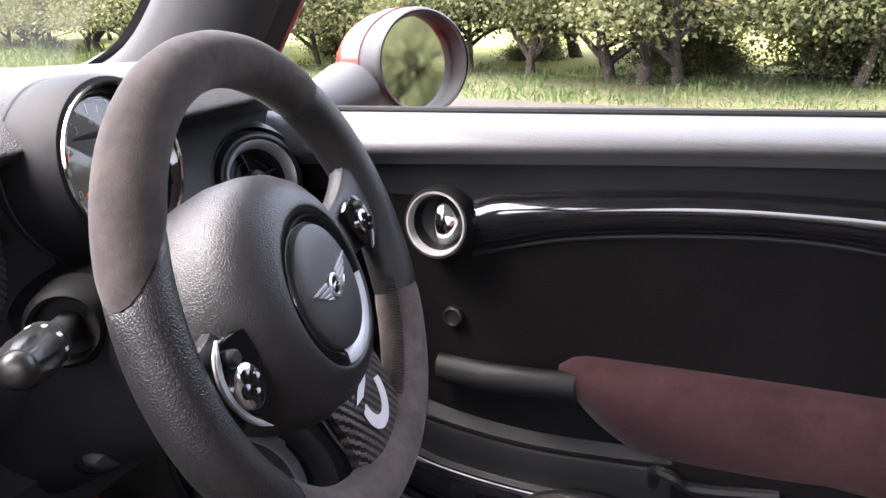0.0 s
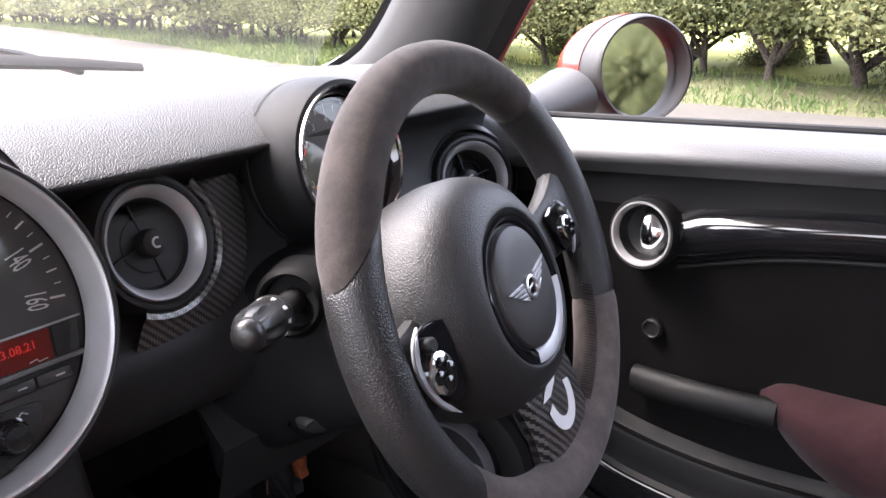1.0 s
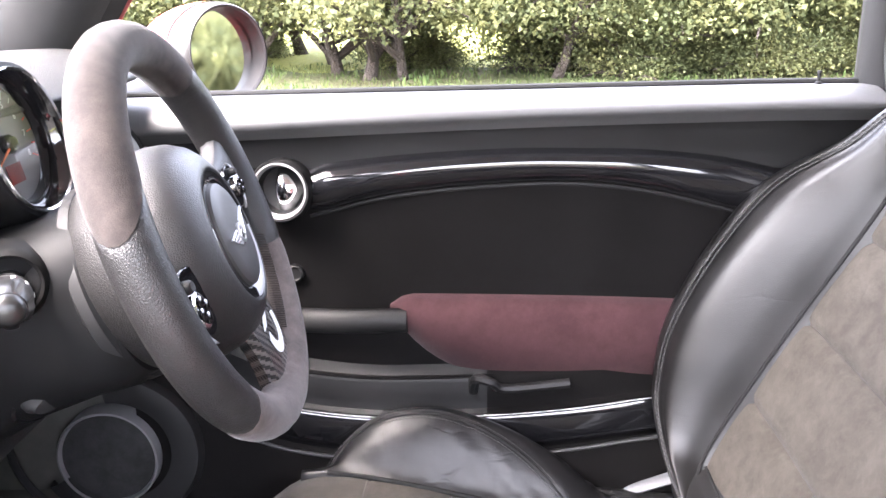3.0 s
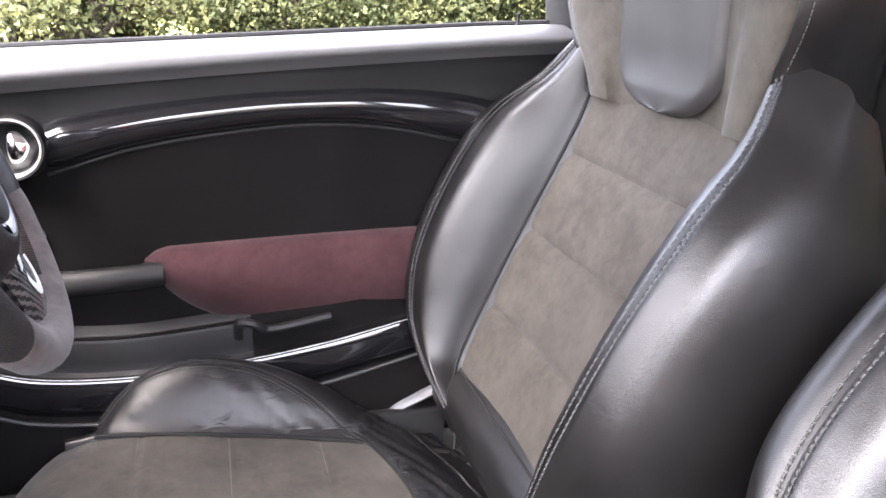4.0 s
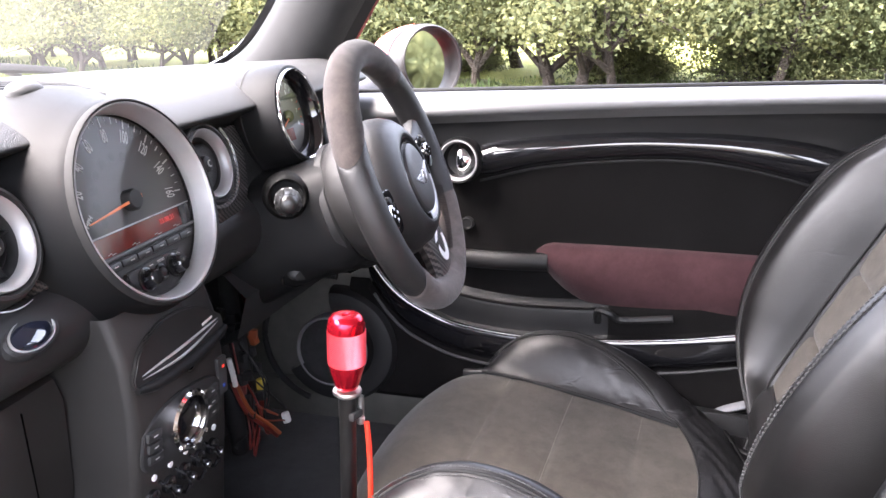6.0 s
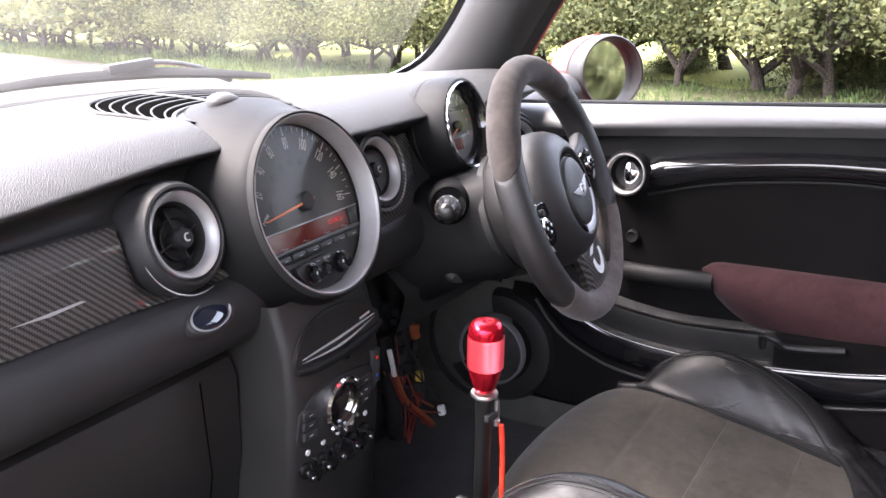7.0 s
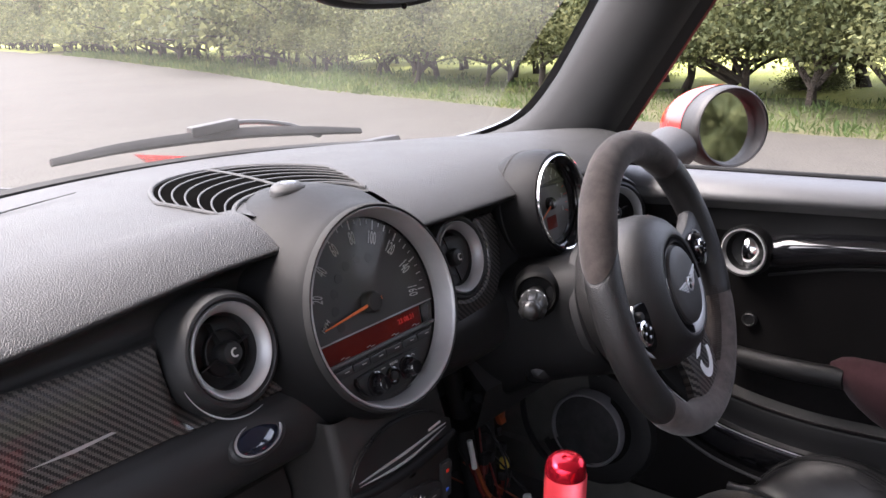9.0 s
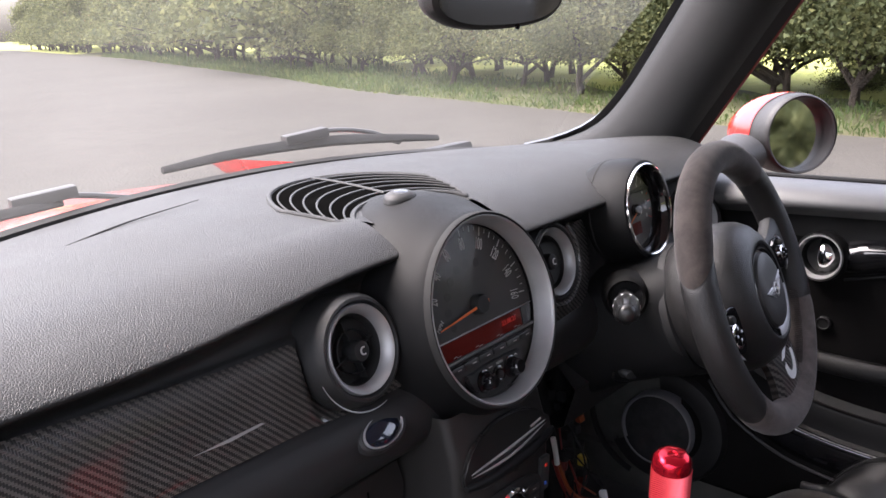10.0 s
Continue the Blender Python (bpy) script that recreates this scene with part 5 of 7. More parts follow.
for h, r, fl in ((0.036, 0.0118, 0), (0.040, 0.0150, 0), (0.046, 0.0158, 0), (0.060, 0.0162, 0), (0.064, 0.0164, 0.03), (L - 0.030, 0.0168, 0.14), (L - 0.020, 0.0160, 0.16), (L - 0.013, 0.0140, 0.10), (L - 0.0095, 0.0122, 0), (L - 0.0090, 0.0110, 0), (L - 0.0084, 0.0110, 0), (L - 0.0078, 0.0116, 0), (L - 0.004, 0.0108, 0), (L - 0.001, 0.0080, 0), (L, 0.004, 0), (L + 0.0002, 0.0001, 0)):
    flutes.append([B @ Vector((r * (1 - fl * 1.4 * max(0, math.cos(a * 6))) * math.cos(a), r * (1 - fl * 1.4 * max(0, math.cos(a * 6))) * math.sin(a), h)) for a in steps(0, 2 * math.pi, 97)[:-1]])
grip = part("stalk_grip", skin(bmesh.new(), flutes, closed=True), smooth("satin_black_grip", (0.010, 0.010, 0.010), (0.014, 0.014, 0.014), 0.3), st, "fluted black twist grip")
part("grip_joint", lathe([(0.0152, 0.0455), (0.0166, 0.0460), (0.0166, 0.0472), (0.0158, 0.0477)], B, 32), M_SEAM, grip)
for i, a in enumerate(range(0, 360, 36)):
    mm = B @ Matrix.Rotation(radians(a), 4, "Z") @ pose(0.0162, 0, 0.0555, 0, 90, 0)
    part("symbol", lathe([(0.0016, 0), (0.0016, 0.0005), (0.0008, 0.0005), (0.0008, 0)], mm, 12), M_PRINT, grip)
    part("symbol", block((0.0007, 0.0030, 0.0005), mm @ pose(0.0030, 0, 0.0002), 0), M_PRINT, grip, flat=True)

# ---- centre stack ----
cs = thing("centre_stack", (-0.01, -0.04, 0.4), "narrow black centre stack with player slot and heater controls", "centre console")


def stack_y(z):
    return curve_at([(0.28, -0.010), (0.42, -0.018), (0.52, -0.030), (0.60, -0.042), (0.66, -0.048), (0.70, -0.050), (0.74, -0.046), (0.785, -0.032)], z)


rows = []
for z in steps(0.28, 0.785, 22):
    y = stack_y(z)
    xl, xr = -0.092 + 0.004 * math.sin(z * 9), 0.072
    rows.append([(xl, 0.12, z), (xl, y + 0.012, z), (xl + 0.003, y + 0.004, z), (xl + 0.010, y, z), (xl + 0.05, y - 0.001, z), (0.0, y - 0.001, z), (xr - 0.010, y, z), (xr - 0.003, y + 0.004, z), (xr, y + 0.012, z), (xr, 0.12, z)])
part("stack_body", skin(bmesh.new(), rows), M_LOWER, cs)


def on_stack(x, z, lift=0.0):
    y = stack_y(z)
    tilt = math.degrees(math.atan2(stack_y(z + 0.02) - stack_y(z - 0.02), 0.04))
    return facing((x, y - 0.001, z), tilt, 0) @ Matrix.Translation((0, 0, lift))


# player slot under a bowed lip
m = on_stack(-0.010, 0.728)
M_SATIN = smooth("satin_black_panel", (0.010, 0.010, 0.010), (0.015, 0.015, 0.015), 0.26)
upper = smooth_line([(-0.078, -0.004, 0), (-0.055, 0.022, 0), (-0.01, 0.036, 0), (0.040, 0.030, 0), (0.078, 0.006, 0)], 26)
lower = smooth_line([(0.078, -0.008, 0), (0.05, -0.015, 0), (0.0, -0.019, 0), (-0.05, -0.019, 0), (-0.078, -0.014, 0)], 20)
part("player_front", plate([(p.x, p.y) for p in upper][::-1] + [(p.x, p.y) for p in lower][::-1], m, 0.005, 0.0016), M_SATIN, cs, "lens-shaped gloss player front")
part("player_lip", tube([m @ Vector((p.x, p.y - 0.001, 0.006)) for p in lower], [0.0035 + 0.0035 * math.sin(math.pi * i / 19) for i in range(20)], 10), M_HOOD, cs, "rounded lip under the slot")
slot = smooth_line([(-0.066, -0.006, 0), (0.0, -0.0055, 0), (0.068, 0.003, 0)], 16)
part("player_slot", tube([m @ Vector((p.x, p.y, 0.0042)) for p in slot], 0.0026, 8), M_SEAM, cs)
for sign in (1, -1):
    part("slot_edge", tube([m @ Vector((p.x, p.y + sign * (0.0014 + 0.0030 * math.sin(math.pi * i / 15)), 0.0056)) for i, p in enumerate(slot)], [0.0006 + 0.0010 * math.sin(math.pi * i / 15) for i in range(16)], 8), M_SILVER, cs, "silver edge of the slot")
part("slot_print", block((0.020, 0.0026, 0.0003), m @ pose(0.050, 0.0085, 0.0055, 0, 0, 7), 0), M_MARK, cs, flat=True)
# aux socket
m = on_stack(0.0, 0.703)
part("aux_socket", lathe([(0.0085, 0), (0.0085, 0.0028), (0.006, 0.0034), (0.0048, 0.001), (0.0, -0.001)], m, 24), M_GLOSS, cs)
# heater panel with a chrome-ringed dial
m = on_stack(-0.019, 0.643)
heater = part("heater_panel", plate([(p.x, p.y) for p in smooth_line([(-0.066, 0.018, 0), (-0.03, 0.036, 0), (0.03, 0.036, 0), (0.066, 0.022, 0), (0.070, -0.012, 0), (0.04, -0.032, 0), (-0.04, -0.032, 0), (-0.070, -0.016, 0), (-0.066, 0.018, 0)], 49)[:-1]], m, 0.003, 0.001), M_PLASTIC_DARK, cs)
part("heater_ring", lathe([(0.0270, 0.002), (0.0270, 0.009), (0.0245, 0.0115), (0.0215, 0.010), (0.0205, 0.004)], m @ pose(0.004, 0.003, 0) @ Matrix.Diagonal((1.18, 1.28, 1, 1)), 40), M_CHROME, heater, "chrome ring of the heater dial")
part("heater_dial", lathe([(0.0206, 0.004), (0.018, 0.0065), (0.0, 0.007)], m @ pose(0.004, 0.003, 0) @ Matrix.Diagonal((1.18, 1.28, 1, 1)), 32), M_GLOSS, heater)
for i in range(8):
    a = 2 * math.pi * i / 8
    part("ring_notch", lathe([(0.0028, 0.008), (0.0026, 0.0125), (0.0, 0.013)], m @ pose(0.004 + 0.031 * math.cos(a), 0.003 + 0.0335 * math.sin(a), 0), 10), M_CHROME, heater)
for x in (-0.052, 0.050):
    for y in (0.014, 0.001, -0.012):
        part("heater_button", block((0.022, 0.0105, 0.006), m @ pose(x, y, 0.0035, 0, 0, 4 if x > 0 else -6), 0.0022), M_PLASTIC, heater)
        part("button_mark", block((0.006, 0.001, 0.0004), m @ pose(x, y, 0.0066), 0), M_MARK, heater, flat=True)
part("temperature_keys", block((0.017, 0.046, 0.006), on_stack(0.056, 0.664, 0.001), 0.005), M_BUTTON, heater)
part("temperature_red", block((0.004, 0.004, 0.002), on_stack(0.056, 0.676, 0.0045), 0.0006), M_CABLE_RED, heater)
part("temperature_blue", block((0.004, 0.004, 0.002), on_stack(0.056, 0.652, 0.0045), 0.0006), M_CABLE_BLUE, heater)
# toggle switches between guard loops
for i in range(5):
    x = -0.076 + i * 0.027
    m = on_stack(x, 0.585)
    part("toggle_base", lathe([(0.0095, 0), (0.0095, 0.005), (0.0075, 0.0065), (0, 0.0065)], m, 20), M_GLOSS, cs)
    part("toggle", tube([m @ Vector((0, 0, 0.004)), m @ Vector((0, -0.002, 0.010)), m @ Vector((0, -0.004, 0.015))], [0.003, 0.0046, 0.0056], 10), M_GLOSS, cs)
    part("switch_symbol", lathe([(0.0036, 0), (0.0036, 0.0016), (0, 0.0022)], on_stack(x + 0.004, 0.607, 0.001), 12), M_PRINT, cs, "white switch symbol")
    part("toggle_tip", lathe([(0.0030, 0), (0.0028, 0.0014), (0, 0.0020)], m @ pose(0, -0.0045, 0.0155), 10), M_CHROME, cs, "chrome toggle tip")
    if i < 4:
        m2 = on_stack(x + 0.0135, 0.582)
        part("guard_loop", tube([m2 @ Vector((0, 0.014, 0)), m2 @ Vector((0, 0.012, 0.014)), m2 @ Vector((0, 0, 0.02)), m2 @ Vector((0, -0.012, 0.014)), m2 @ Vector((0, -0.014, 0))], 0.0022, 8), M_GLOSS, cs)

# ---- gear lever ----
gl = thing("gear_lever", (0.02, -0.235, 0.30), "tall gear lever with a red knurled aluminium knob", "gear lever")
top = Vector((0.020, -0.232, 0.768))
foot = Vector((0.026, -0.20, 0.30))
ax = (top - foot).normalized()
G0 = Matrix.Translation(top) @ ax.to_track_quat("Z", "Y").to_matrix().to_4x4()
part("knob_cap", lathe([(0.0192, -0.0165), (0.0192, -0.0115), (0.0180, -0.0055), (0.0150, -0.0012), (0.0110, 0.0), (0.0045, 0.0), (0.0040, -0.0012), (0.0, -0.0016)], G0, 48), M_RED_METAL, gl, "polished red knob cap")
# knurled grip: crossed grooves as real relief
rows = []
NK, HK = 96, 32
for i in range(HK + 1):
    h = -0.0165 - 0.036 * i / HK
    rows.append([G0 @ Vector(((0.0194 + 0.0005 * (1 if (k + i) % 2 else -1)) * math.cos(2 * math.pi * k / NK), (0.0194 + 0.0005 * (1 if (k + i) % 2 else -1)) * math.sin(2 * math.pi * k / NK), h)) for k in range(NK)])
part("knurled_grip", skin(bmesh.new(), rows, closed=True), M_RED_KNURL, gl, "knurled red grip band", flat=True)
part("knob_neck", lathe([(0.0192, -0.0525), (0.0190, -0.0545), (0.0165, -0.064), (0.0120, -0.0795), (0.0112, -0.081), (0.0, -0.081)], G0, 48), M_RED_METAL, gl, "tapered red neck")
part("collar", lathe([(0.006, -0.080), (0.006, -0.0835), (0.0145, -0.0840), (0.0152, -0.0855), (0.0150, -0.0875), (0.0115, -0.0905), (0.008, -0.092)], G0, 32), M_METAL, gl, "bare steel collar")
part("shaft", lathe([(0.0095, -0.088), (0.0095, -0.115), (0.0090, -0.118), (0.0088, -0.47)], G0, 24), M_LEATHER, gl, "black lever shaft")
part("clamp", block((0.021, 0.020, 0.009), Matrix.Translation((0.003, -0.003, 0)) @ G0 @ pose(0, 0, -0.112), 0.002), M_RUBBER, gl)
part("cable_nut", lathe([(0.0035, -0.095), (0.0038, -0.104), (0.0034, -0.12), (0.0042, -0.1205), (0.0042, -0.127)], Matrix.Translation((0.009, -0.011, 0)) @ G0, 12), M_METAL, gl)
cab = [top + Vector(p) for p in ((0.009, -0.010, -0.124), (0.008, -0.011, -0.16), (0.004, -0.010, -0.22), (-0.003, -0.004, -0.30), (-0.006, 0.012, -0.42))]
part("red_cable", tube(smooth_line(cab, 24), 0.0030, 10), M_CABLE_RED, gl, "bright red cable strapped to the lever")
tn = thing("tunnel", (0.0, -0.35, 0.29), "black carpeted transmission tunnel", "floor", kind="structure")
rows = []
for y in steps(-1.2, 0.3, 14):
    rows.append([(x, y, z) for x, z in ((-0.13, 0.285), (-0.12, 0.33), (-0.09, 0.365), (0, 0.375), (0.09, 0.365), (0.12, 0.33), (0.13, 0.285))])
part("tunnel_cover", skin(bmesh.new(), rows), M_CARPET, tn)

# ---- driver's door ----
door = thing("driver_door", (0.66, -0.38, 0.33), "closed front door with black trim and wine suede armrest", "car door")
YS = steps(0.10, -0.86, 60)


def door_rows(profile, ys=None, zoff=None):
    fine = smooth_line([(x, 0, z) for x, z in profile], len(profile) * 3)
    return [[(p.x, y, p.z + (zoff(y, p.z) if zoff else 0)) for p in fine] for y in (ys or YS)]


def belt_fall(y):
    """The window line runs down a little towards the front."""
    return -0.013 * max(0.0, min(1.0, (y + 0.75) / 0.85))


def cap_drop(y, z):
    f = max(0, min(1, (0.921 - z) / 0.03))
    return belt_fall(y) + f * soft_at([(-0.9, 0.009), (-0.5, 0.006), (-0.18, -0.002), (0.0, -0.008), (0.12, -0.014)], y)


part("belt_cap", skin(bmesh.new(), door_rows([(0.692, 0.908), (0.688, 0.918), (0.682, 0.921), (0.668, 0.921), (0.65, 0.9185), (0.635, 0.913), (0.6245, 0.904), (0.6215, 0.897), (0.624, 0.891), (0.632, 0.885), (0.642, 0.876)], zoff=cap_drop)), M_DOOR_CAP, door, "grained leatherette cap along the window sill")
part("window_seal", tube([(0.690, y, 0.9225 + belt_fall(y)) for y in steps(0.11, -0.865, 16)], 0.0042, 8), M_RUBBER, door, "black rubber window seal")
part("lock_pin", lathe([(0.0045, 0), (0.0042, 0.002), (0.002, 0.003), (0.002, 0.012), (0.003, 0.013), (0.0026, 0.0155), (0, 0.016)], Matrix.Translation((0.678, -0.80, 0.921)), 14), M_RUBBER, door, "small black lock pin")
part("upper_panel", skin(bmesh.new(), door_rows([(0.634, 0.897), (0.646, 0.878), (0.650, 0.865), (0.655, 0.845), (0.657, 0.825)])), M_DOOR_PLASTIC, door)
part("door_card", skin(bmesh.new(), door_rows([(0.658, 0.835), (0.662, 0.78), (0.665, 0.68), (0.664, 0.60), (0.658, 0.50), (0.65, 0.42), (0.648, 0.33)])), M_DOOR_CLOTH, door, "plain black cloth door card")
Z_TOP = [(-0.9, 0.768), (-0.83, 0.797), (-0.76, 0.823), (-0.69, 0.84), (-0.6, 0.8495), (-0.53, 0.851), (-0.44, 0.851), (-0.31, 0.8425), (-0.20, 0.8295), (-0.15, 0.821)]
Z_BOT = [(-0.9, 0.70), (-0.83, 0.738), (-0.76, 0.766), (-0.71, 0.781), (-0.62, 0.803), (-0.54, 0.8135), (-0.45, 0.8135), (-0.3, 0.799), (-0.195, 0.774), (-0.15, 0.763)]
rows, card = [], []
for y in steps(-0.192, -0.86, 60):
    a, b = soft_at(Z_TOP, y), soft_at(Z_BOT, y)
    if y > -0.212:
        k = (y + 0.212) / 0.02
        a, b = a - 0.006 * k, b + 0.004 * k
    a, b = a + 0.001, b - 0.004
    rows.append([(x, y, b + (a - b) * f) for f, x in ((1.06, 0.665), (1.0, 0.658), (0.95, 0.653), (0.86, 0.6468), (0.74, 0.6415), (0.58, 0.6388), (0.42, 0.6392), (0.24, 0.643), (0.08, 0.650), (0.0, 0.655), (-0.04, 0.665))])
part("gloss_arch", skin(bmesh.new(), rows), M_GLOSS, door, "arched piano-black trim strip")
part("card_piping", tube([(0.660, y, soft_at(Z_BOT, y) - 0.010) for y in steps(-0.19, -0.86, 40)], 0.0025, 6), M_DOOR_PLASTIC, door)

# inner handle in its chrome-ringed bowl
HM = facing((0.634, -0.160, 0.802), 6, 94) @ Matrix.Diagonal((0.87, 0.87, 1.0, 1.0))
hd = part("handle_bowl", lathe([(0.0450, -0.02), (0.0445, 0.0), (0.0425, 0.004), (0.040, 0.0035)], HM, 48), M_DOOR_PLASTIC, door)
part("handle_ring", lathe([(0.0402, 0.002), (0.0394, 0.0048), (0.0374, 0.0046), (0.0355, -0.002), (0.034, -0.006)], HM, 48), M_SILVER, hd, "satin silver ring round the handle")
part("handle_recess", lathe([(0.0342, -0.004), (0.031, -0.018), (0.015, -0.024), (0, -0.025)], HM, 40), M_DOOR_PLASTIC, hd)
rows = []
for f in steps(0, 1, 20):
    x = -0.004 + 0.034 * f
    top, low = 0.031 * math.sqrt(max(0.02, 1 - (x / 0.0325) ** 2)), -0.031 * math.sqrt(max(0.02, 1 - (x / 0.0325) ** 2))
    rows.append([HM @ Vector((x, low + (top - low) * k, -0.004 - 0.014 * f + 0.005 * math.sin(math.pi * f) - 0.012 * (2 * k - 1) ** 2)) for k in steps(0, 1, 15)])
rows = [[Vector(p) + HM.to_3x3() @ Vector((-0.002, 0, -0.010)) for p in rows[0]], [Vector(p) + HM.to_3x3() @ Vector((-0.003, 0, -0.002)) for p in rows[0]]] + rows
part("door_handle", skin(bmesh.new(), rows), M_CHROME, hd, "chrome pull handle")

# screw cap, pull bar, armrest
part("trim_cap", lathe([(0.0115, -0.004), (0.0115, 0.003), (0.0095, 0.0045), (0.008, 0.0025), (0.0, 0.002)], facing((0.660, -0.165, 0.686), 0, 92), 28), M_DOOR_PLASTIC, door, "round black trim cap")
rows = []
for y in steps(-0.15, -0.31, 16):
    d = 0.006 * math.sin((y + 0.15) / -0.16 * math.pi)
    rows.append([(0.650 - 0.014 * math.cos(a) - d, y, 0.626 + 0.0165 * math.sin(a) + 0.01 * (y + 0.2) * -0.3) for a in steps(0, 2 * math.pi, 17)[:-1]])
part("pull_bar", skin(bmesh.new(), rows, closed=True, capped=True), M_DOOR_PLASTIC, door, "black pull bar")
rows = []
for f in steps(0, 1, 34):
    y = -0.287 - f * 0.50
    top = 0.640 + 0.018 * min(1, (f / 0.05)) ** 0.5 + 0.003 * math.sin(f * 3) - 0.008 * f
    bot = 0.632 - 0.110 * (1 - math.exp(-f / 0.13)) + 0.012 * f
    if f == 0:
        top, bot = 0.643, 0.632
    dep = 0.030 * (1 - math.exp(-f / 0.05)) + 0.004
    c, h = (top + bot) / 2, (top - bot) / 2
    ring = []
    for a in steps(0, 2 * math.pi, 25)[:-1]:
        cx, sz = math.cos(a), math.sin(a)
        bulge = 1.0 if sz > 0.1 else 1.0 + 0.72 * (sz - 0.1)
        ring.append((0.664 - dep * math.copysign(abs(cx) ** 0.75, cx) * bulge * (1 if cx > 0 else 0.05), y, c + h * math.copysign(abs(sz) ** 0.8, sz)))
    rows.append(ring)
part("armrest", skin(bmesh.new(), rows, closed=True, capped=True), M_WINE, door, "padded wine-coloured suede armrest")

# lower bin with its bright rail, following the swept line
Z_RAIL = [(-0.90, 0.575), (-0.75, 0.548), (-0.615, 0.5245), (-0.53, 0.509), (-0.44, 0.498), (-0.34, 0.4915), (-0.246, 0.4905), (-0.143, 0.503), (-0.09, 0.522), (-0.039, 0.551), (0.0, 0.595), (0.02, 0.632)]
rows, rail, low_rail = [], [], []
for y in steps(0.02, -0.86, 64):
    z = soft_at(Z_RAIL, y)
    rows.append([(0.666, y, z + 0.072), (0.660, y, z + 0.064), (0.648, y, z + 0.056), (0.644, y, z + 0.048), (0.65, y, z + 0.02), (0.648, y, z + 0.006), (0.641, y, z + 0.002)])
    rail.append((0.6385, y, z))
    low_rail.append([(0.6385, y, z - 0.0030), (0.6370, y, z - 0.006), (0.6362, y, z - 0.014), (0.6362, y, z - 0.028), (0.638, y, z - 0.042), (0.643, y, z - 0.052), (0.655, y, z - 0.058)])
part("map_pocket", skin(bmesh.new(), rows[:32]), M_DOOR_PLASTIC, door, "black door pocket")
part("pocket_end", skin(bmesh.new(), rows[31:]), M_DOOR_CLOTH, door, "black panel behind the pocket")
part("bright_rail", tube(rail, 0.0009, 8), M_SILVER, door, "thin bright rail along the pocket")
part("gloss_strip", skin(bmesh.new(), low_rail), M_GLOSS, door, "gloss black strip under the rail")
line = [(0.648, y, soft_at(Z_RAIL, y) + 0.054) for y in steps(-0.10, -0.42, 20)]
part("pocket_edge", tube(line, 0.003, 6), M_DOOR_CLOTH, door)
part("pocket_clip", tube(smooth_line([(0.65, -0.395, 0.525), (0.637, -0.398, 0.550), (0.632, -0.418, 0.548), (0.638, -0.438, 0.536), (0.64, -0.52, 0.545)], 16), 0.0065, 8), M_DOOR_PLASTIC, door, "black pocket end clip")
rows = []
for y in steps(0.06, -0.86, 50):
    z = soft_at(Z_RAIL, y) - 0.052
    rows.append([(0.644, y, z - 0.004), (0.634, y, z - 0.02), (0.628, y, min(z - 0.03, 0.40)), (0.62, y, 0.36), (0.635, y, 0.34), (0.66, y, 0.335)])
part("lower_panel", skin(bmesh.new(), rows), M_DOOR_CLOTH, door, "black lower door panel")
part("lower_edge", tube([(0.633, y, soft_at(Z_RAIL, y) - 0.062 + 0.02 * max(0, (-0.3 - y))) for y in steps(0.01, -0.86, 40)], 0.0028, 6), M_PLASTIC, door)
part("foot_trim", tube(smooth_line([(0.630, -0.585, 0.388), (0.625, -0.62, 0.403), (0.624, -0.66, 0.419), (0.628, -0.72, 0.436)], 12), [0.004, 0.008, 0.011, 0.012] + [0.012] * 7 + [0.006], 10, flat=0.5), smooth("pale_grey_trim", (0.19, 0.19, 0.2), (0.23, 0.23, 0.24), 0.5), door, "pale grey trim at the foot of the door")
# loudspeaker
SM = facing((0.610, 0.098, 0.435), 4, 86)
speaker = part("speaker_ring", lathe([(0.0690, -0.03), (0.0688, 0.0), (0.0676, 0.003), (0.0655, 0.0034), (0.0640, 0.001), (0.0632, -0.006)], SM, 56), smooth("grey_plastic_ring", (0.13, 0.13, 0.135), (0.16, 0.16, 0.165), 0.45), door, "grey ring round the loudspeaker")
part("speaker_cloth", lathe([(0.0632, -0.004), (0.04, -0.001), (0.0, 0.001)], SM, 48), M_CARPET, speaker, "black speaker cloth")
rows = []
for a in steps(radians(-150), radians(95), 40):
    c, s = math.cos(a), math.sin(a)
    rows.append([SM @ Vector((r * c * 1.05 + 0.012, r * s + 0.01, h)) for r, h in ((0.071, 0.0), (0.09, 0.004), (0.105, 0.0), (0.112, -0.012), (0.114, -0.03))])
part("door_end", skin(bmesh.new(), rows), M_DOOR_PLASTIC, door, "rounded front end of the door trim")
seal = [SM @ Vector((-0.128 * math.cos(a) * 1.04 - 0.012, 0.128 * math.sin(a) + 0.014, -0.024)) for a in steps(radians(-70), radians(100), 34)]
part("door_seal", tube(seal, 0.006, 8), M_RUBBER, door, "black rubber door seal")

part("outer_skin", skin(bmesh.new(), door_rows([(0.705, 0.905), (0.74, 0.8), (0.76, 0.6), (0.73, 0.3)])), M_RED_PAINT, door, "red painted outer skin")

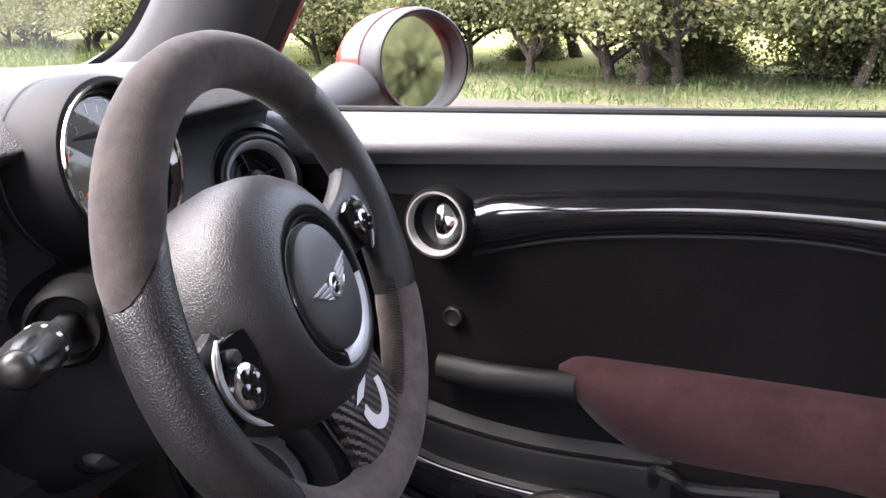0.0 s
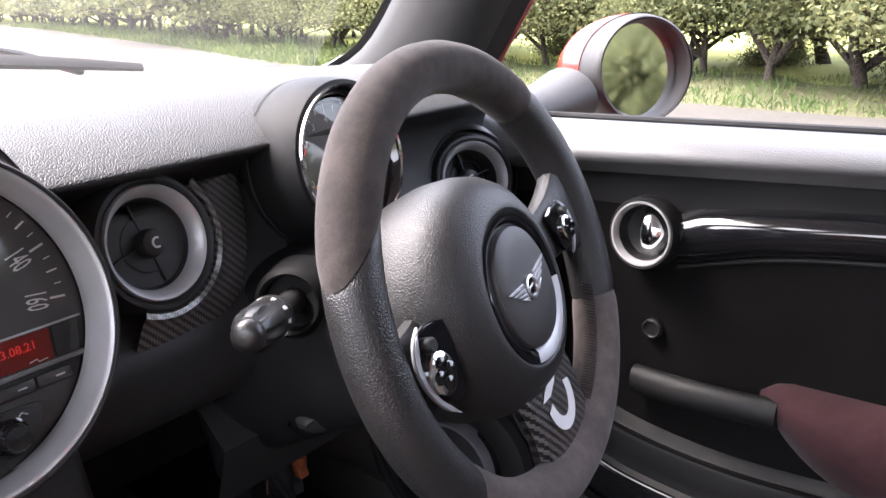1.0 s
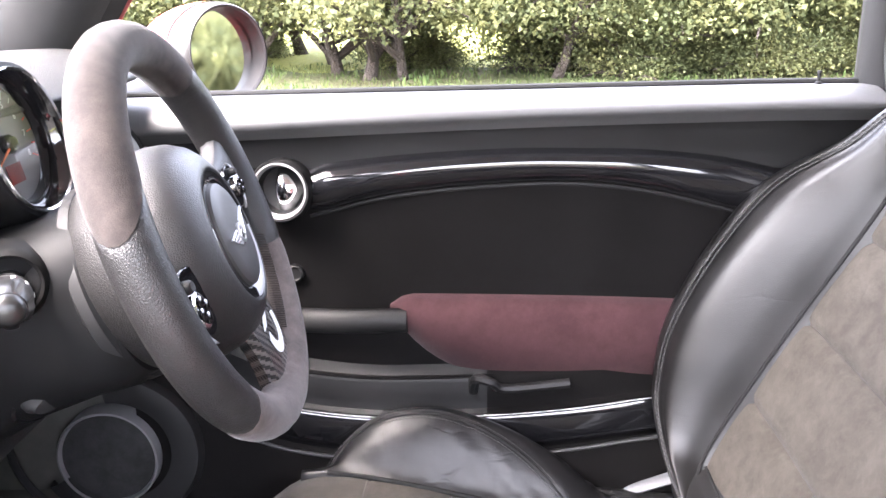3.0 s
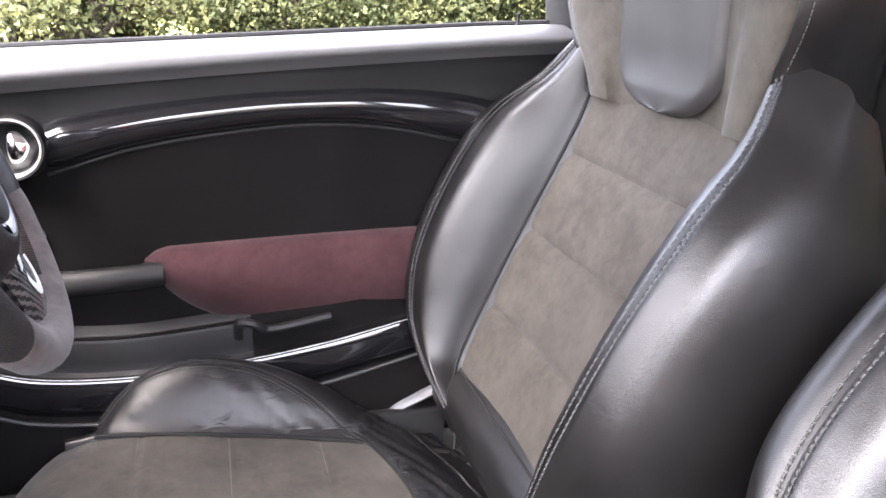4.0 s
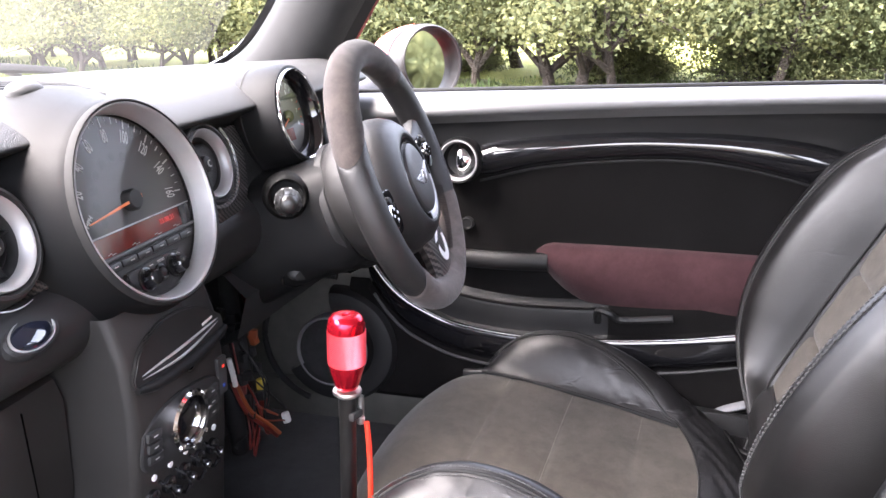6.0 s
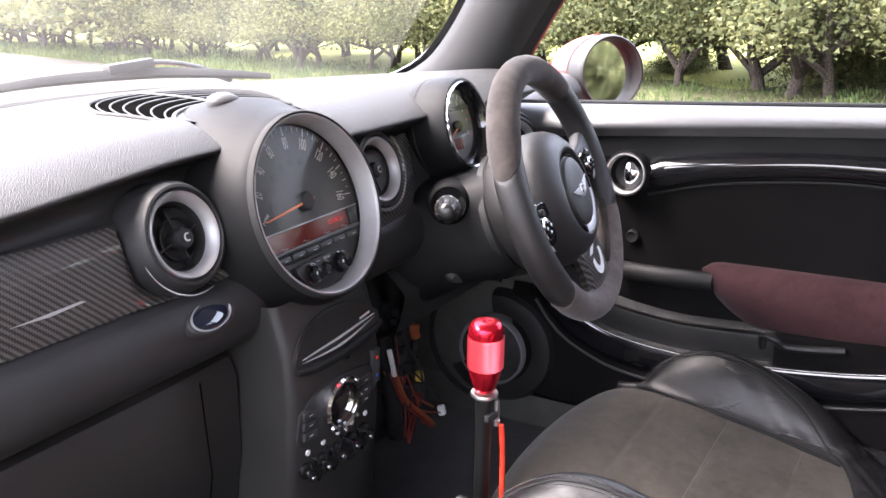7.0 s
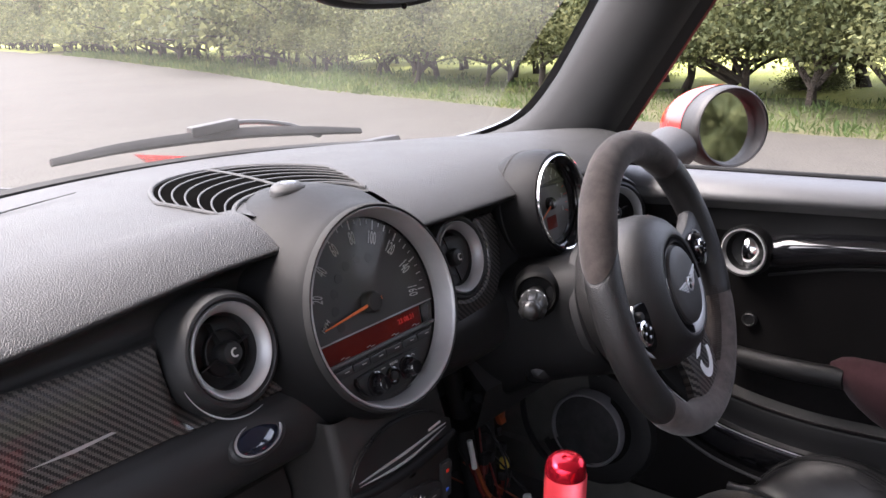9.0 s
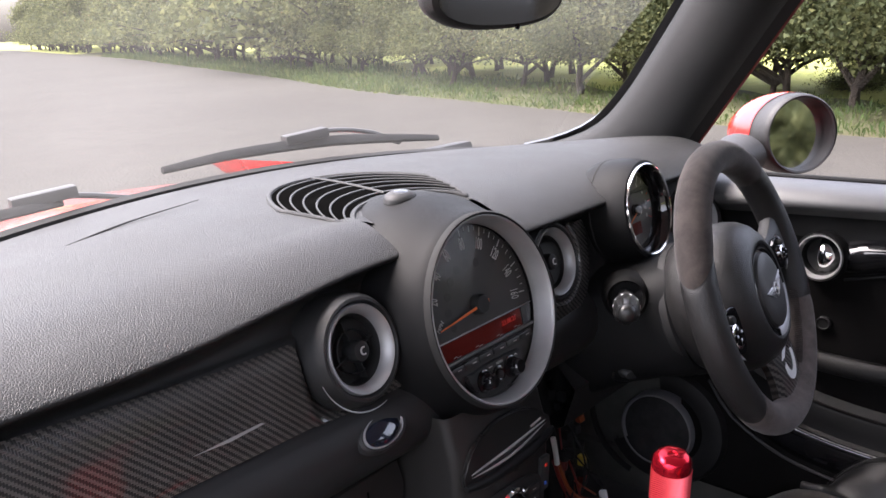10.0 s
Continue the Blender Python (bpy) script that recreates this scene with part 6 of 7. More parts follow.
# ---- passenger's door, standing open ----
pd = thing("passenger_door", (-0.66, -0.38, 0.33), "passenger door standing wide open, black trim", "door")
part("belt_cap", skin(bmesh.new(), door_rows([(-0.692, 0.908), (-0.688, 0.918), (-0.668, 0.921), (-0.655, 0.9185), (-0.65, 0.90), (-0.652, 0.885), (-0.655, 0.865), (-0.657, 0.825)])), M_DOOR_CAP, pd)
part("door_card", skin(bmesh.new(), door_rows([(-0.657, 0.835), (-0.665, 0.68), (-0.658, 0.50), (-0.648, 0.33)])), M_DOOR_CLOTH, pd)
part("window_seal", tube([(-0.690, y, 0.9225) for y in steps(0.11, -0.865, 12)], 0.0042, 8), M_RUBBER, pd)
part("outer_skin", skin(bmesh.new(), door_rows([(-0.70, 0.912), (-0.74, 0.8), (-0.76, 0.6), (-0.73, 0.3)])), M_RED_PAINT, pd, "red painted outer skin")

HINGE = Vector((-0.69, 0.11, 0))
pd.matrix_world = Matrix.Translation(HINGE) @ Matrix.Rotation(radians(-70), 4, "Z") @ Matrix.Translation(Vector((-0.66, -0.38, 0.33)) - HINGE)

# ---- wing mirror ----
wm = thing("wing_mirror", (0.86, 0.05, 0.90), "round black wing mirror with a red painted cap", "wing mirror")
MM = facing((0.961, -0.004, 0.938), 4, 34)
rows, n = [], 56
prof = [(0.074, 0.006), (0.0765, 0.003), (0.0785, -0.006), (0.079, -0.025), (0.0775, -0.05), (0.072, -0.075), (0.061, -0.098), (0.044, -0.115), (0.022, -0.125), (0.0005, -0.128)]
for r, h in prof:
    rows.append([MM @ Vector((r * math.cos(2 * math.pi * k / n) * (1.04 if math.cos(2 * math.pi * k / n) > 0 else 1.0) - 0.1 * max(0, -h - 0.03) , r * math.sin(2 * math.pi * k / n) * 0.98, h)) for k in range(n)])
wm_shell = part("shell", skin(bmesh.new(), rows, closed=True), M_PLASTIC, wm, "satin black mirror housing")
rows = []
for r, h in prof[2:]:
    ring = []
    for k in range(30):
        a = radians(40) + radians(130) * k / 29 + radians(12)
        ring.append(MM @ Vector(((r + 0.0022) * math.cos(a) * (1.04 if math.cos(a) > 0 else 1.0) - 0.1 * max(0, -h - 0.03), (r + 0.0022) * math.sin(a) * 0.98, h - 0.016 - 0.02 * max(0, -math.cos(a)))))
    rows.append(ring)
part("painted_cap", skin(bmesh.new(), rows), M_RED_PAINT, wm_shell, "glossy red painted cap")
part("rim", lathe([(0.074, 0.0055), (0.0725, 0.008), (0.069, 0.006), (0.0655, -0.006), (0.064, -0.016)], MM, 56), M_PLASTIC_DARK, wm_shell)
part("mirror_glass", lathe([(0.0655, -0.0135), (0.03, -0.0125), (0.0, -0.012)], MM @ pose(-0.002, 0, 0, 0, 0, 0) @ pose(0, 0, 0, -1.2, 3, 0), 48), M_MIRROR, wm_shell, "silvered mirror glass")
arm = [(0.70, 0.098, 0.893), (0.76, 0.094, 0.890), (0.82, 0.090, 0.891), (0.899, 0.082, 0.905)]
part("mirror_foot", tube(smooth_line(arm, 14), [0.028 + 0.024 * (i / 13) ** 1.4 for i in range(14)], 24, flat=0.78), M_PLASTIC, wm, "black mirror foot")

# ---- seats ----
SEAT_X = 0.37
seat = thing("bucket_seat", (SEAT_X, -0.45, 0.29), "sports driver's seat in black leather and taupe suede", "car seat", "front seats")


AXIS = [(Vector((0, -0.60 + 0.47 * 0.06, 0.40 - 0.883 * 0.06)), -0.06)]
for i in range(180):
    p, s0 = AXIS[-1]
    a = radians(28.0 - 27.0 * max(0.0, min(1.0, (s0 - 0.46) / 0.11)))
    AXIS.append((p + Vector((0, -math.sin(a), math.cos(a))) * 0.005, s0 + 0.005))


def back(x, n, s):
    """Backrest axes: across, out of the cushion, up along the reclined back and the upright head section."""
    k = max(0, min(len(AXIS) - 2, int((s + 0.06) / 0.005)))
    p = AXIS[k][0].lerp(AXIS[k + 1][0], (s - AXIS[k][1]) / 0.005)
    a = radians(28.0 - 27.0 * max(0.0, min(1.0, (s - 0.46) / 0.11)))
    return Vector((SEAT_X + x, p.y + n * math.cos(a), p.z + n * math.sin(a)))


CREST_N = [(0.05, -0.035), (0.07, -0.012), (0.09, 0.012), (0.115, 0.034), (0.15, 0.056), (0.22, 0.077), (0.32, 0.082), (0.42, 0.071), (0.48, 0.050), (0.52, 0.030), (0.56, 0.010), (0.60, -0.020)]
RIDGE = [(0.05, 0.085), (0.07, 0.118), (0.09, 0.158), (0.115, 0.193), (0.15, 0.220), (0.22, 0.243), (0.32, 0.252), (0.42, 0.253), (0.48, 0.240), (0.52, 0.222), (0.56, 0.204), (0.60, 0.186)]
HALF = [(x, w + 0.020 + 0.027 * min(1.0, max(0.0, (x - 0.05) / 0.17))) for x, w in RIDGE]
PANEL = [(0.05, 0.060), (0.07, 0.090), (0.09, 0.128), (0.115, 0.158), (0.16, 0.170), (0.22, 0.174), (0.32, 0.176), (0.42, 0.172), (0.5, 0.172), (0.6, 0.17)]
REAR_N = [(-0.05, -0.08), (0.15, -0.14), (0.4, -0.14), (0.5, -0.105), (0.58, -0.085), (0.8, -0.06)]


def bolster(side):
    rows, seam, inner, thread_in, thread_out = [], [], [], [], []
    crown = (-0.005, 0.004, -0.014) if side > 0 else (-0.0015, -0.008, -0.028)
    for s in steps(0.05, 0.14, 18)[:-1] + steps(0.14, 0.582, 44):
        p, w, c, r = soft_at(PANEL, s), soft_at(HALF, s), soft_at(CREST_N, s), soft_at(REAR_N, s)
        k = soft_at(RIDGE, s)
        g = c + 0.012
        pts = [(p - 0.012, -0.05), (p - 0.003, -0.028), (p + 0.005, -0.014), (p + 0.22 * (k - p), -0.012 + 0.40 * g), (p + 0.50 * (k - p), -0.012 + 0.82 * g), (p + 0.78 * (k - p), c + crown[0]), (k, c), (k + 0.36 * (w - k), c + crown[1]), (k + 0.78 * (w - k), c + crown[2]), (w, 0.40 * c + 0.42 * r), (w - 0.004, r * 0.8), (w - 0.03, r), (p - 0.02, r)]
        fine = smooth_line([(x, n, 0) for x, n in pts], 40)
        fine[19].y -= 0.0028
        drop = 0.075 * max(0.0, min(1.0, (s - 0.40) / 0.19))
        rows.append([back(side * q.x, q.y, s - drop * max(0.0, (i - 19) / 20) ** 1.25) for i, q in enumerate(fine)])
        j = 19
        t2 = (fine[j + 1] - fine[j - 1]).normalized()
        up2 = Vector((-t2.y, t2.x, 0))
        if s < 0.572:
            seam.append(back(side * fine[j].x, fine[j].y, s))
            for row, other in ((thread_in, j - 1), (thread_out, j + 1)):
                q = fine[j].lerp(fine[other], 0.75) + up2 * 0.0012
                row.append(back(side * q.x, q.y, s))
        if s < 0.55:
            inner.append(back(side * (p + 0.003), -0.0135, s))
    pad = part("back_bolster", skin(bmesh.new(), rows, capped=False), M_LEATHER, seat, "padded black leather side bolster", angle=70)
    n = Vector((0, 0.883, 0.47))
    part("bolster_seam", tube(seam, 0.0014, 6), M_SEAM, pad)
    for row in (thread_in, thread_out):
        part("stitching", stitches(row, n, 0.0062, 0.0044, 0.0009), M_THREAD, pad, "grey double stitching")
    part("panel_seam", tube(inner, 0.0022, 6), M_SEAM, pad)


bolster(1), bolster(-1)
# suede centre panel with cross seams
SEAMS = (0.212, 0.322, 0.432)
rows = []
for s in steps(0.100, 0.60, 100):
    p = soft_at(PANEL, s)
    dip = -0.0050 * sum(math.exp(-((s - q) / 0.004) ** 2) for q in SEAMS) - 0.002 * sum(math.exp(-((s - q) / 0.018) ** 2) for q in SEAMS)
    rows.append([back(p * f, -0.020 + 0.010 * (1 - f * f) * -1 + dip + 0.003 * max(0.0, 1 - abs(f)) ** 0.5 - 0.03 * max(0.0, abs(f) - 1) / 0.08, s) for f in [-1.08] + steps(-1, 1, 21) + [1.08]])
panel = part("back_panel", skin(bmesh.new(), rows), M_SEAT_SUEDE, seat, "taupe suede backrest panel with cross seams")
for q in SEAMS:
    p = soft_at(PANEL, q)
    part("cross_seam", tube([back(p * f, -0.0265 - 0.010 * (1 - f * f) + 0.003 * (1 - abs(f)) ** 0.5, q + 0.003) for f in steps(-0.98, 0.98, 15)], 0.0009, 6), M_TAUPE_THREAD, panel, "pale cross seam")
# leather foot below the panel, rolled under
rows, roll = [], []
for f in steps(-1, 1, 25):
    x = 0.185 * f
    fine = smooth_line([(-0.030, 0.128, 0), (-0.021, 0.116, 0), (-0.010, 0.104, 0), (-0.004, 0.088, 0), (-0.010, 0.066, 0), (-0.035, 0.045, 0), (-0.09, 0.03, 0)], 20)
    rows.append([back(x, q.x + 0.0015 * noise.noise(Vector((x * 25, i * 0.5, 4.0))), q.y) for i, q in enumerate(fine)])
    roll.append(Vector(rows[-1][3]) + Vector((0, 0.001, 0.0005)))
foot = part("back_foot", skin(bmesh.new(), rows), M_LEATHER, seat, "rolled leather foot of the backrest", angle=70)
part("panel_seam", tube(roll, 0.0018, 6), M_SEAM, foot)
# head section: suede wings round a leather pad, leather sides
rows = []
for s in steps(0.505, 0.80, 26):
    w = soft_at([(0.50, 0.165), (0.53, 0.177), (0.57, 0.199), (0.60, 0.216), (0.63, 0.225), (0.70, 0.220), (0.75, 0.195), (0.785, 0.158), (0.80, 0.12)], s)
    c = soft_at([(0.5, -0.006), (0.53, 0.004), (0.57, 0.012), (0.72, 0.012), (0.76, -0.004), (0.80, -0.03)], s)
    r = soft_at(REAR_N, s)
    fine = smooth_line([(-w, c - 0.035, 0), (-w + 0.004, c - 0.008, 0), (-w + 0.018, c, 0), (-w * 0.72, c - 0.004, 0), (-0.105, c - 0.020, 0), (0, c - 0.026, 0), (0.105, c - 0.020, 0), (w * 0.72, c - 0.004, 0), (w - 0.018, c, 0), (w - 0.004, c - 0.008, 0), (w, c - 0.035, 0)], 36)
    rows.append([back(q.x, q.y, s) for q in fine])
part("head_section", skin(bmesh.new(), rows), M_SEAT_SUEDE, seat, "taupe suede head section")
for side in (1, -1):
    rows, st1 = [], []
    for s in steps(0.505, 0.80, 28):
        w = soft_at([(0.47, 0.180), (0.50, 0.183), (0.53, 0.187), (0.57, 0.201), (0.60, 0.217), (0.63, 0.226), (0.70, 0.221), (0.75, 0.196), (0.785, 0.159), (0.80, 0.121)], s)
        c = soft_at([(0.46, -0.03), (0.5, -0.014), (0.535, -0.002), (0.57, 0.012), (0.72, 0.012), (0.76, -0.004), (0.80, -0.03)], s)
        r = -0.085 - 0.03 * max(0.0, min(1.0, (0.60 - s) / 0.09))
        fine = smooth_line([(w - 0.009, c - 0.004, 0), (w - 0.003, c - 0.001, 0), (w + 0.003, c - 0.012, 0), (w + 0.006, c - 0.032, 0), (w + 0.004, c - 0.055, 0), (w - 0.006, r * 0.95, 0), (w - 0.03, r - 0.01, 0), (0.0, r - 0.012, 0)], 24)
        drop = 0.052 * max(0.0, min(1.0, (0.60 - s) / 0.095))
        rows.append([back(side * q.x, q.y, s - drop * i / 23) for i, q in enumerate(fine)])
        st1.append(back(side * (w + 0.0030), c - 0.0085, s))
    side_pad = part("head_side", skin(bmesh.new(), rows), M_LEATHER, seat, "smooth black leather head side", angle=70)
    part("stitching", stitches(st1, (0.7 * side, 0.7, 0.1), 0.0062, 0.0042, 0.0007, 0.0), M_THREAD, side_pad)
rows = []
for f in [k * k for k in steps(0, 1, 34)]:
    s = 0.508 + 0.262 * f
    w = 0.098 * max(0.02, 1 - (1 - min(1, f / 0.24)) ** 2.3) ** 0.40 * (1 + 0.08 * f)
    lift = 0.010 * min(1, f / 0.08) ** 0.5
    c = 0 if s < 0.72 else -(s - 0.72) * 0.35
    fine = smooth_line([(-w - 0.002, -0.022, 0), (-w + 0.004, -0.012, 0), (-w + 0.02, -0.0085, 0), (0, -0.012, 0), (w - 0.02, -0.0085, 0), (w - 0.004, -0.012, 0), (w + 0.002, -0.022, 0)], 26)
    rows.append([back(q.x, q.y + lift + c, s) for q in fine])
part("head_pad", skin(bmesh.new(), rows), M_PAD_LEATHER, seat, "smooth leather pad set into the head section")
# rear shell
rows = []
for s in steps(0.05, 0.80, 24):
    w = min(soft_at(HALF, s), 0.25) - 0.02
    if s > 0.7:
        w = 0.16 - (s - 0.7) * 0.5
    r = soft_at(REAR_N, s) - 0.012
    rows.append([back(f * w, r - 0.02 * (1 - f * f), s) for f in steps(-1, 1, 9)])
part("back_shell", skin(bmesh.new(), rows), M_PLASTIC_DARK, seat, "black plastic seat back shell")

# cushion
def cush_z(y):
    return soft_at([(-0.68, 0.372), (-0.6, 0.388), (-0.5, 0.408), (-0.4, 0.425), (-0.3, 0.440), (-0.22, 0.446), (-0.17, 0.442), (-0.13, 0.424), (-0.10, 0.385), (-0.095, 0.33)], y)


CW = [(-0.68, 0.15), (-0.6, 0.165), (-0.5, 0.178), (-0.4, 0.188), (-0.3, 0.196), (-0.2, 0.205), (-0.1, 0.205)]
rows = []
CS = (-0.262, -0.370, -0.484)
for y in steps(-0.605, -0.10, 100):
    w = soft_at(CW, y)
    dip = -0.004 * sum(math.exp(-((y - q) / 0.004) ** 2) for q in CS) - 0.002 * sum(math.exp(-((y - q) / 0.02) ** 2) for q in CS)
    nose = max(0, (y + 0.28) / 0.18)
    rows.append([(SEAT_X + f * w * (1 + 0.14 * nose), y - 0.03 * nose * f * f, cush_z(y) + dip * (1 - 0.5 * abs(f)) + 0.008 * (1 - f * f) - 0.02 * nose * abs(f) ** 6) for f in steps(-1, 1, 25)])
rows.append([(p[0], p[1] + 0.004, 0.31) for p in rows[-1]])
panel = part("cushion_panel", skin(bmesh.new(), rows), M_SEAT_SUEDE, seat, "taupe suede cushion with cross seams", angle=60)
for q in CS:
    w = soft_at(CW, q)
    part("cross_seam", tube([(SEAT_X + f * w, q, cush_z(q) - 0.006 * (1 - 0.5 * abs(f)) + 0.008 * (1 - f * f)) for f in steps(-0.98, 0.98, 15)], 0.0009, 6), M_TAUPE_THREAD, panel, "pale cross seam")
Z_CR = [(-0.66, 0.350), (-0.61, 0.380), (-0.56, 0.412), (-0.5, 0.456), (-0.44, 0.487), (-0.39, 0.503), (-0.345, 0.510), (-0.30, 0.506), (-0.265, 0.493), (-0.235, 0.470), (-0.21, 0.438), (-0.19, 0.40)]
FOLDS = [(-0.30, 0.36, 0.0022, 0.008), (-0.375, 0.44, 0.0030, 0.009), (-0.43, 0.30, 0.0022, 0.008), (-0.50, 0.34, 0.0022, 0.007), (-0.545, -0.10, 0.0026, 0.007), (-0.585, 0.12, 0.0024, 0.006), (-0.615, -0.08, 0.0024, 0.006)]
for side in (1, -1):
    rows, seam, joint = [], [], []
    for y in steps(-0.655, -0.175, 150):
        p, zc, zp = soft_at(CW, y) - 0.006, soft_at(Z_CR, y), cush_z(y)
        lean = 0.045 + 0.02 * (zc - zp) / 0.09
        pts = [(p, zp - 0.02), (p + 0.004, zp - 0.002), (p + 0.016, zp + 0.12 * (zc - zp) + 0.002), (p + lean * 0.62, zp + 0.66 * (zc - zp)), (p + lean, zc - 0.002), (p + lean + 0.014, zc), (p + lean + 0.03, zc - 0.014), (p + lean + 0.036, zc - 0.05), (p + lean + 0.03, 0.33)]
        fine = smooth_line([(x, 0, z) for x, z in pts], 30)
        wob = []
        for i, q in enumerate(fine):
            w = 0.0010 * noise.noise(Vector((y * 14 + q.z * 20, q.z * 25 - y * 5, side * 3))) + 0.0007 * noise.noise(Vector((y * 45 - q.z * 60, q.z * 50, side * 7)))
            for y0, slope, amp, wide in FOLDS:
                d = (y - y0 - slope * (i - 11) / 29 - 0.008 * noise.noise(Vector((i * 0.2, y0 * 40, side)))) / wide
                w += amp * (math.exp(-d * d) - 0.6 * math.exp(-(d - 1.6) ** 2)) * math.sin(math.pi * min(1, max(0, (i - 3) / (13 if y > -0.53 else 24)))) ** 0.7
            wob.append(w)
        rows.append([(SEAT_X + side * q.x, y, q.z + wb) for q, wb in zip(fine, wob)])
        if -0.54 < y < -0.21:
            joint.append((SEAT_X + side * (p + 0.002), y, zp + 0.002))
        f = soft_at([(-0.66, 0.0), (-0.56, 0.02), (-0.525, 0.28), (-0.48, 0.54), (-0.42, 0.69), (-0.34, 0.76), (-0.25, 0.76), (-0.18, 0.78)], y)
        j = 3 + 15 * max(0.0, min(1.0, f))
        q = fine[int(j)].lerp(fine[int(j) + 1], j - int(j))
        if y > -0.55:
            seam.append((SEAT_X + side * q.x, y, q.z + wob[int(j)] * (1 - j % 1) + wob[int(j) + 1] * (j % 1) + 0.0008))
    pad = part("cushion_bolster", skin(bmesh.new(), rows), M_CREASED, seat, "creased black leather cushion bolster", angle=70)
    part("panel_seam", tube(joint, 0.0030, 6), M_SEAM, pad)
    part("bolster_seam", tube(seam, 0.0016, 6), M_SEAM, pad)
    for off in (0.005, -0.005):
        part("stitching", stitches(seam, (-0.5 * side, 0, 0.87), 0.0056, 0.0040, 0.0006, off), M_THREAD, pad)
# leather panel across the rear of the cushion, with a piped seam
rows, pipe, edge = [], [], []
for f in steps(-1, 1, 61):
    x = f * 0.205
    y0 = -0.578 + 0.052 * f * f
    y1 = -0.668 + 0.062 * abs(f) ** 1.3
    row = []
    for k in steps(0, 1.45, 27):
        y = y0 + (y1 - y0) * k
        ruck = 0.0030 * noise.noise(Vector((x * 34 + 9 * k, k * 2.4, 2.0))) * min(1, 3 * k)
        puff = 0.010 * math.sin(math.pi * min(1.0, max(0.0, k))) ** 0.6 if k < 1 else -0.012 * math.sin(math.pi * (k - 1)) ** 0.5
        row.append((SEAT_X + x, y, cush_z(max(-0.67, y)) + 0.008 * (1 - f * f) * (1 - min(1, k)) + 0.002 + puff + ruck + 0.02 * max(0.0, k - 1)))
    rows.append(row)
    pipe.append(Vector(row[19]) + Vector((0, 0, 0.0015)))
    edge.append(Vector(row[0]) + Vector((0, 0.001, 0.001)))
strip = part("rear_strip", skin(bmesh.new(), rows), M_CREASED, seat, "wrinkled leather panel across the cushion's rear", angle=70)
part("piping", tube(pipe, 0.0030, 8), M_LEATHER, strip, "leather piping")
part("bolster_seam", tube(edge, 0.0016, 6), M_SEAM, strip)
bm = block((0.44, 0.50, 0.07), pose(SEAT_X, -0.41, 0.33), 0.02)
part("seat_base", bm, M_PLASTIC_DARK, seat)
for x in (-0.19, 0.19):
    part("seat_rail", block((0.04, 0.6, 0.03), pose(SEAT_X + x, -0.42, 0.303), 0.004), M_METAL, seat, "steel seat rail")
# recliner knob on the inner side
KN = Matrix.Translation((SEAT_X - 0.290, -0.872, 0.622)) @ pose(0, 0, 0, 0, -90, 0)
rows = []
for h, r, fl in ((0.0, 0.034, 0.0), (0.004, 0.034, 0.05), (0.020, 0.032, 0.07), (0.024, 0.029, 0.04), (0.025, 0.02, 0.0), (0.022, 0.0005, 0.0)):
    rows.append([KN @ Vector((r * (1 - fl * max(0, math.cos(9 * a))) * math.cos(a), r * (1 - fl * max(0, math.cos(9 * a))) * math.sin(a), h)) for a in steps(0, 2 * math.pi, 73)[:-1]])
part("recliner_knob", skin(bmesh.new(), rows, closed=True), M_GLOSS, seat, "scalloped black recliner knob")
part("side_cover", block((0.02, 0.30, 0.12), pose(SEAT_X - 0.25, -0.55, 0.41, 8), 0.01), M_PLASTIC_DARK, seat)
part("side_cover", block((0.02, 0.30, 0.12), pose(SEAT_X + 0.245, -0.52, 0.345, 4), 0.01), M_PLASTIC_DARK, seat)

# the passenger's seat stands higher and leans further back
PIVOT, SHIFT = Vector((SEAT_X, -0.60, 0.40)), Vector((-0.639, -0.041, 0.063))
LEAN = Matrix.Translation(PIVOT + SHIFT) @ Matrix.Rotation(0.235, 4, "X") @ Matrix.Translation(-PIVOT)
passenger = copy_thing(seat, LEAN @ Matrix.Translation((SEAT_X, -0.45, 0.29)))
passenger["label"] = "sports passenger seat in black leather with a red harness"

# ---- roll cage and harnesses ----
cage = thing("roll_cage", (0, -1.2, 0.3), "bright red tubular roll cage behind the seats", "roll cage")
bar = part("harness_bar", tube([(-0.60, -1.20, 0.905), (0.60, -1.20, 0.905)], 0.0205, 20), M_RED_PAINT, cage, "red cross bar")
hoop = smooth_line([(-0.60, -1.20, 0.32), (-0.605, -1.20, 0.8), (-0.585, -1.19, 1.15), (-0.50, -1.18, 1.295), (0, -1.18, 1.315), (0.50, -1.18, 1.295), (0.585, -1.19, 1.15), (0.605, -1.20, 0.8), (0.60, -1.20, 0.32)], 60)
part("main_hoop", tube(hoop, 0.0205, 16), M_RED_PAINT, cage)
part("diagonal", tube([(0.43, -1.20, 0.92), (0.60, -1.0, 1.28)], 0.0195, 16), M_RED_PAINT, cage, "red diagonal tube")
for s in (-1, 1):
    part("rear_stay", tube([(s * 0.55, -1.21, 1.2), (s * 0.5, -1.95, 0.5)], 0.019, 14), M_RED_PAINT, cage)
    part("tube_sleeve", tube([(s * 0.42 - 0.022, -1.20, 0.905), (s * 0.42 + 0.022, -1.20, 0.905)], 0.0255, 20), M_RED_PAINT, bar, "red clamp sleeve")


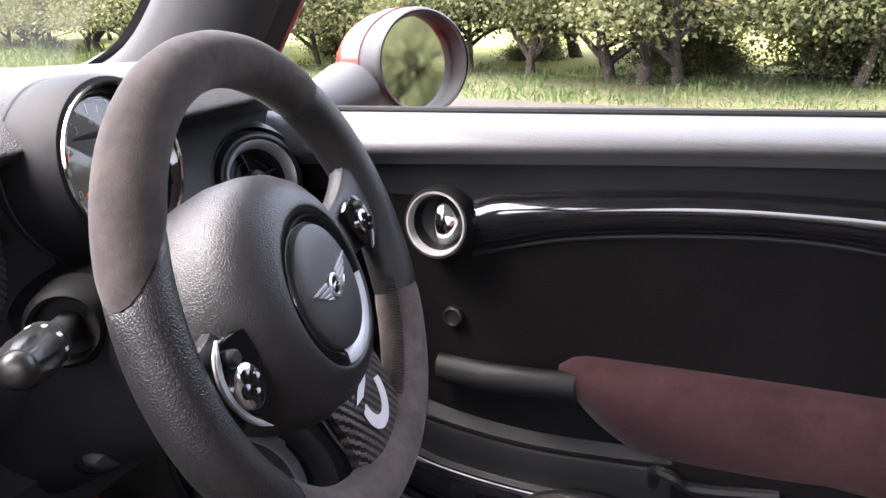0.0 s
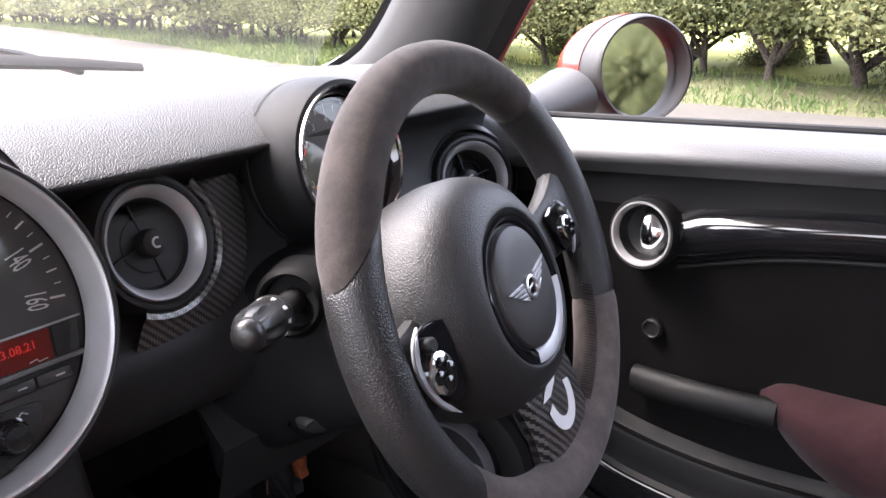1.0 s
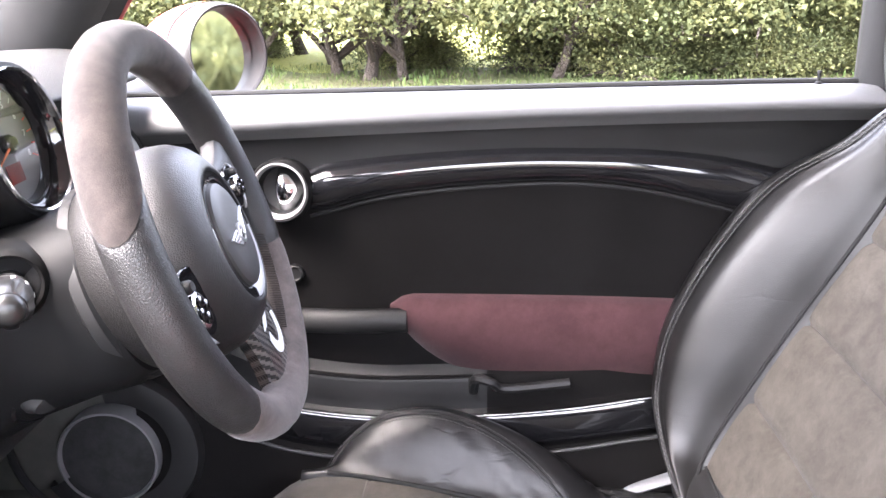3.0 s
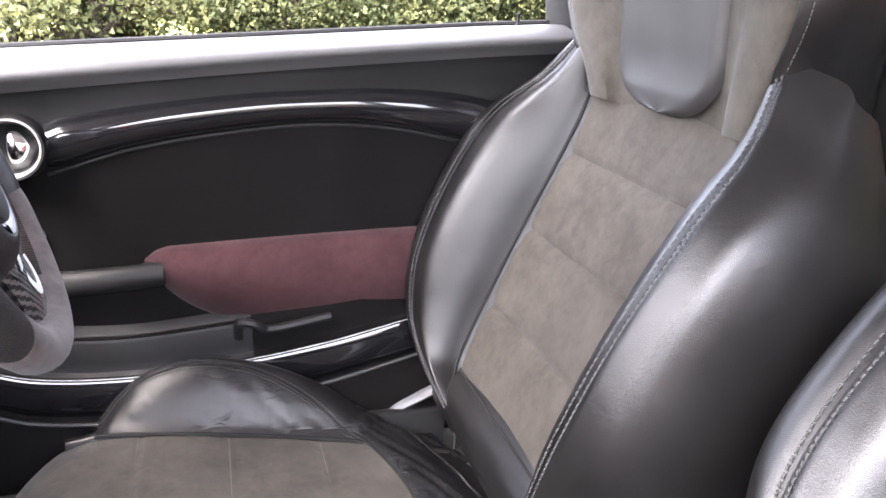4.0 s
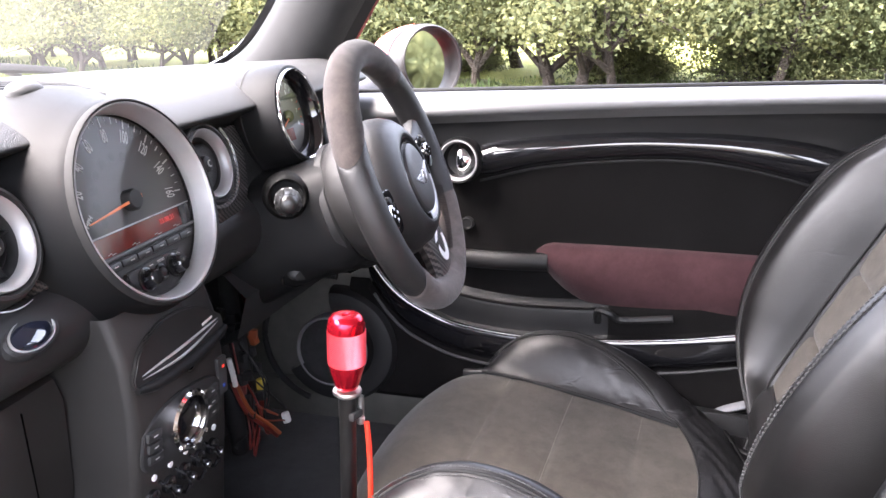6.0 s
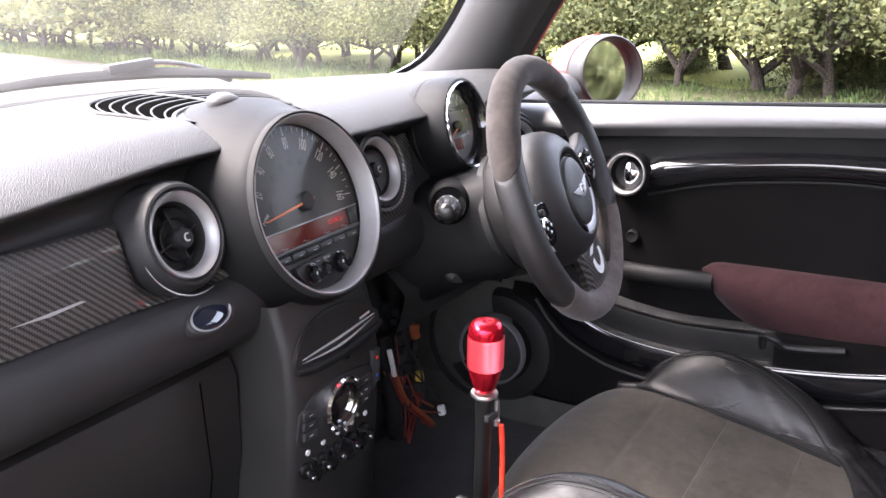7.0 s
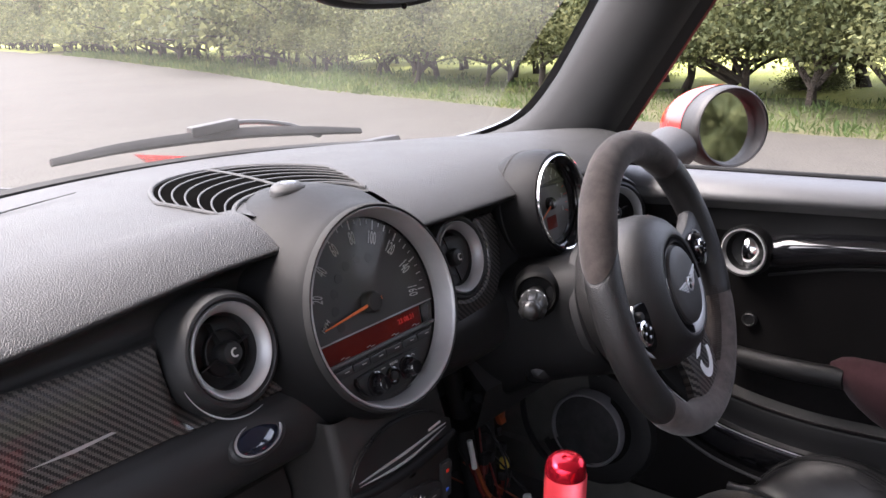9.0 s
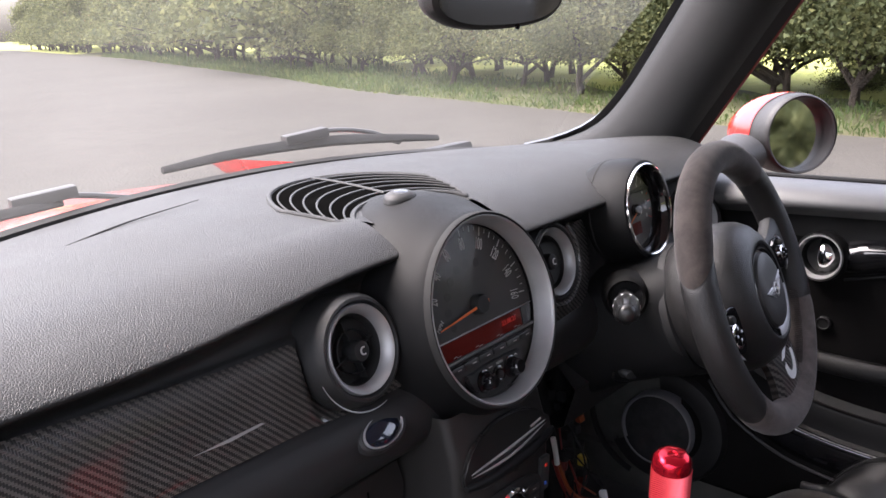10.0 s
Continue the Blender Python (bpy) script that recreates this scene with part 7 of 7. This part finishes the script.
def strap(points, width, across, name, label, lead=None, n=40, thick=0.0016, material=None):
    line = smooth_line(points, n)
    run, dist = [0.0], 0.0
    for a, b in zip(line, line[1:]):
        dist += (b - a).length
        run.append(dist)
    rows = []
    for i, p in enumerate(line):
        d = (line[min(i + 1, n - 1)] - line[max(i - 1, 0)]).normalized()
        ac = Vector(across)
        ac = (ac - d * ac.dot(d)).normalized()
        nn = d.cross(ac).normalized()
        rows.append([p + ac * width * f + nn * thick * (1 - (2 * f) ** 6) for f in steps(-0.5, 0.5, 9)])
    return skin(bmesh.new(), rows, uv=run)


def harness(name, points, width, across, label):
    h = thing(name, points[0], label, "seat belt", "red harness straps")
    part("webbing", strap(points, width, across, name, label), M_STRAP, h)
    return h


# passenger shoulder strap over the seat front, with its adjuster
def lean_back(x, n, s):
    """A place on the passenger's backrest, in the backrest's own axes."""
    return LEAN @ back(x, n, s)


DRAPE = [(0.27, -0.16, 0.62), (0.255, -0.05, 0.60), (0.235, 0.040, 0.545), (0.197, 0.075, 0.475), (0.160, 0.078, 0.42), (0.130, 0.070, 0.355), (0.094, 0.056, 0.25), (0.060, 0.033, 0.14), (0.03, 0.02, 0.05)]
ACROSS = LEAN.to_3x3() @ Vector((1, 0, 0.25))
h = harness("harness_strap", [lean_back(*p) for p in DRAPE], 0.084, ACROSS, "red harness strap hanging over the passenger seat")
bm = bmesh.new()
ax_y = (lean_back(*DRAPE[2]) - lean_back(*DRAPE[4])).normalized()
ax_x = (ACROSS - ax_y * ACROSS.dot(ax_y)).normalized()
bk = Matrix((ax_x, ax_y, ax_x.cross(ax_y))).transposed().to_4x4()
bk.translation = lean_back(0.197, 0.080, 0.475)
for sx, sy, px, py in ((0.104, 0.012, 0, 0.026), (0.104, 0.012, 0, -0.026), (0.012, 0.062, 0.048, 0), (0.012, 0.062, -0.048, 0)):
    block((sx, sy, 0.010), bk @ pose(px, py, 0.003), 0.004, bm)
part("adjuster", bm, M_PLASTIC_DARK, h, "black plastic strap adjuster")
# folded strap edge; its orange paints the light that falls on it
part("strap_edge", strap([lean_back(x + 0.036 + 0.05 * (0.45 - s), n - 0.004, s) for x, n, s in DRAPE[4:]], 0.024, ACROSS, "", ""), M_STRAP_LIT, h, "folded red strap edge, the light on it painted orange")
# loop and strap behind the driver's seat
d = harness("harness_strap", [(0.428, -1.168, 0.868), (0.434, -1.170, 0.845), (0.448, -1.170, 0.812), (0.468, -1.168, 0.772), (0.492, -1.160, 0.728)], 0.046, (0.8, 0.1, 0.5), "red harness strap tied to the roll cage bar")
part("loop", strap([(0.440, -1.205, 0.928), (0.440, -1.176, 0.914), (0.440, -1.170, 0.890), (0.437, -1.168, 0.868)], 0.050, (1, 0, 0), "", ""), M_STRAP, d)
part("folded_end", tube(smooth_line([(0.425, -1.155, 0.862), (0.398, -1.150, 0.860), (0.366, -1.148, 0.856)], 8), [0.010, 0.013, 0.015, 0.016, 0.0165, 0.016, 0.014, 0.010], 14), M_STRAP, d, "rolled red strap end")
for z in (0.890, 0.872):
    part("slide", block((0.062, 0.005, 0.006), pose(0.438, -1.160, z, -20, 0, 0), 0.002), M_METAL, d, "bare steel slide buckle")
for x in (0.409, 0.467):
    part("slide", block((0.006, 0.005, 0.022), pose(x, -1.160, 0.881, -20, 0, 0), 0.002), M_METAL, d)
part("slide_bar", block((0.056, 0.012, 0.012), pose(0.438, -1.152, 0.860, -20, 0, 0), 0.003), M_RUBBER, d)
# lap strap lying on the passenger cushion edge
harness("harness_strap", [(-0.075, -0.60, 0.52), (-0.085, -0.555, 0.545), (-0.13, -0.52, 0.53), (-0.20, -0.50, 0.47)], 0.05, (0.3, 1, 0.2), "red lap strap lying on the passenger seat")

# ---- wipers ----
def wiper(name, blade, arm, hub, label):
    w = thing(name, hub, label, "windscreen wiper", "windscreen wipers")
    line = smooth_line(blade, 20)
    rows = []
    for i, p in enumerate(line):
        k = 0.6 + 0.4 * math.sin(math.pi * i / 19)
        rows.append([p + Vector((0, dy * k, dz * k)) for dy, dz in ((-0.007, 0.0), (-0.005, 0.008), (0.0, 0.013), (0.006, 0.009), (0.007, 0.0), (0, -0.005))])
    part("blade", skin(bmesh.new(), rows, closed=True, capped=True), M_RUBBER, w, "black wiper blade")
    part("arm", tube(smooth_line(arm, 12), [0.006] * 8 + [0.008] * 4, 8, flat=0.7), M_PLASTIC, w)
    part("blade_clip", block((0.08, 0.022, 0.016), Matrix.Translation(hub) @ pose(0, 0, 0.006, 0, -4, -8), 0.004), M_PLASTIC, w)


wiper("windscreen_wiper", [(-0.07, 0.505, 0.998), (0.05, 0.507, 1.001), (0.22, 0.502, 0.996), (0.36, 0.495, 0.983), (0.485, 0.49, 0.968)], [(0.17, 0.505, 1.016), (0.24, 0.505, 1.016), (0.32, 0.51, 1.003), (0.42, 0.53, 0.97)], (0.185, 0.503, 1.008), "black windscreen wiper lying at the foot of the glass")
wiper("windscreen_wiper", [(-0.62, 0.425, 0.955), (-0.5, 0.455, 0.972), (-0.38, 0.475, 0.981), (-0.22, 0.49, 0.984)], [(-0.27, 0.50, 0.996), (-0.20, 0.505, 0.99), (-0.12, 0.52, 0.97), (-0.02, 0.54, 0.94)], (-0.24, 0.495, 0.99), "black windscreen wiper lying at the foot of the glass")

# ---- rear view mirror ----
rv = thing("rear_view_mirror", (0.0, 0.02, 1.28), "small oval black rear view mirror under the roof", "rear view mirror")
RM = facing((0.03, -0.03, 1.207), -6, 14)
rows = []
for h, rx, ry in ((0.004, 0.078, 0.030), (0.0, 0.083, 0.034), (-0.012, 0.085, 0.036), (-0.03, 0.080, 0.033), (-0.045, 0.062, 0.024), (-0.052, 0.025, 0.010), (-0.053, 0.001, 0.001)):
    rows.append([RM @ Vector((x, y, h)) for x, y in oval(rx, ry, 48, power=2.5)])
mirror_shell = part("shell", skin(bmesh.new(), rows, closed=True), M_PLASTIC_DARK, rv)
part("mirror_glass", plate(oval(0.0775, 0.0297, 48, power=2.5), RM @ pose(0, 0, 0.001), 0.003), M_MIRROR, mirror_shell, "silvered mirror glass")
part("sensor_eye", lathe([(0.003, 0), (0.003, 0.001), (0, 0.0015)], RM @ pose(0.02, -0.0325, 0.003), 12), M_GLOSS, mirror_shell)
part("stem", tube([(0.03, 0.015, 1.215), (0.02, 0.05, 1.27), (0.0, 0.08, 1.335)], 0.009, 10), M_PLASTIC_DARK, rv)

# ---- wiring in the driver's footwell ----
rnd = random.Random(21)
loom = thing("wiring_loom", (0.32, 0.10, 0.36), "bundle of exposed coloured wires and connectors", "wiring")


def loom_part(name, bm, material, label=""):
    bmesh.ops.translate(bm, vec=(0.145, 0.02, -0.02), verts=bm.verts[:])
    return part(name, bm, material, loom, label)


bundle = smooth_line([(0.21, 0.12, 0.74), (0.205, 0.11, 0.64), (0.20, 0.10, 0.56), (0.20, 0.10, 0.48), (0.22, 0.11, 0.40)], 16)
loom_part("main_cable", tube(bundle, 0.017, 10), M_RUBBER, "black taped cable trunk")
loom_part("main_cable", tube(smooth_line([(0.13, 0.11, 0.72), (0.135, 0.09, 0.62), (0.14, 0.08, 0.52), (0.16, 0.09, 0.42)], 14), 0.014, 10), M_RUBBER)
colours = (M_WIRE_RED, M_RUBBER, M_CABLE_BROWN, M_RUBBER, M_RUBBER, M_RUBBER, M_CABLE_BROWN, M_RUBBER)
for i in range(10):
    x0, z0 = rnd.uniform(0.10, 0.21), rnd.uniform(0.46, 0.60)
    x1, z1 = rnd.uniform(0.13, 0.26), rnd.uniform(0.42, 0.50)
    pts = [(x0, rnd.uniform(0.07, 0.10), z0), ((x0 + x1) / 2 + rnd.uniform(-0.03, 0.02), rnd.uniform(0.05, 0.08), (z0 + z1) / 2 + rnd.uniform(-0.05, 0.03)), (x1 + rnd.uniform(-0.02, 0.02), rnd.uniform(0.04, 0.08), z1), (x1 + rnd.uniform(0.0, 0.04), rnd.uniform(0.06, 0.1), z1 + rnd.uniform(-0.03, 0.03))]
    loom_part("wire", tube(smooth_line(pts, 14), rnd.choice((0.0015, 0.0018, 0.0022)), 6), rnd.choice(colours))
for dx in (0.0, 0.009):
    loom_part("wire", tube(smooth_line([(0.115 + dx, 0.06, 0.56), (0.13 + dx, 0.05, 0.505), (0.17 + dx, 0.045, 0.46), (0.205 + dx, 0.05, 0.425)], 16), 0.0032, 8), M_WIRE_RED if dx < 0.005 else M_WIRE_ORANGE, "thick red wire")
loom_part("wire", tube(smooth_line([(0.112, 0.058, 0.60), (0.114, 0.055, 0.575), (0.117, 0.055, 0.555)], 8), 0.0042, 8), M_WHITE)
for x, y, z, m in ((0.212, 0.085, 0.675, M_WIRE_ORANGE), (0.222, 0.088, 0.662, M_WIRE_ORANGE), (0.216, 0.08, 0.585, M_WIRE_ORANGE), (0.222, 0.08, 0.505, M_CABLE_YELLOW), (0.255, 0.06, 0.43, M_WHITE), (0.13, 0.075, 0.66, M_RUBBER), (0.16, 0.08, 0.625, M_RUBBER), (0.165, 0.075, 0.54, M_RUBBER)):
    loom_part("connector", block((0.012, 0.012, 0.018), pose(x, y, z, rnd.uniform(-15, 15), rnd.uniform(-15, 15), rnd.uniform(-20, 20)), 0.003), m)
for i in range(14):
    loom_part("connector", block((0.010, 0.012, 0.014), pose(rnd.choice((0.165, 0.19, 0.213)) + rnd.uniform(-0.006, 0.006), 0.07 + rnd.uniform(-0.01, 0.02), 0.46 + 0.015 * i, rnd.uniform(-12, 12), rnd.uniform(-12, 12), rnd.uniform(-20, 20)), 0.0015), rnd.choice((M_WIRE_RED, M_RUBBER, M_WIRE_ORANGE, M_RUBBER, M_WIRE_RED, M_RUBBER)))
fb = thing("fuse_box", (0.33, 0.24, 0.3), "dark fuse box behind the wiring", "fuse box")
part("box", block((0.20, 0.06, 0.40), pose(0.33, 0.26, 0.50), 0.008), M_PLASTIC_DARK, fb)

# pedals
for x, w in ((0.27, 0.055), (0.36, 0.05), (0.44, 0.045)):
    p = thing("pedal", (x, 0.25, 0.30), "small black foot pedal", "pedal", "foot pedals")
    part("pad", block((w, 0.012, 0.06), pose(x, 0.20, 0.40, -30), 0.004), M_RUBBER, p)
    part("lever", tube([(x, 0.21, 0.42), (x, 0.30, 0.62)], 0.007, 8), M_RUBBER, p)
